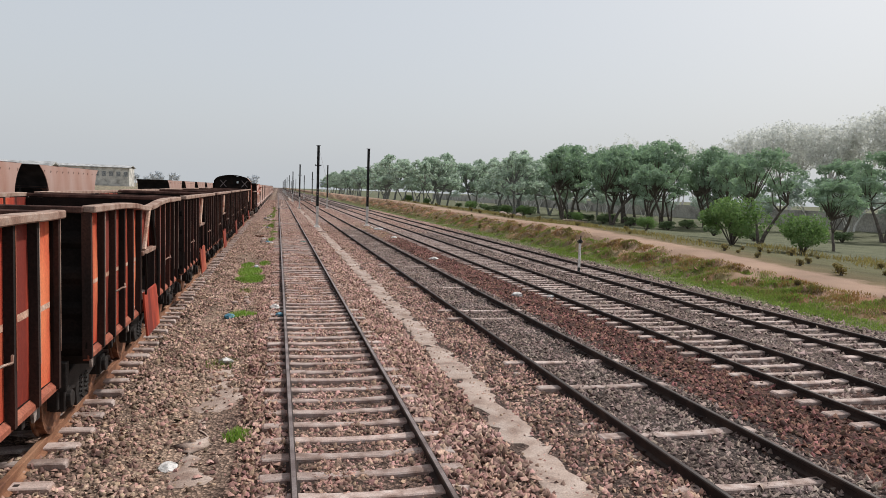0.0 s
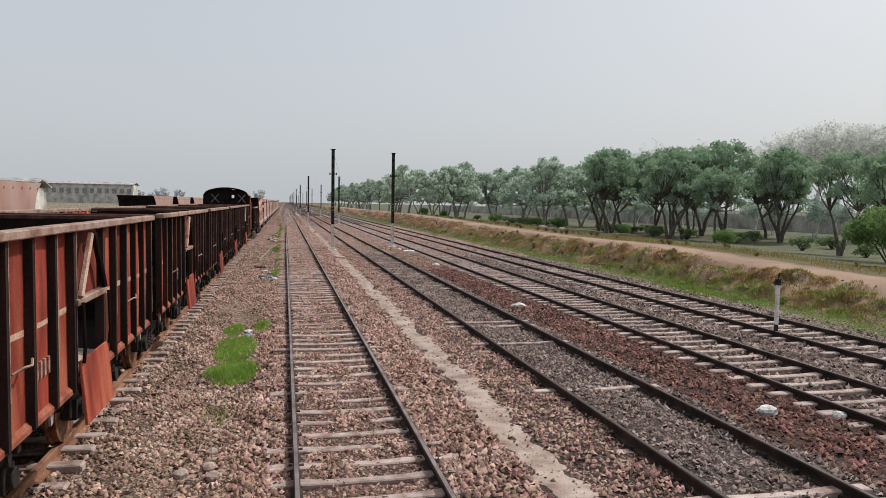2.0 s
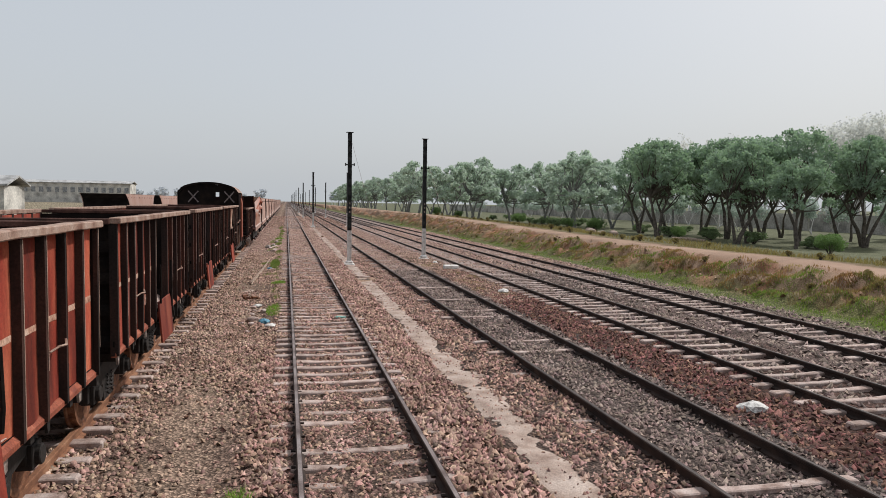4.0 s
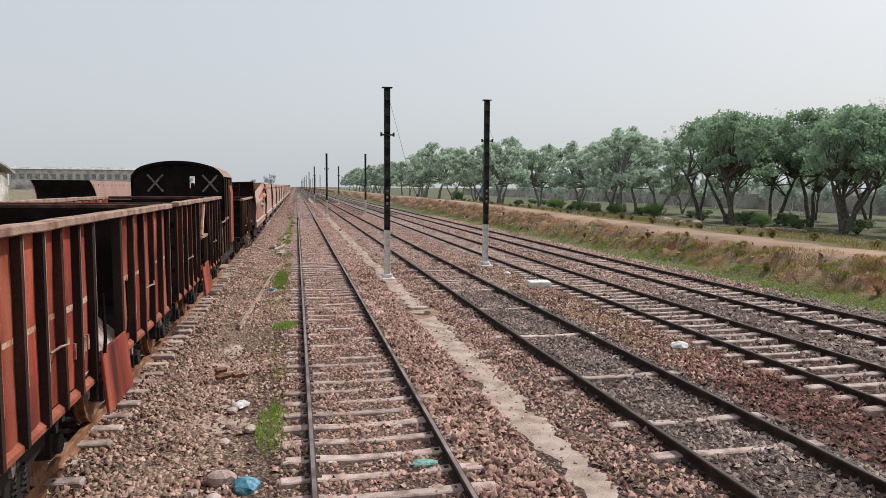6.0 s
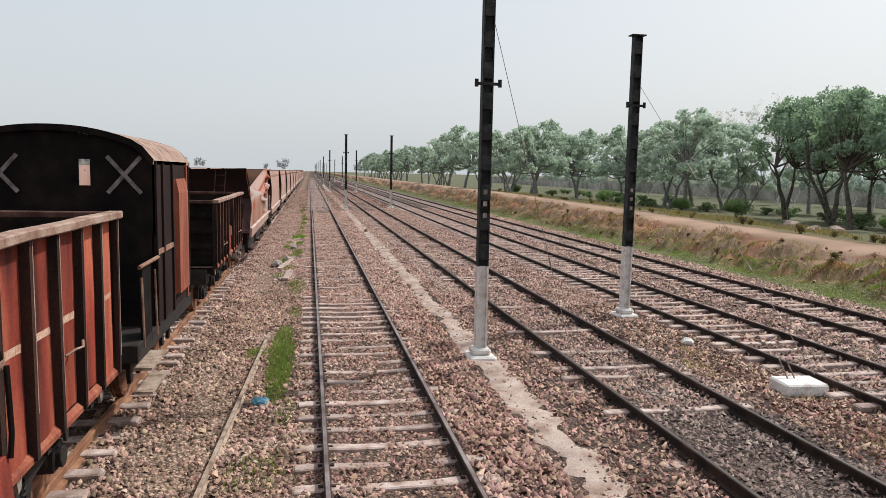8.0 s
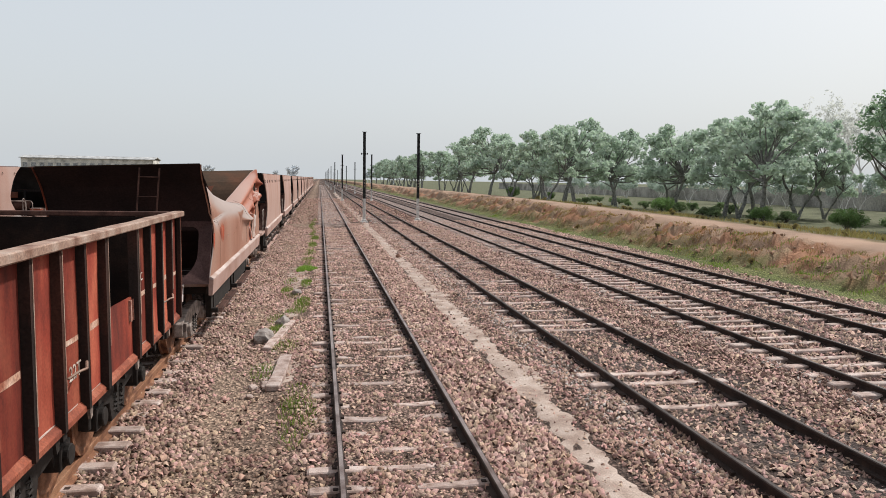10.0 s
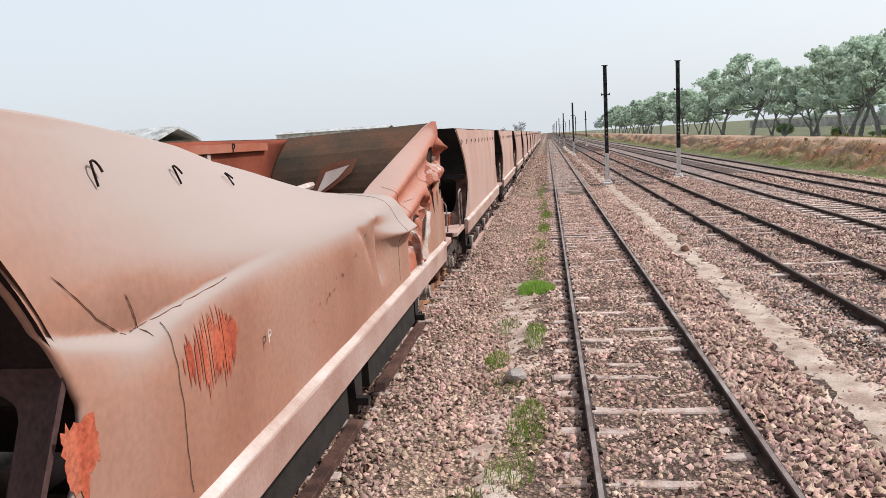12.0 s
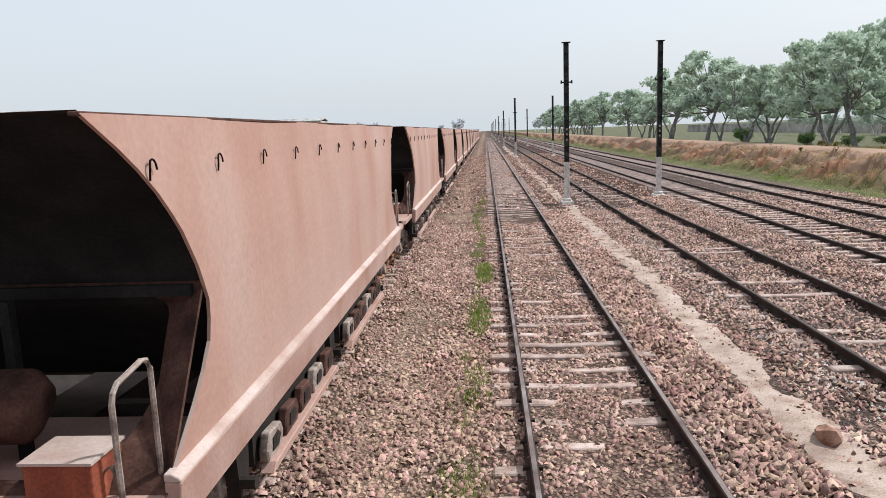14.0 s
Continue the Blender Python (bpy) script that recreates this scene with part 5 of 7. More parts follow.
def hopper(y0, length=11.6, wreck=False, x_mid=CX, group="hopper wagons of the parked train", label="", near=True):
    """Bulging steel hopper wagon with recessed ends, platforms and hooks along the top."""
    w = thing("hopper_wagon", label or "dust-washed orange-brown hopper wagon with bulging sides", "wagon", group, (x_mid, y0, 0))
    L = length

    def cut(z, s):
        return inset(z) * (0.74 if wreck and s > 0 else 0.95)
    for side in (1, -1):
        bm = bmesh.new()
        ny, ns = (330, 108) if wreck and side > 0 else (8, 16)
        rows = []
        for i in range(ny + 1):
            y = L * i / ny
            row = []
            for j in range(ns + 1):
                s = j / ns
                x, z = profile_at(s)
                e = cut(z, 1)
                e2 = inset(z) * (0.22 + 0.2 * smooth01(1.9, 2.3, z)) if wreck and side > 0 else cut(z, -1)
                yy = e + (L - e - e2) * float(np.interp(i / ny, (0, 0.42, 1), (0, 0.68, 1)) if wreck else i / ny)
                if wreck and side > 0:
                    x, yy, z = crushed(x, yy, z, s)
                elif wreck:
                    x *= 0.84
                    z -= sag(z)
                else:
                    x += 0.012 * noise.noise((y * 0.7 + y0, s * 3, side))
                row.append((side * x, yy, z))
            rows.append(row)
        rows_in = [[(p[0] - side * 0.025, p[1], p[2]) for p in row] for row in rows]
        vo = loft(bm, rows)
        vi = loft(bm, rows_in)
        ring_o = [vo[0][j] for j in range(ns + 1)] + [vo[i][ns] for i in range(1, ny + 1)] + [vo[ny][j] for j in range(ns - 1, -1, -1)]
        ring_i = [vi[0][j] for j in range(ns + 1)] + [vi[i][ns] for i in range(1, ny + 1)] + [vi[ny][j] for j in range(ns - 1, -1, -1)]
        for a, b, c, d in zip(ring_o, ring_o[1:], ring_i[1:], ring_i):
            bm.faces.new((a, b, c, d))
        if wreck and side > 0:
            # tears in the crumpled band
            torn = []
            for f in bm.faces:
                c = f.calc_center_median()
                rag = 0.5 * noise.noise(c * 6.0)
                if any(((c.y - a) / ry) ** 2 + ((c.z - b_) / rz) ** 2 < 1 + rag for a, b_, ry, rz in TEARS):
                    torn.append(f)
            bmesh.ops.delete(bm, geom=torn, context="FACES")
        sheet = part("side_sheet", bm, (INNERRED if side < 0 else CRUSHED) if wreck else DUST, w, "crushed and torn dusty orange side" if wreck and side > 0 else "", smooth=wreck)
        if wreck and side > 0:
            for m_ in (SHELF, RUSTRED, DUST):
                sheet.data.materials.append(m_)
            for p in sheet.data.polygons:
                p.use_smooth = not 8.1 < p.center.y < 11.6
                run = p.center.y - 9.0 - 1.35 * (p.center.z - 1.75)
                if p.center.y < 8.0 or run > 0.32 + 0.25 * noise.noise(p.center * 3.0):
                    p.material_index = 1
                else:
                    # Darker and paler patches put the crumple's shadows and lit facets into colour.
                    pick = noise.noise(p.center * 4.5) + 0.4 * noise.noise(p.center * 13.0)
                    if abs(run) < 0.3 + 0.15 * pick and p.center.z > 1.9:
                        p.material_index = 2 if pick > 0.16 else (3 if pick < -0.42 else 0)
        bm = bmesh.new()
        prism(bm, [(side * 1.62, 1.26), (side * 1.70, 1.26), (side * 1.725, 1.575), (side * 1.62, 1.575)], "y", 0.40, L - 0.40)
        sill = part("side_sill", bm, SILLFACE, w, "dusty sill channel along the side", bevel=0.008)
        # Paler strip puts the highlight on the sill's bevelled top into the colour.
        bm = bmesh.new()
        prism(bm, [(side * 1.62, 1.5765), (side * 1.728, 1.5765), (side * 1.722, 1.60), (side * 1.668, 1.632), (side * 1.62, 1.632)], "y", 0.40, L - 0.40)
        part("sill_edge", bm, SILL, sill, "pale upper edge of the sill, its highlight in the colour", bevel=0.006)
        if not wreck or side < 0:
            bm = bmesh.new()
            box(bm, side * 1.59 * (0.84 if wreck else 1) - 0.05, side * 1.59 * (0.84 if wreck else 1) + 0.012, 0.0, L, 3.785 - 0.108 * wreck, 3.81 - 0.108 * wreck)
            part("top_edge", bm, DARKRUST, w, bevel=0.006)
    # ends: slope sheet from the top edge inwards, dark recess with posts below
    lx = 0.84 if wreck else 1.0
    for y, s in ((0.0, 1), (L, -1)):
        levels = [3.8 - 0.13 * j for j in range(11)]
        rows = [[(-lx * (profile_at((z - 1.62) / 2.18)[0] - 0.03), y + s * (cut(z, s) + 0.02), z - sag(z) * wreck), (profile_at((z - 1.62) / 2.18)[0] - 0.03, y + s * (cut(z, s) + 0.02), z)] for z in levels]
        rows += [[(-1.6 * lx, y + s * (1.3 + 1.2 * k), 2.45 - 0.9 * k), (1.6, y + s * (1.3 + 1.2 * k), 2.45 - 0.9 * k)] for k in (0.25, 0.5, 0.75, 1.0)]
        bm = bmesh.new()
        loft(bm, rows)
        part("end_sheet", bm, MAROON if wreck else HOODSHADE, w, "slope sheet darkened by painted shade")
        bm = bmesh.new()
        loft(bm, [[(p[0] * 0.99, p[1] + s * 0.04, p[2] + 0.02) for p in row] for row in rows])
        part("end_lining", bm, SCORCHED if wreck else LINING, w, "brown scorched inner lining")
        if s > 0:
            # plate with a rounded opening under the slope sheet
            def rim(x0, x1, z0, z1, low, high):
                ring = []
                for cx, cz, r, a0 in ((x1 - low, z0 + low, low, -90), (x1 - high, z1 - high, high, 0), (x0 + high, z1 - high, high, 90), (x0 + low, z0 + low, low, 180)):
                    ring += [(cx + r * math.cos(math.radians(a0 + 11.25 * k)), cz + r * math.sin(math.radians(a0 + 11.25 * k))) for k in range(9)]
                return ring
            hole = rim(-1.16, 1.37, 1.56, 2.57, 0.46, 0.14)
            outer = rim(-1.0, 1.0, 1.5, 2.68, 0.02, 0.02)
            outer = [((profile_at(max(0.0, (z - 1.62) / 2.18))[0] - 0.02) * (1 if x > 0 else -lx), z) for x, z in outer]
            bm = bmesh.new()
            loft(bm, [[(x, cut(z, s) + d, z) for x, z in ring] for ring, d in ((outer, 0.012), (hole, 0.012), (hole, 0.05), (outer, 0.05), (outer, 0.012))], closed=True)
            part("end_frame", bm, ENDPLATE if wreck else DARKRUST, w, "grimy dark end frame with a rounded opening")
        for q in (-1, 1):
            bm = bmesh.new()
            edge = [(profile_at(max(0.0, (z - 1.62) / 2.18))[0] * (lx if q < 0 else 1.0), y + s * cut(z, s), z) for z in np.linspace(1.55, 2.62, 9)]
            loft(bm, [[(q * (a - 0.01), b_, c_), (q * (a - 0.14 - 0.5 * (c_ - 2.1) ** 2), b_ + s * 0.03, c_), (q * (a - 0.14 - 0.5 * (c_ - 2.1) ** 2), b_ + s * 0.06, c_), (q * (a - 0.01), b_ + s * 0.04, c_)] for a, b_, c_ in edge], closed=True)
            if s > 0:
                bm.free()
            else:
                part("end_flange", bm, DARKRUST, w, "dark brown curved end flange")
            bm = bmesh.new()
            px = 0.13 + q * 0.73 if wreck and s > 0 else q * 0.42
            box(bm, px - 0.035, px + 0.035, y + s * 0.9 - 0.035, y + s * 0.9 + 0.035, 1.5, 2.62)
            part("end_post", bm, ENDPLATE if wreck else HOODSHADE, w)
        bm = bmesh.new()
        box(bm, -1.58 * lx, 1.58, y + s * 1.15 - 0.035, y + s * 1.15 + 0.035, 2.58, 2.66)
        part("end_beam", bm, HOODSHADE, w)
        bm = bmesh.new()
        prism(bm, [(-1.62, 1.6), (-1.62, 0.65), (-1.13, 0.59), (-0.64, 0.1), (-0.35, -0.25), (0.0, -0.25), (0.64, 0.1), (1.13, 0.59), (1.62, 0.67), (1.62, 1.6)] if wreck and s > 0 else [(-1.62, y + s * 1.6), (-1.62, y - s * 0.95), (-1.54, y - s * 1.05), (1.54, y - s * 1.05), (1.62, y - s * 0.95), (1.62, y + s * 1.6)], "z", 1.40, 1.50)
        part("end_platform", bm, SILLFACE, w, "dusty steel end platform", bevel=0.01)
        if not (wreck and s > 0):
            bm = bmesh.new()
            box(bm, -1.52, 1.52, min(y - s * 1.055, y - s * 1.075), max(y - s * 1.055, y - s * 1.075), 1.28, 1.497)
            part("platform_fascia", bm, DARKRUST, w, "dark rusty edge of the platform")
        bm = bmesh.new()
        box(bm, -0.85, 0.85, min(y - s * 0.95, y - s * 0.85), max(y - s * 0.95, y - s * 0.85), 1.0, 1.40)
        part("headstock", bm, UNDER, w)
        add_coupler(w, y - s * 0.9, -s)
        for x in ((-1.56, 1.56) if not (wreck and s > 0) else ()):
            bm = bmesh.new()
            a, b_ = (y + 0.05, y + 0.5) if s > 0 else (y + 0.42, y + 0.18)
            tube(bm, [(x, a, 1.5), (x, a, 2.22), (x, a + s * 0.02, 2.28), (x, a + s * 0.07, 2.32), (x, b_ - s * 0.1, 2.36), (x, b_ - s * 0.04, 2.345), (x, b_, 2.28), (x, b_, 1.5)], 0.018, 6)
            part("guard_rail", bm, GREY_CAST, w)
        if near and not (wreck and s > 0):
            bm = bmesh.new()
            e = y - s * 0.92
            tube(bm, [(1.4, e, 1.45), (1.4, e, 2.06), (1.385, e, 2.13), (1.345, e, 2.185), (1.27, e, 2.2), (-0.9, e, 2.24), (-0.96, e, 2.15), (-0.96, e, 1.45)], 0.018, 6)
            part("end_rail", bm, GREY_CAST, w)
            bm = bmesh.new()
            box(bm, 0.85, 1.27, min(y + s * 0.25, y + s * 0.6), max(y + s * 0.25, y + s * 0.6), 1.5, 1.77)
            part("valve_box", bm, RUSTRED, w, "rusty red valve box with a pale lit top", bevel=0.006)
            # Added pale plate carries the sunlight on the box's top in its colour.
            bm = bmesh.new()
            box(bm, 0.835, 1.285, min(y + s * 0.235, y + s * 0.615), max(y + s * 0.235, y + s * 0.615), 1.772, 1.79)
            part("valve_box_lit_top", bm, SILL, w, "pale plate standing for the sunlit top")
            bm = bmesh.new()
            tube(bm, [(1.2, y + s * 0.4, 1.62), (1.32, y + s * 0.38, 1.7), (1.36, y + s * 0.4, 1.52)], 0.016, 5)
            part("air_pipe", bm, GREY_CAST, w)
            bm = bmesh.new()
            tube(bm, [(0.1, y + s * 0.1, 1.5), (0.1, y + s * 0.1, 2.35)], 0.05, 8)
            part("brake_column", bm, DARKRUST, w, "dark rusty hand brake column")
            bm = bmesh.new()
            box(bm, -0.12, 0.34, min(y + s * 0.16, y + s * 0.4), max(y + s * 0.16, y + s * 0.4), 2.3, 2.58)
            part("brake_casing", bm, BAREDUST, w, "dark red hand brake casing", bevel=0.015)
        if wreck and s > 0:
            bm = bmesh.new()
            for x in (0.5, 0.85):
                tube(bm, [(x, 0.0, 3.72), (x - 0.17, -0.08, 1.5)], 0.018, 6)
            for k in range(6):
                o = 0.17 * (1.97 - 0.36 * k) / 2.2
                tube(bm, [(0.5 - o, -0.05, 1.75 + 0.36 * k), (0.85 - o, -0.05, 1.75 + 0.36 * k)], 0.011, 5)
            part("ladder", bm, DARKRUST, w)
        if near and not (wreck and s > 0):
            bm = bmesh.new()
            tube(bm, [(-0.1, y + s * 0.8, 1.9), (0.0, y + s * 0.8, 1.92), (0.55, y + s * 0.8, 1.92), (0.62, y + s * 0.8, 1.9)], 0.24, 24, [0.18, 0.25, 0.25, 0.18])
            part("brake_cylinder", bm, DARKRUST, w, "dark rusty brake cylinder", smooth=True)
    if wreck:
        dress_wreck(w)
    # hooks along the top
    if near:
        for k in range(11):
            y = 0.62 + k * (L - 1.3) / 10
            if wreck and y > 4.2:
                continue
            bm = bmesh.new()
            pts = []
            for s, o, q in ((0.785, 0.01, -0.036), (0.82, 0.025, -0.04), (0.837, 0.025, -0.024), (0.84, 0.025, 0.0), (0.837, 0.025, 0.024), (0.825, 0.025, 0.04), (0.812, 0.025, 0.043)):
                x, z = profile_at(s)
                yy = y + q
                if wreck:
                    x, yy, z = crushed(x + 0.0, yy, z, s)
                    z += o
                pts.append((x + o, yy, z))
            tube(bm, pts, 0.007, 5)
            part("rope_hook", bm, SHADED_GRIME, w)
        r = random.Random(int(y0))
        for y_a, y_b in ((2.45, 5.35), (6.25, L - 2.4)):
            bm = bmesh.new()
            prism(bm, [(y_a, 0.55), (y_b, 0.55), (y_b - 0.1, 0.63), (y_a + 0.1, 0.63)], "x", 1.46, 1.60)
            gear = part("door_gear", bm, DARKRUST if wreck else SILLFACE, w, "dusty bar of the discharge door gear", bevel=0.008)
            n = int((y_b - y_a) / 0.52)
            for k in range(0 if wreck else n):
                y = y_a + (k + 0.5) * (y_b - y_a) / n
                bm = bmesh.new()
                prism(bm, [(y - 0.23, 0.632), (y + 0.17, 0.632), (y + 0.25, 0.76), (y + 0.2, 0.87 + r.uniform(-0.02, 0.02)), (y - 0.16, 0.9), (y - 0.25, 0.74)], "x", 1.45, 1.545)
                part("gear_plate", bm, GREY_CAST if k % 3 == 0 else DARKRUST, gear, bevel=0.015)
                # Flat dark plate on the surface stands for the shade of a slot.
                bm = bmesh.new()
                prism(bm, [(y - 0.13, 0.7), (y + 0.05, 0.69), (y + 0.13, 0.77), (y + 0.06, 0.83), (y - 0.1, 0.82)], "x", 1.546, 1.556)
                part("slot_shade", bm, UNDER, gear)
            bm = bmesh.new()
            box(bm, 1.2, 1.42, y_a, y_b, 0.62, 1.3)
            part("door_chute", bm, UNDER, w, "black discharge chute behind the gear")
        for y in (2.2, 5.8, L - 2.15):
            bm = bmesh.new()
            prism(bm, [(y - 0.2, 1.28), (y + 0.2, 1.28), (y + 0.1, 0.6), (y - 0.12, 0.5)], "x", 1.3, 1.42)
            tube(bm, [(1.42, y - 0.1, 0.66), (1.56, y - 0.1, 0.66)], 0.06, 8)
            part("gear_hanger", bm, UNDER, w)
    bm = bmesh.new()
    box(bm, -0.3, 0.3, -0.4, L + 0.4, 0.98, 1.38)
    for y in np.linspace(1.0, L - 1.0, 9):
        bar = bmesh.new()
        box(bar, -1.5, 1.5, y - 0.06, y + 0.06, 1.2, 1.37)
        part("cross_bar", bar, UNDER, w)
    loft(bm, [[(-1.5, 2.3, 1.4), (-0.6, 3.2, 0.55), (0.6, 3.2, 0.55), (1.5, 2.3, 1.4)], [(-1.5, L - 2.3, 1.4), (-0.6, L - 3.2, 0.55), (0.6, L - 3.2, 0.55), (1.5, L - 2.3, 1.4)]])
    part("underframe", bm, UNDER, w)
    add_bogie(w, 1.2, 0.98, FRAME_PALE)
    add_bogie(w, L - 1.2, 0.98, FRAME_PALE)
    w.scale = (1, 1, 1.003 if wreck else 0.982)
    return w


hopper(78.05, 11.6, True, label="wrecked orange-brown hopper wagon with a crushed torn side")
HOP = hopper(92.55, 11.9)
for k in range(1, 15):
    copy_thing(HOP, Matrix.Translation((CX, 92.55 + 14.4 * k, 0)))
gondola(92.55 + 14.4 * 15 + 8, 7.75, 3.9, "shut", 0, 21, detail=True, label="dark open wagon far along the parked train")
R2X = -13.62
for y in [26.0 - 14.4, 26.0, 40.4] + [83.0 + 14.4 * k for k in range(14)]:
    c = copy_thing(HOP, Matrix.Translation((R2X, y, 0.5)) @ Matrix.Diagonal((1, 1, 1 if y < 80 else 0.895, 1)))
    tagged(c, group="hopper wagons on the outer siding")

# ---------------------------------------------------------------- masts


def mast(x, y, height=7.4, clamp=True, twist=0.0):
    m = thing("line_mast", "black steel overhead line mast with a whitewashed foot", "mast", "overhead line masts", (x, y, float(ground_z(x, y))))
    w = 0.10
    for z0, z1, mt, nm in ((0.12, 1.95, WHITEWASH, "painted_foot"), (1.95, height, MAST, "mast_column")):
        bm = bmesh.new()
        o = 0.004 if nm == "painted_foot" else 0
        for a in (-1, 1):
            box(bm, a * w - 0.012 - o, a * w + 0.012 + o, -0.10 - o, 0.10 + o, z0, z1)
        box(bm, -w, w, -0.012 - o, 0.012 + o, z0, z1)
        n = 9 if z1 > 3 else 0
        for k in range(n):
            z = z0 + (z1 - z0) * (k + 0.5) / n
            for f in (-0.102, 0.102):
                box(bm, -w, w, f - 0.004, f + 0.004, z - 0.16, z + 0.16)
        part(nm, bm, mt, m, "whitewashed lower part" if mt is WHITEWASH else "black painted steel column")
    for k in range(3):
        bm = bmesh.new()
        box(bm, -0.04, 0.04, -0.112, -0.107, 2.95 + 0.24 * k, 3.05 + 0.24 * k)
        part("number_bar", bm, GREY_CAST, m, "pale painted number bar")
    bm = bmesh.new()
    prism(bm, [(-0.30, -0.30), (0.30, -0.30), (0.30, 0.30), (-0.30, 0.30)], "z", -0.1, 0.10)
    prism(bm, [(-0.2, -0.2), (0.2, -0.2), (0.2, 0.2), (-0.2, 0.2)], "z", 0.10, 0.24)
    part("concrete_foot", bm, WHITEWASH, m, bevel=0.04)
    bm = bmesh.new()
    box(bm, -0.20, 0.20, -0.13, 0.13, height, height + 0.03)
    part("cap_plate", bm, MAST, m)
    if clamp:
        bm = bmesh.new()
        box(bm, -0.24, 0.24, -0.12, -0.09, height * 0.755, height * 0.755 + 0.06)
        for s in (-1, 1):
            tube(bm, [(s * 0.24, -0.1, height * 0.755 - 0.03), (s * 0.24, -0.1, height * 0.755 + 0.12)], 0.04, 7)
        part("wire_clamp", bm, MAST, m)
    return m


M1 = mast(3.3, 65.6, 7.42)
M2 = mast(8.33, 69.4, 7.55)
for k in range(1, 9):
    copy_thing(M1, Matrix.Translation((3.4, 65.5 + 57.3 * k, 0)))
    copy_thing(M2, Matrix.Translation((8.2, 69.4 + 55.5 * k, 0)))


def guy_wire(a, b):
    bm = bmesh.new()
    tube(bm, [a, b], 0.007, 5)
    for k in (0.35, 0.7):
        p = Vector(a).lerp(Vector(b), k)
        q = Vector(a).lerp(Vector(b), k + 0.02)
        tube(bm, [p, q], 0.02, 6)
    solo("guy_wire", bm, GREY_CAST, "thin slack steel guy wire from a mast", "wire", "guy wires")


guy_wire((3.4, 65.6, 6.9), (5.25, 65.4, 0.02))
guy_wire((8.43, 69.3, 6.2), (9.0, 62.8, 0.22))


def anchor_block(x, y):
    b = thing("anchor_block", "white concrete anchor block with two steel rods", "concrete block", "", (x, y, 0))
    bm = bmesh.new()
    prism(bm, [(-0.42, -0.28), (0.38, -0.34), (0.45, 0.26), (-0.36, 0.32)], "z", -0.05, 0.2)
    part("block", bm, WHITEWASH, b, bevel=0.03)
    for o in (-0.12, 0.02):
        bm = bmesh.new()
        tube(bm, [(o, 0.1, 0.18), (o - 0.12, 0.25, 0.55)], 0.015, 5)
        part("anchor_rod", bm, GREY_CAST, b)


anchor_block(8.5, 62.6)


def marker_post(x, y):
    p = thing("marker_post", "short white marker post with a black foot and cap", "post", "", (x, y, 0))
    for z0, z1, r, mt, nm in ((-0.1, 0.35, 0.06, MAST, "foot"), (0.35, 1.45, 0.058, WHITEWASH, "shaft"), (1.45, 1.62, 0.085, MAST, "lamp_head")):
        bm = bmesh.new()
        tube(bm, [(0, 0, z0), (0, 0, z1)], r, 10)
        part(nm, bm, mt, p)
    bm = bmesh.new()
    tube(bm, [(-0.14, 0, 1.52), (0.14, 0, 1.52)], 0.03, 6)
    tube(bm, [(0, 0, 1.6), (0.03, 0, 1.78)], 0.025, 6)
    part("bracket", bm, MAST, p)


marker_post(13.2, 30.4)

# ---------------------------------------------------------------- trees


def leaves(centres, radii, count, size, seed):
    r = np.random.default_rng(seed)
    k = r.integers(0, len(centres), count)
    d = r.normal(size=(count, 3))
    d /= np.linalg.norm(d, axis=1)[:, None]
    rad = np.asarray(radii)[k] * r.uniform(0.25, 1.0, count) ** 0.5
    c = np.asarray(centres)[k] + d * rad[:, None] * np.array((1, 1, 0.8))
    u = r.normal(size=(count, 3))
    u /= np.linalg.norm(u, axis=1)[:, None]
    v = np.cross(u, r.normal(size=(count, 3)))
    v /= np.linalg.norm(v, axis=1)[:, None]
    s = size * r.uniform(0.5, 1.3, (count, 1))
    tri = np.stack((c - u * s, c + u * s, c + v * s * 1.1), 1).reshape(-1, 3)
    quad = np.stack((c - u * s, c + u * s, c - v * s * 0.9), 1).reshape(-1, 3)
    vs = np.concatenate((tri, quad))
    return vs, np.arange(len(vs)).reshape(-1, 3)


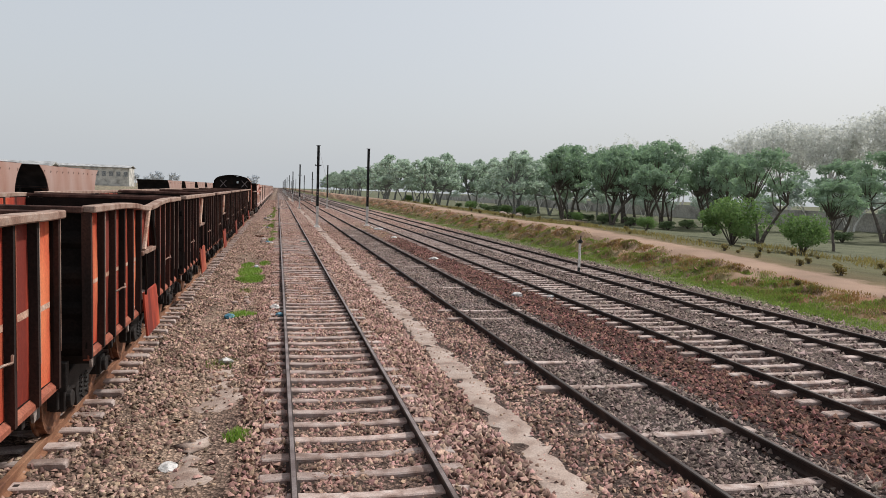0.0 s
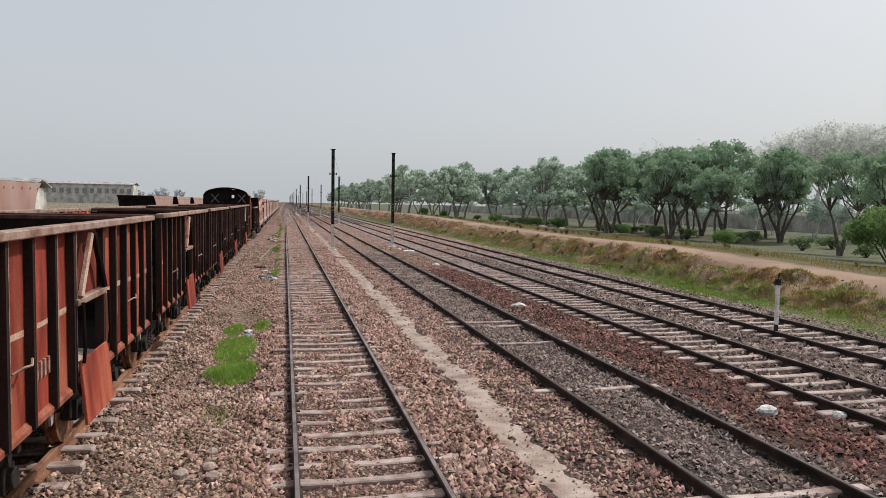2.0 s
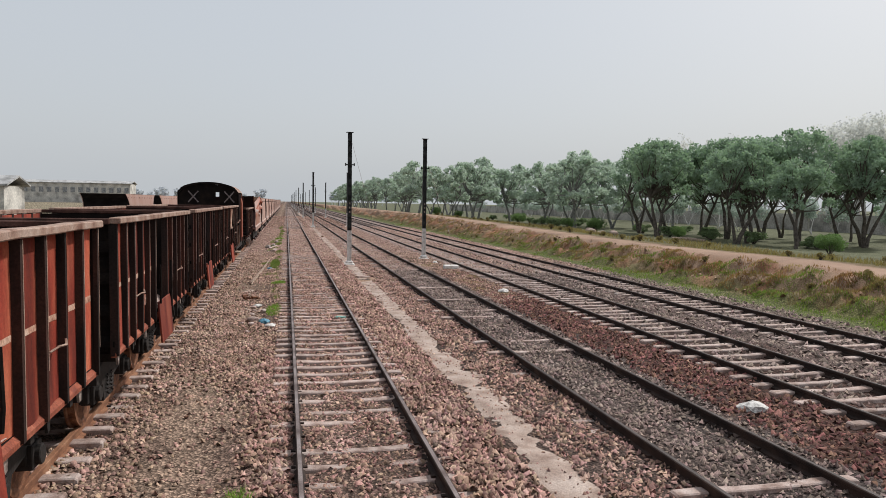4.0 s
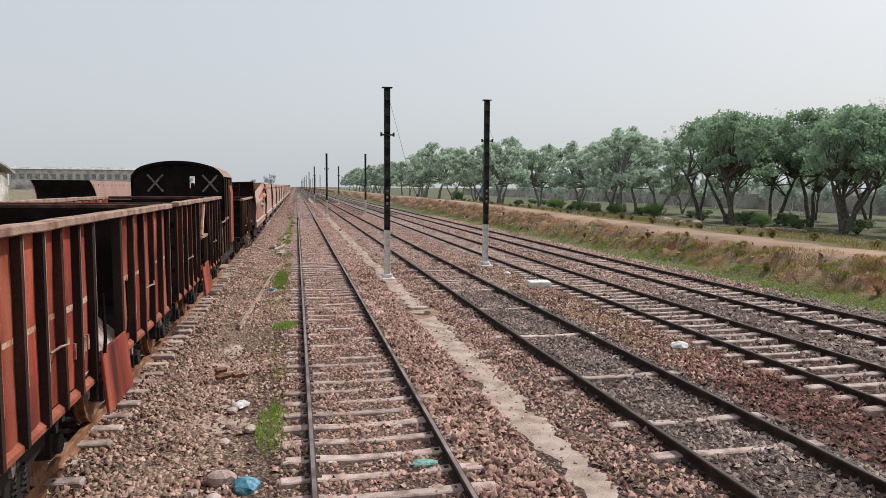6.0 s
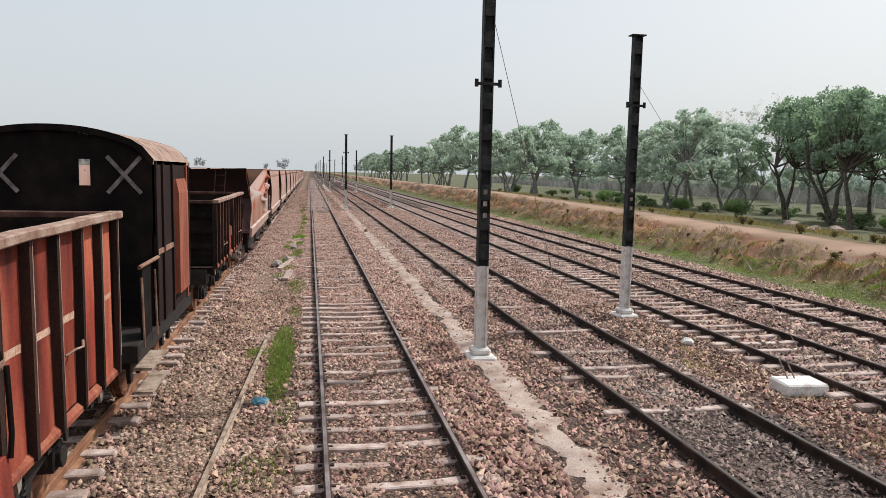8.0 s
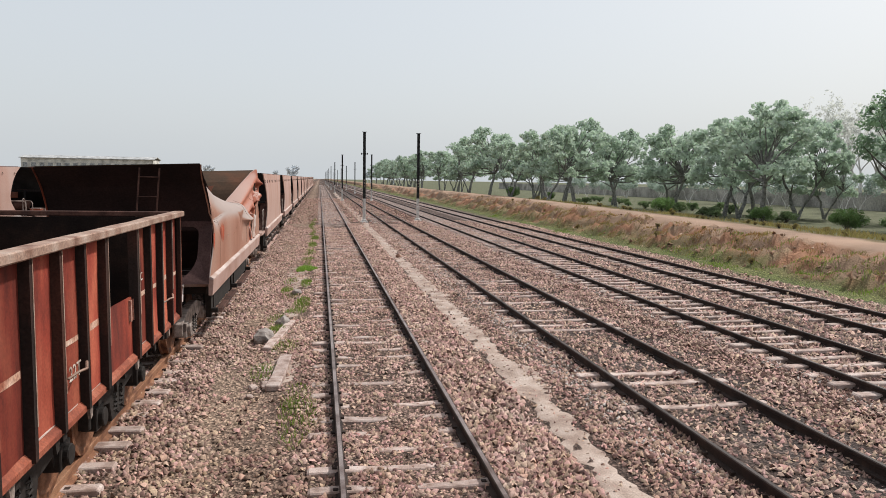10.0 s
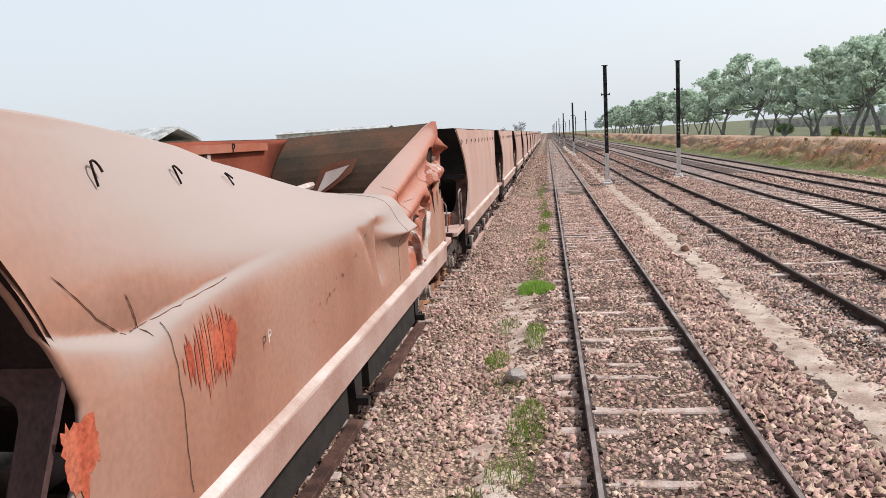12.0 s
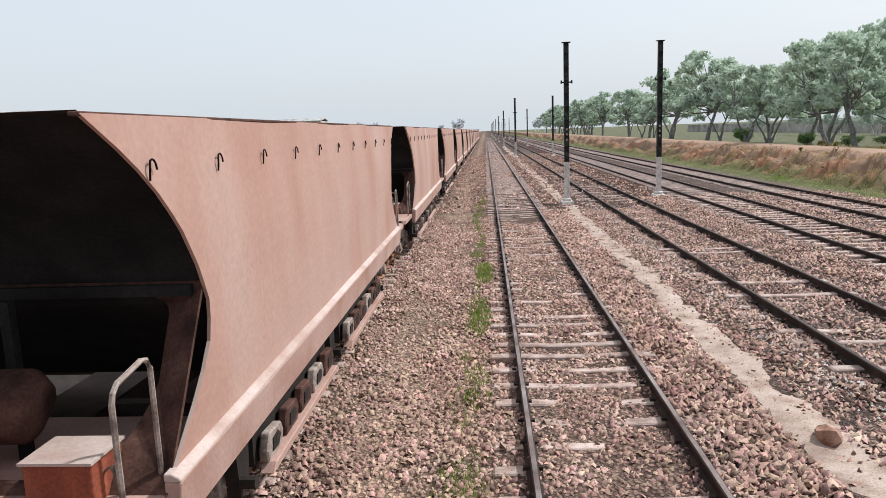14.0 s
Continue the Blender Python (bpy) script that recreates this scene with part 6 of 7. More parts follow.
def acacia(name, seed, height, width, count, size, leaf_mat, bark, label, stems=2, hang=1.0):
    """Umbrella-crowned acacia: leaning forked stems, limbs that fan out, and flat pads of small leaves with gaps between them."""
    r = random.Random(seed)
    q = np.random.default_rng(seed)
    t = thing(name, label, "tree", "trees beyond the bank")
    bm = bmesh.new()
    forks = []
    turn = r.uniform(0, 6.28)
    for k in range(stems):
        a = turn + 2 * math.pi * k / stems + r.uniform(-0.5, 0.5)
        lean = r.uniform(0.10, 0.24) * height * (0.55 if stems == 1 else 1)
        pts = [Vector((0.1 * k, 0.05 * k, -0.3))]
        for i in range(1, 6):
            f = i / 5
            pts.append(Vector((math.cos(a) * lean * f ** 1.2 + r.uniform(-0.12, 0.12), math.sin(a) * lean * f ** 1.2 + r.uniform(-0.12, 0.12), height * 0.42 * f)))
        thick = height * r.uniform(0.017, 0.023) / stems ** 0.25
        tube(bm, pts, thick, 7, [thick * (1.25 - 0.75 * i / 5) for i in range(6)])
        forks += [(pts[-1], thick * 0.5), (pts[-2], thick * 0.55), (pts[-3], thick * 0.5)]
    pads = []
    for k in range(30):
        rad = width / 2 * math.sqrt((k + 0.5) / 30) * r.uniform(0.75, 1.05)
        a = 2.4 * k + r.uniform(-0.5, 0.5)
        f = rad / (width / 2)
        z = height * (0.93 - 0.22 * f * f - hang * r.choice((0.0, 0.03, 0.10, 0.20, 0.30)) + r.uniform(-0.02, 0.03))
        pads.append((Vector((math.cos(a) * rad, math.sin(a) * rad, z)), height * r.uniform(0.06, 0.13), height * r.uniform(0.045, 0.085)))
    for p, _, _ in pads:
        b, thick = min(forks, key=lambda e: (e[0] - p).length + r.uniform(0, 1.2))
        mid = b.lerp(p, 0.5) + Vector((r.uniform(-0.4, 0.4), r.uniform(-0.4, 0.4), r.uniform(-0.05, 0.06) * height))
        tube(bm, [b, b.lerp(mid, 0.5), mid, p], thick, 5, [thick, thick * 0.8, thick * 0.6, thick * 0.2])
    part("trunk", bm, bark, t)
    twigs, reach = [], []
    for p, wide, tall in pads:
        n = 15
        d = q.normal(size=(n, 3))
        d /= np.linalg.norm(d, axis=1)[:, None]
        d *= q.uniform(0.3, 1.0, (n, 1)) ** 0.5
        d[:, 2] = np.abs(d[:, 2]) * 1.1 - 0.25
        twigs.append(np.array(p) + d * (wide, wide, tall * 1.5))
        reach.append(np.full(n, height * 0.04) * q.uniform(0.6, 1.3, n))
    vs, ts = leaves(np.concatenate(twigs), np.concatenate(reach), count, size, seed)
    soup("crown", vs, ts, leaf_mat, "", "", "", parent=t)
    return t


def tree(name, seed, height, spread, leaf_count, leaf_size, leaf_mat, bark, label, lean=0.2, stems=2, bare_top=False, puff=(0.06, 0.15)):
    r = random.Random(seed)
    t = thing(name, label, "tree", "trees beyond the bank")
    bm = bmesh.new()
    tips = []

    def limb(p, d, length, rad, level):
        pts, taper = [p], [rad]
        n = 4
        for i in range(n):
            d = (d + Vector((r.uniform(-0.28, 0.28), r.uniform(-0.28, 0.28), r.uniform(-0.05, 0.16)))).normalized()
            p = p + d * length / n
            pts.append(p)
            taper.append(rad * (1 - 0.55 * (i + 1) / n))
        tube(bm, pts, rad, 6 if level < 2 else 3, taper)
        if level >= (4 if bare_top else 3):
            tips.append(p)
            return
        for k in range(r.choice((2, 3, 3)) if level else stems + 1):
            a = r.uniform(0, 2 * math.pi)
            out = Vector((math.cos(a), math.sin(a), 0)) * r.uniform(0.5, 1.0) * spread
            limb(pts[-1 - (k % 2) * (level > 0)], (d * 0.9 + out + Vector((0, 0, 0.25))).normalized(), length * r.uniform(0.55, 0.8), taper[-1] * 0.85, level + 1)
        if level == 2:
            tips.append(p)
            tips.append(p + Vector((r.uniform(-0.6, 0.6), r.uniform(-0.6, 0.6), -0.11 * height)))
            tips.append(pts[1] + Vector((r.uniform(-0.4, 0.4), r.uniform(-0.4, 0.4), -0.03 * height)))
    for k in range(stems):
        a = r.uniform(0, 6.28)
        limb(Vector((0.12 * math.cos(a), 0.12 * math.sin(a), -0.15)), Vector((lean * math.cos(a), lean * math.sin(a), 1)).normalized(), height * 0.40, height * 0.021, 0)
    top = max(v.co.z for v in bm.verts)
    f = height * 0.93 / top
    for v in bm.verts:
        v.co *= f
    tips = [tuple(p * f) for p in tips]
    part("trunk", bm, bark, t)
    if leaf_count:
        tips = [p for p in tips if r.random() < 0.85]
        vs, ts = leaves(tips, [height * r.uniform(*puff) for _ in tips], leaf_count, leaf_size, seed)
        soup("crown", vs, ts, leaf_mat, "", "", "", parent=t)
    return t


def shrub(name, seed, h, count, size, mat, label):
    r = random.Random(seed)
    t = thing(name, label, "bush", "bushes along the bank")
    bm = bmesh.new()
    tips = []
    for k in range(14):
        a, o = r.uniform(0, 6.28), r.uniform(0.1, 0.55) * h
        p = Vector((math.cos(a) * o, math.sin(a) * o, h * r.uniform(0.35, 0.85)))
        tube(bm, [(0, 0, -0.1), p * 0.5 + Vector((0, 0, 0.1 * h)), p], 0.03, 4, [0.04, 0.025, 0.01])
        tips.append(tuple(p))
    part("stem", bm, BARK, t)["kind"] = "stuff"
    vs, ts = leaves(tips, [h * r.uniform(0.2, 0.34) for _ in tips], count, size, seed)
    soup("crown", vs, ts, mat, "", "", "", parent=t)
    return t


def put(ob, places, wide=1.0):
    """The first place for the thing itself, the others for its copies."""
    for k, (x, y, s, turn) in enumerate(places):
        m = Matrix.Translation((x, y, float(ground_z(x, y)) - 0.05)) @ Matrix.Rotation(radians(turn), 4, "Z")
        o = ob if k == 0 else copy_thing(ob, m)
        o.matrix_world = m @ Matrix.Diagonal((s * wide, s * wide, s, 1))


KINDS = [acacia("acacia_tree", 11, 10.6, 6.9, 8200, 0.105, LEAF, BARK, "haze-tinted green acacia with dark leaning forked trunks", 2),
         acacia("acacia_tree", 23, 10.0, 7.4, 8600, 0.105, LEAF, BARK, "haze-tinted green acacia with a wide flat uneven crown", 1),
         acacia("acacia_tree", 37, 11.2, 6.4, 8200, 0.105, LEAF, BARK, "haze-tinted green acacia with two thin dark trunks", 2),
         acacia("acacia_tree", 41, 9.2, 6.2, 7600, 0.105, LEAF, BARK, "haze-tinted green acacia with a ragged low crown and one leaning trunk", 1)]
KINDS_FAR = [acacia("acacia_tree", 61, 10.6, 8.6, 7800, 0.155, LEAF_PALE, BARK_HAZY, "haze-paled green acacia far along the line", 1, 1.35), acacia("acacia_tree", 67, 9.8, 8.2, 7800, 0.155, LEAF_PALE, BARK_HAZY, "haze-paled wide-crowned acacia far along the line", 2, 1.35)]
spots, far_spots = [[], [], [], []], [[], []]
r = random.Random(5)
# the trees that stand out one by one, then the rows behind them
ROW = [(39.4, 52.0, 0.67), (42.8, 47.6, 0.50), (44.0, 62.0, 0.66), (46.3, 82.4, 0.78), (44.0, 88.0, 0.86), (49.0, 93.2, 1.0), (52.3, 89.3, 0.95), (52.0, 96.6, 1.0), (60.0, 89.0, 0.9), (64.4, 97.4, 0.95), (46.0, 107.0, 0.95),
       (41.8, 99.7, 1.02), (54.0, 104.0, 1.05), (54.0, 109.0, 1.08), (58.0, 103.0, 1.0), (58.0, 116.0, 1.0), (49.0, 117.0, 1.05), (50.5, 112.4, 1.0), (44.0, 128.5, 0.98), (55.0, 138.0, 1.05), (51.0, 146.6, 1.0), (47.0, 137.3, 0.95), (57.0, 149.0, 1.0),
       (29.0, 152.0, 0.86), (37.0, 163.0, 1.0), (30.5, 175.0, 0.84), (40.0, 176.0, 1.0), (39.0, 190.0, 0.92), (31.0, 192.0, 1.02), (32.0, 214.0, 0.95), (34.0, 224.0, 1.05), (31.0, 246.0, 0.95), (50.0, 158.0, 1.0), (54.0, 166.0, 1.05), (48.0, 173.0, 1.0), (52.0, 184.0, 1.05), (47.0, 196.0, 1.0), (45.0, 206.0, 1.0), (50.0, 218.0, 1.1), (46.0, 232.0, 1.05)]
y = 66.0
while y < 150:
    ROW.append((r.uniform(58, 72), y + r.uniform(-1, 1), r.uniform(0.7, 0.9)))
    y += 10.5
y = 258.0
while y < 460:
    ROW.append((33 + r.uniform(-2.5, 9), y + r.uniform(-2, 2), r.uniform(0.85, 1.05)))
    y += 8.0
for k, (x, y, size) in enumerate(ROW):
    place = (x, y, size, r.uniform(0, 360))
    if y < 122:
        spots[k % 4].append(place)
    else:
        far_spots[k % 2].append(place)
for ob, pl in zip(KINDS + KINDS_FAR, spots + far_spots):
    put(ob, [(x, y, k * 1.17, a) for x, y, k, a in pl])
BACK = tree("hazy_acacia", 83, 7.0, 0.9, 2000, 0.15, LEAF_BACK, BARK_PALE, "haze-paled tree in the field behind the acacias", 0.3, 2)
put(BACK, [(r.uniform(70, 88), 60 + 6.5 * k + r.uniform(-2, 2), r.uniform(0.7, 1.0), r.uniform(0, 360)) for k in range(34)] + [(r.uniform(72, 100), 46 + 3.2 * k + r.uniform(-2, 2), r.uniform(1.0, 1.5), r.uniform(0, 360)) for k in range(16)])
FAR = [tree("tall_far_tree", 51, 21, 0.55, 3600, 0.2, LEAF_FAR, BARK_PALE, "tall haze-paled tree far behind the acacias", 0.12, 2, False, (0.045, 0.095)),
       tree("bare_far_tree", 57, 19, 0.6, 2400, 0.13, LEAF_FAR, BARK_PALE, "tall haze-paled nearly bare tree far behind the acacias", 0.12, 2, True, (0.015, 0.035))]
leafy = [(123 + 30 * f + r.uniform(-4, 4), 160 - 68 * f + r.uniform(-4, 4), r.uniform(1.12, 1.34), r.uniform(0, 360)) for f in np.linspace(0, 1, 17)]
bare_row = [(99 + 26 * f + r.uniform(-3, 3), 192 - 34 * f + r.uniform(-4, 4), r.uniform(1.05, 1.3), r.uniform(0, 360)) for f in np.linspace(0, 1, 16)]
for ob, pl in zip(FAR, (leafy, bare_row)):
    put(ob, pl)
HAZY = tree("pale_far_tree", 71, 20, 0.6, 1100, 0.7, LEAF_HAZE, LEAF_HAZE, "far tree coloured very pale to stand for haze", 0.12, 2)
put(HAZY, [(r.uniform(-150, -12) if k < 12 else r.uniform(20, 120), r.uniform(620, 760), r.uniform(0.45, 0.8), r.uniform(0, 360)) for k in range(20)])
SCRUBS = shrub("dry_scrub", 9, 0.6, 260, 0.05, SCRUB, "low olive-brown scrub clinging to the bank")
put(SCRUBS, [(r.uniform(17.6, 20.0), r.uniform(14, 150), r.uniform(0.3, 0.6), r.uniform(0, 360)) for k in range(45)] + [(r.uniform(22.9, 30), r.uniform(20, 150), r.uniform(0.4, 1.0), r.uniform(0, 360)) for k in range(70)])
BUSH = shrub("green_bush", 3, 2.6, 5200, 0.065, LEAF_BRIGHT, "bright green leafy bush beside the dirt path")
put(BUSH, [(31.9, 38.3, 0.95, 0), (31.0, 44.1, 1.25, 40), (39, 70, 0.6, 90), (43, 97, 0.55, 10), (40, 112, 0.7, 60), (41, 124, 0.6, 77), (38, 138, 0.7, 150), (36, 172, 0.6, 200), (34, 186, 0.8, 30)])

THICKET = shrub("low_thicket", 17, 1.5, 1300, 0.075, LEAF_DULL, "dull green low thicket under the acacias")
put(THICKET, [(r.uniform(43, 62), 62 + 3.1 * k + r.uniform(-2, 2), r.uniform(0.5, 0.95), r.uniform(0, 360)) for k in range(48)], 1.35)

# ---------------------------------------------------------------- grass


def blades(name, spots_, mat, label, lo, hi, wide, parent=None):
    out = []
    for x, y, rx, ry, n in spots_:
        a = rng.uniform(0, 2 * np.pi, n)
        q = np.sqrt(rng.uniform(0, 1, n))
        px, py = x + rx * q * np.cos(a), y + ry * q * np.sin(a)
        pz = ground_z(px, py)
        h = rng.uniform(lo, hi, n) * (1.1 - 0.5 * q)
        t = rng.uniform(0, 2 * np.pi, n)
        lx, ly = rng.normal(0, 0.35, n) * h, rng.normal(0, 0.35, n) * h
        b = np.stack((px, py, pz - 0.02), 1)
        d = np.stack((np.cos(t), np.sin(t), np.zeros(n)), 1) * wide
        m = b + np.stack((lx * 0.35, ly * 0.35, h * 0.6), 1)
        tip = b + np.stack((lx, ly, h), 1)
        out.append(np.stack((b - d, b + d, m + d * 0.6, b - d, m + d * 0.6, m - d * 0.6, m - d * 0.6, m + d * 0.6, tip), 1).reshape(-1, 3))
    v = np.concatenate(out)
    return soup(name, v, np.arange(len(v)).reshape(-1, 3), mat, label, "grass")


for x, y, rx, ry, n in ((-1.3, 31.0, 0.5, 1.6, 2600), (-1.12, 20.9, 0.4, 0.5, 500), (-0.74, 11.1, 0.2, 0.22, 220), (-1.22, 28.6, 0.55, 1.0, 2400), (-1.5, 33.6, 0.3, 0.8, 700), (-0.75, 33.9, 0.25, 0.9, 700), (-0.5, 56.7, 0.3, 0.45, 600),
                       (-0.78, 66.0, 0.26, 3.0, 2600), (-1.3, 66.5, 0.25, 0.4, 250), (-0.55, 49.0, 0.25, 1.2, 350), (-0.75, 92.3, 0.42, 0.75, 1500), (-0.5, 106.5, 0.22, 1.2, 700), (-0.6, 102.4, 0.25, 1.3, 450), (-1.2, 81.2, 0.25, 0.5, 300),
                       (-0.75, 84.6, 0.25, 0.8, 350), (-1.3, 87.2, 0.2, 0.5, 200), (-0.7, 88.5, 0.2, 0.8, 240), (-0.6, 75.0, 0.3, 1.5, 300)):
    blades("grass_tuft", [(x, y, rx, ry, int(n * 1.5))], GRASS if y < 62 or rx > 0.4 else VERGE, "tuft of fresh green grass growing in the ballast", 0.06, 0.22, 0.008)
band = [(17.25 + 0.4 * math.sin(y * 0.6), y, 0.75, 1.2, int((520 if y < 46 else 200) * max(0.2, 0.6 + 0.7 * math.sin(y * 0.35)))) for y in np.concatenate((np.arange(14, 72, 1.5), np.arange(72, 135, 5.0)))]
blades("verge_grass", band, VERGE, "green grass along the foot of the bank", 0.05, 0.2, 0.018)
tuft_dice = random.Random(77)


def tussocks(n, x0, x1, count, reach=138):
    """Random clumps along the bank, thinner with distance."""
    out = []
    for k in range(n):
        y = 12 + reach * tuft_dice.random() ** 1.5
        size = tuft_dice.uniform(0.18, 0.62)
        out.append((tuft_dice.uniform(x0, x1), y, size, size * tuft_dice.uniform(0.9, 2.0), int(count * size * (1.0 if y < 75 else 0.5))))
    return out


blades("dry_bank_grass", tussocks(230, 17.9, 20.0, 330), DRYGRASS, "straw-coloured dry grass tussocks on the bank", 0.05, 0.2, 0.014)
blades("russet_bank_grass", tussocks(230, 18.0, 19.9, 360), RUSSET, "russet-brown dead grass tussocks on the bank", 0.05, 0.2, 0.014)
blades("olive_bank_grass", tussocks(260, 17.5, 19.6, 360), SCRUB, "olive-brown rough grass on the bank", 0.05, 0.22, 0.016)
blades("green_bank_grass", tussocks(300, 17.3, 19.5, 360, 84), VERGE, "green grass tufts climbing the bank", 0.05, 0.2, 0.014)
mead = [(24.5 + 10 * r.random(), y, 2.2, 2.5, 150) for y in np.arange(20, 150, 2.4)]
blades("meadow_grass", mead, SCRUB, "rough olive-brown grass beyond the path", 0.2, 0.5, 0.03)

for x, y, rx, ry, n in ((-1.25, 77.5, 0.3, 0.6, 160), (-1.0, 79.4, 0.35, 0.5, 200), (-1.35, 82.6, 0.25, 0.5, 160), (-0.9, 83.4, 0.3, 0.5, 200), (-1.1, 86.0, 0.3, 0.4, 160), (-1.25, 89.3, 0.25, 0.5, 140), (-0.8, 95.5, 0.3, 0.8, 240), (-0.65, 98.6, 0.25, 0.9, 240), (-1.0, 60.4, 0.3, 0.6, 120), (-0.55, 70.6, 0.2, 0.8, 160), (-1.2, 25.6, 0.3, 0.8, 160), (-1.3, 15.5, 0.35, 0.6, 160)) + tuple((-0.62 - 0.25 * r.random(), 94 + 1.9 * k, 0.22, 0.8, 150) for k in range(18)) + tuple((-0.5 - 0.2 * r.random(), 50 + 2.1 * k, 0.15, 0.7, 90) for k in range(8)):
    blades("weed_tuft", [(x, y, rx, ry, n)], VERGE, "sparse yellowish weeds growing among stones", 0.05, 0.2, 0.008)

for k in range(9):
    blades("weed_tuft", [(r.uniform(7.3, 8.9), 52 + 1.7 * k + r.uniform(-0.6, 0.6), 0.35, 0.6, 130)], DRYGRASS, "straw-coloured weeds between two tracks", 0.05, 0.18, 0.009)

# ---------------------------------------------------------------- loose things in the ballast


def lump(name, x, y, size, mat, label, seed, category="stone", flat=0.6):
    bm = bmesh.new()
    bmesh.ops.create_icosphere(bm, subdivisions=2, radius=1)
    for v in bm.verts:
        n = 1 + 0.35 * noise.noise(v.co * 1.3 + Vector((seed, 0, 0))) + 0.15 * noise.noise(v.co * 3.1 + Vector((0, seed, 0)))
        v.co = Vector((v.co.x * size[0] * n, v.co.y * size[1] * n, v.co.z * size[2] * n))
    bmesh.ops.translate(bm, verts=bm.verts, vec=(x, y, float(ground_z(x, y)) + size[2] * 0.55))
    return solo(name, bm, mat, label, category)


for k, (x, y, s, mt, lb) in enumerate(((-0.25, 21.5, (0.17, 0.13, 0.1), WHITEWASH, "pale grey stone beside the rail"), (8.0, 24.0, (0.2, 0.14, 0.1), LITTER, "pale rock in dark red ballast"), (7.8, 36.6, (0.25, 0.2, 0.1), LITTER, "pale rock in dark red ballast"),
                                       (8.3, 52.6, (0.22, 0.18, 0.12), LITTER, "pale rock in dark red ballast"), (9.1, 23.6, (0.16, 0.12, 0.08), LITTER, "pale rock beside a rail"), (-1.5, 80.2, (0.24, 0.3, 0.18), GREYSTONE, "broken concrete lump among weeds"),
                                       (-1.15, 81.8, (0.2, 0.25, 0.16), GREYSTONE, "broken concrete lump among weeds"), (-0.95, 86.2, (0.15, 0.16, 0.11), GREYSTONE, "grey broken stone among weeds"), (-1.2, 15.6, (0.16, 0.12, 0.08), LITTER, "pale stone lying in the ballast"),
                                       (3.4, 96.9, (0.14, 0.2, 0.1), CREAM, "pale reddish broken brick on the sandy strip"), (8.4, 66.2, (0.14, 0.12, 0.1), WHITEWASH, "white stone between the tracks"), (-1.1, 47.1, (0.2, 0.16, 0.1), CONCRETE, "pale broken concrete slab in the ballast"))):
    lump("stone", x, y, s, mt, lb, k * 3.7)
for k, (x, y, s) in enumerate(((-0.12, 20.4, 0.13), (-1.45, 20.7, 0.16), (-1.1, 32.6, 0.11), (-1.2, 29.2, 0.10), (-0.8, 46.9, 0.16), (-1.0, 63.2, 0.14))):
    lump("plastic_bag", x, y, (s, s * 1.2, s * 0.5), PLASTIC, "crumpled blue plastic bag lying in the ballast", 50 + k * 2.3, "litter")
lump("cloth_scrap", 1.4, 47.05, (0.17, 0.12, 0.035), TEAL, "faded teal cloth scrap lying between the rails", 44.0, "litter")
for k, (x, y, s) in enumerate(((-1.55, 10.2, 0.12), (-1.1, 33.2, 0.12), (-1.0, 31.2, 0.10), (-0.6, 46.0, 0.15), (0.25, 47.5, 0.1), (-1.1, 50.2, 0.14))):
    lump("litter", x, y, (s, s * 1.3, s * 0.35), LITTER, "crumpled pale plastic scrap lying on stones", 80 + k * 1.9, "litter")


def loose_rail(a, b):
    bm = bmesh.new()
    d = (Vector(b) - Vector(a)).normalized()
    nrm = Vector((d.y, -d.x, 0))
    prof = ((-0.045, 0), (0.045, 0), (0.01, 0.02), (0.01, 0.07), (0.028, 0.078), (0.028, 0.1), (-0.028, 0.1), (-0.028, 0.078), (-0.01, 0.07), (-0.01, 0.02))
    rows = [[tuple(Vector(p) + nrm * u + Vector((0, 0, v))) for u, v in prof] for p in (a, b)]
    vs = loft(bm, rows, closed=True)
    bm.faces.new(vs[0][::-1]), bm.faces.new(vs[1])
    solo("loose_rail", bm, TIMBER, "loose dusty length of rail lying in the ballast", "rail")


loose_rail((-1.63, 56.8, -0.06), (-1.12, 68.0, -0.04))


def plank(x0, y0, x1, y1, w, seed):
    bm = bmesh.new()
    d = Vector((x1 - x0, y1 - y0, 0))
    n = d.normalized().cross(Vector((0, 0, 1)))
    rows = []
    for k in range(6):
        p = Vector((x0, y0, 0)) + d * k / 5
        ww = w * (1 + 0.12 * noise.noise((k * 1.7, seed, 0)))
        z = float(ground_z(p.x, p.y)) + 0.02
        rows.append([(p.x - n.x * ww, p.y - n.y * ww, z - 0.04), (p.x - n.x * ww, p.y - n.y * ww, z + 0.07), (p.x + n.x * ww, p.y + n.y * ww, z + 0.07), (p.x + n.x * ww, p.y + n.y * ww, z - 0.04)])
    vs = loft(bm, rows, closed=True)
    bm.faces.new(vs[0]), bm.faces.new(vs[-1])
    solo("broken_sleeper", bm, CONCRETE, "broken pale concrete sleeper piece among weeds", "sleeper", "broken sleeper pieces", bevel=0.015)


plank(-1.05, 76.2, -0.92, 78.5, 0.12, 1)
plank(-1.35, 79.2, -0.95, 82.0, 0.10, 2)

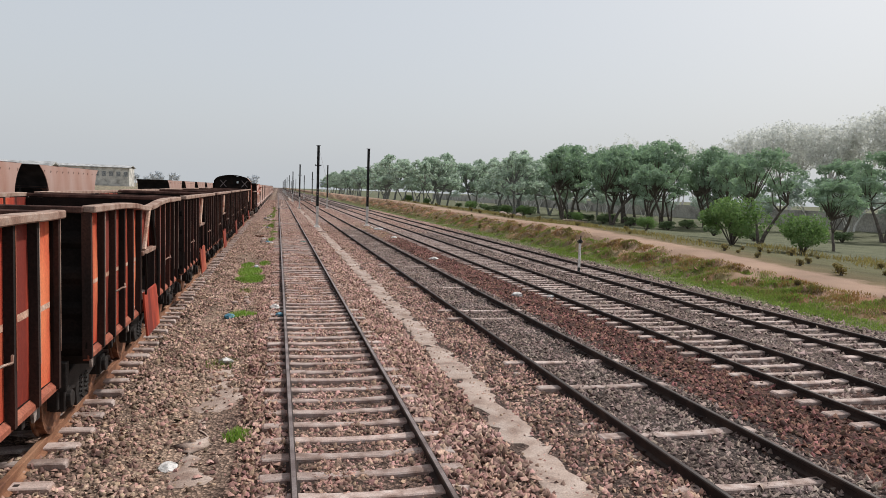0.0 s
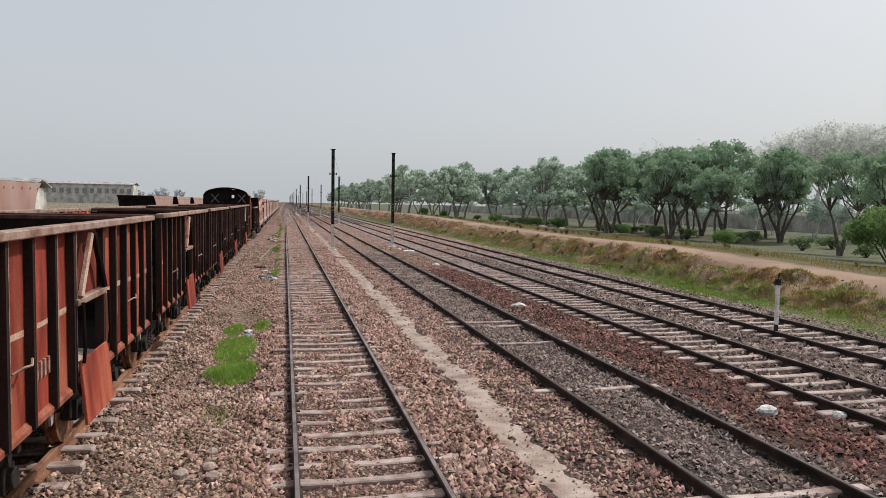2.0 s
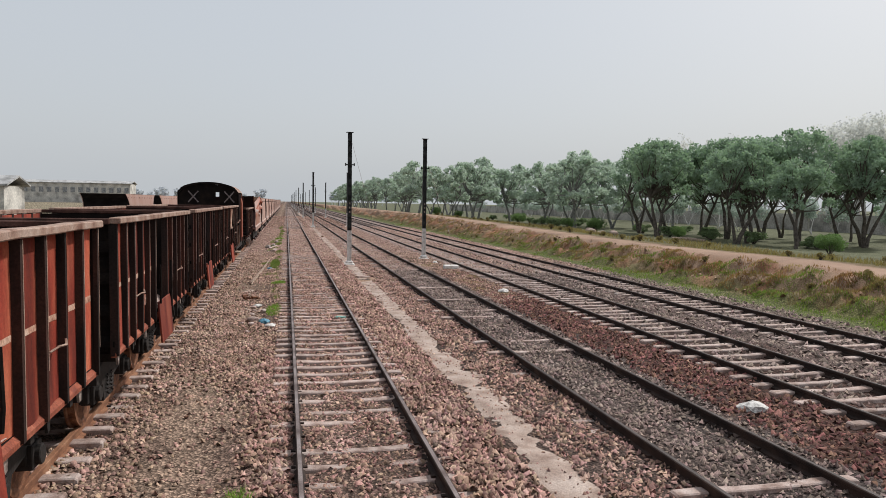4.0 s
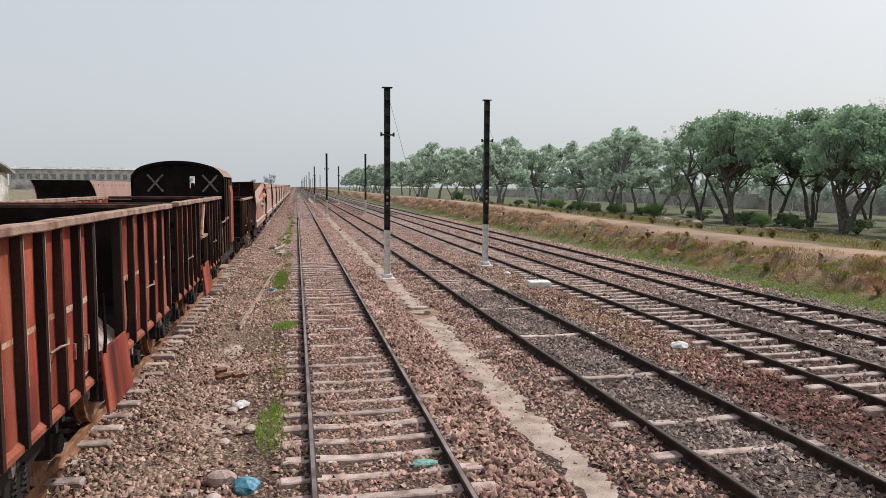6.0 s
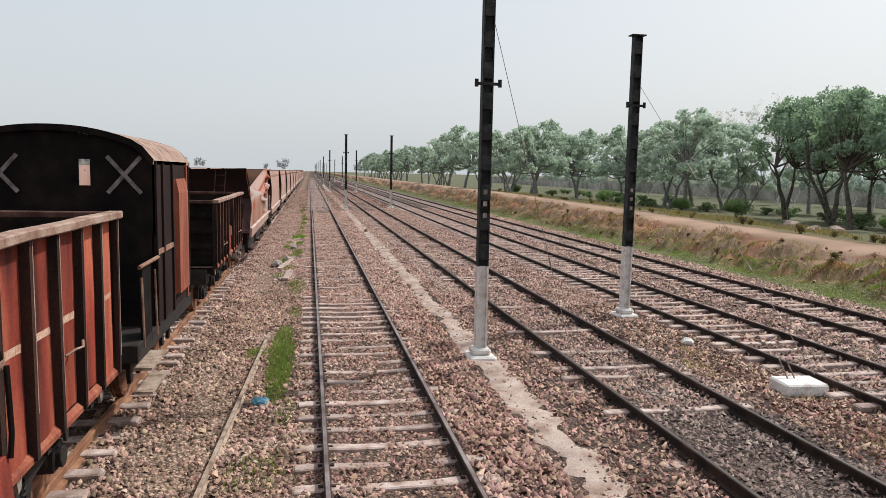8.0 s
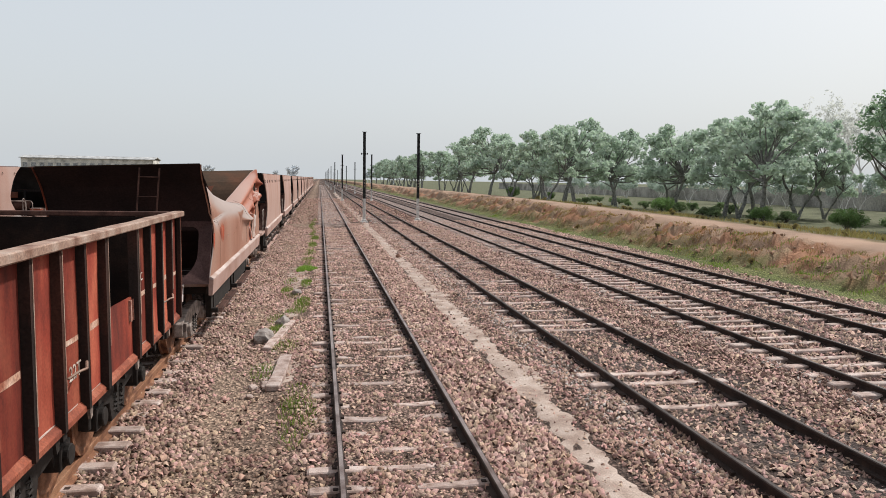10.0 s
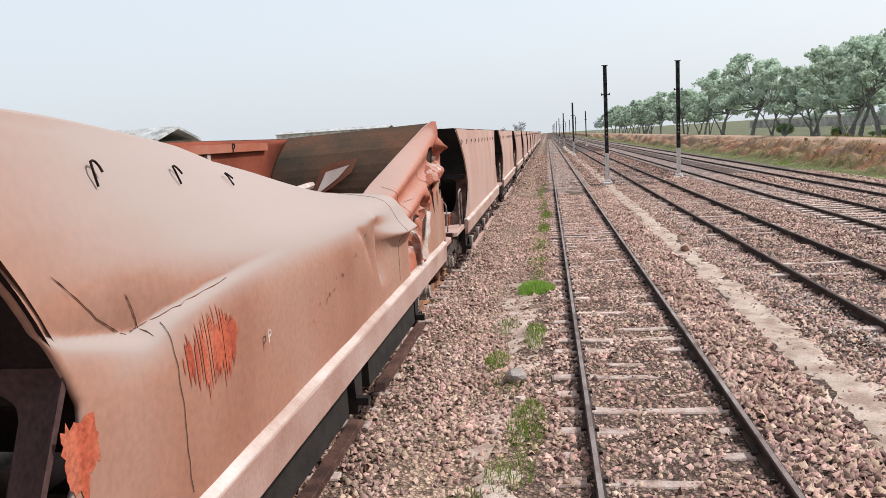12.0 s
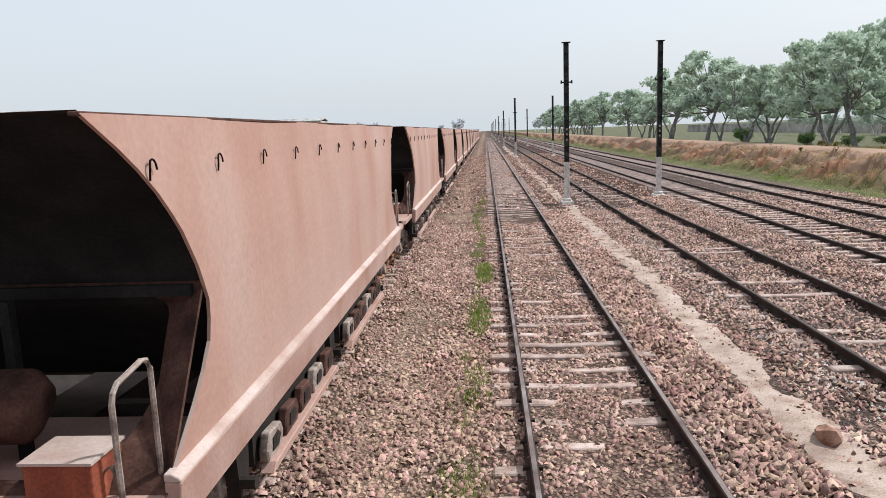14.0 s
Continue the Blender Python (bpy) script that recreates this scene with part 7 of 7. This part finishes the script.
for k, (x, y, s) in enumerate(((28.9, 89.7, 0.5), (29.8, 88.9, 0.36), (30.6, 88.0, 0.42), (29.2, 88.5, 0.26))):
    lump("pale_boulder", x, y, (s, s * 1.3, s * 0.7), SAND, "pale boulder lying beside the dirt path", 300 + k * 1.7, "boulder")
bm = bmesh.new()
tube(bm, [(37.0, 88.4, float(ground_z(37.0, 88.4)) + 0.12), (38.6, 87.9, float(ground_z(38.6, 87.9)) + 0.16), (40.2, 87.6, float(ground_z(40.2, 87.6)) + 0.12)], 0.16, 8, [0.13, 0.17, 0.12])
solo("fallen_log", bm, TIMBER, "pale fallen log lying under the acacias", "log")
r2 = random.Random(77)
for k in range(9):
    bm = bmesh.new()
    m = Matrix.Translation((-1.42 + r2.uniform(-0.22, 0.22), 52.0 + r2.uniform(-0.3, 0.3), -0.02 + 0.07 * (k % 3 == 0))) @ Matrix.Rotation(r2.uniform(0, 3.1), 4, "Z") @ Matrix.Rotation(r2.uniform(-0.35, 0.35), 4, "X")
    box(bm, -0.11, 0.11, -0.053, 0.053, -0.035, 0.035, m)
    solo("loose_brick", bm, WHEEL, "broken rusty red brick in a small pile", "brick", "brick pile", bevel=0.008)
for k in range(26):
    s = r2.uniform(0.05, 0.1)
    lump("pale_stone", -1.15 + r2.uniform(-0.35, 0.3), r2.choice((22.6, 24.0, 33.2, 46.5, 49.0, 62.0, 77.0, 80.6, 83.0, 85.0)) + r2.uniform(-1, 1), (s, s * 1.3, s * 0.6), CONCRETE, "small pale broken stone among weeds", 200 + k)
bm = bmesh.new()
rows = [[(3.33 + q * 0.34 * math.cos(a) * (1 + 0.2 * math.sin(3 * a)), 58.1 + q * 0.5 * math.sin(a), z) for a in np.linspace(0, 2 * math.pi, 16, endpoint=False)] for q, z in ((1.9, -0.07), (1.35, -0.012), (1.05, -0.008), (0.9, -0.035))]
vs = loft(bm, rows, closed=True)
bm.faces.new(vs[-1])
solo("hollow_rim", bm, EARTH, "ring of dug earth round a hollow in the sandy strip", "earth", smooth=True)
# Nothing is sunk here: a flat dark disc stands for the hollow's shade.
bm = bmesh.new()
vs = loft(bm, [[(3.33 + q * 0.30 * math.cos(a) * (1 + 0.2 * math.sin(3 * a)), 58.1 + q * 0.42 * math.sin(a), z) for a in np.linspace(0, 2 * math.pi, 16, endpoint=False)] for q, z in ((1.1, -0.05), (0.95, -0.022), (0.4, -0.026))], closed=True)
bm.faces.new(vs[-1])
solo("hollow_shade", bm, PITSHADE, "flat dark disc standing for the shaded depth of a hollow", "earth", smooth=True)
plank(3.05, 58.5, 3.62, 58.75, 0.13, 5)

# ---------------------------------------------------------------- far buildings, walls


def long_building(x0, x1, y, h, depth, bays, label):
    b = thing("far_building", label, "building", "far buildings", (x0, y, 0))
    L = x1 - x0
    bm = bmesh.new()
    box(bm, 0, L, 0, depth, 0, h)
    part("wall", bm, WALL, b)
    bm = bmesh.new()
    prism(bm, [(-0.8, h), (depth / 2, h + 1.5), (depth + 0.8, h), (depth + 0.8, h + 0.3), (depth / 2, h + 1.8), (-0.8, h + 0.3)], "x", -0.8, L + 0.8)
    part("roof", bm, ROOF, b)
    for k in range(bays):
        x = L * (k + 0.5) / bays
        bm = bmesh.new()
        box(bm, x - L / bays * 0.28, x + L / bays * 0.28, -0.15, 0.05, h * 0.55, h * 0.8)
        part("window", bm, WINDOWDARK, b)
    return b


long_building(-160, -92, 480, 12, 16, 16, "long pale far building with a grey roof and windows")
long_building(-54, -44, 150, 5.2, 9, 3, "pale plastered house with a low roof")
bm = bmesh.new()
box(bm, 92, 92.3, 20, 420, -1.0, 2.6)
solo("wall_boundary", bm, WALLGREY, "long grey plastered boundary wall behind the trees", "wall", kind="structure")
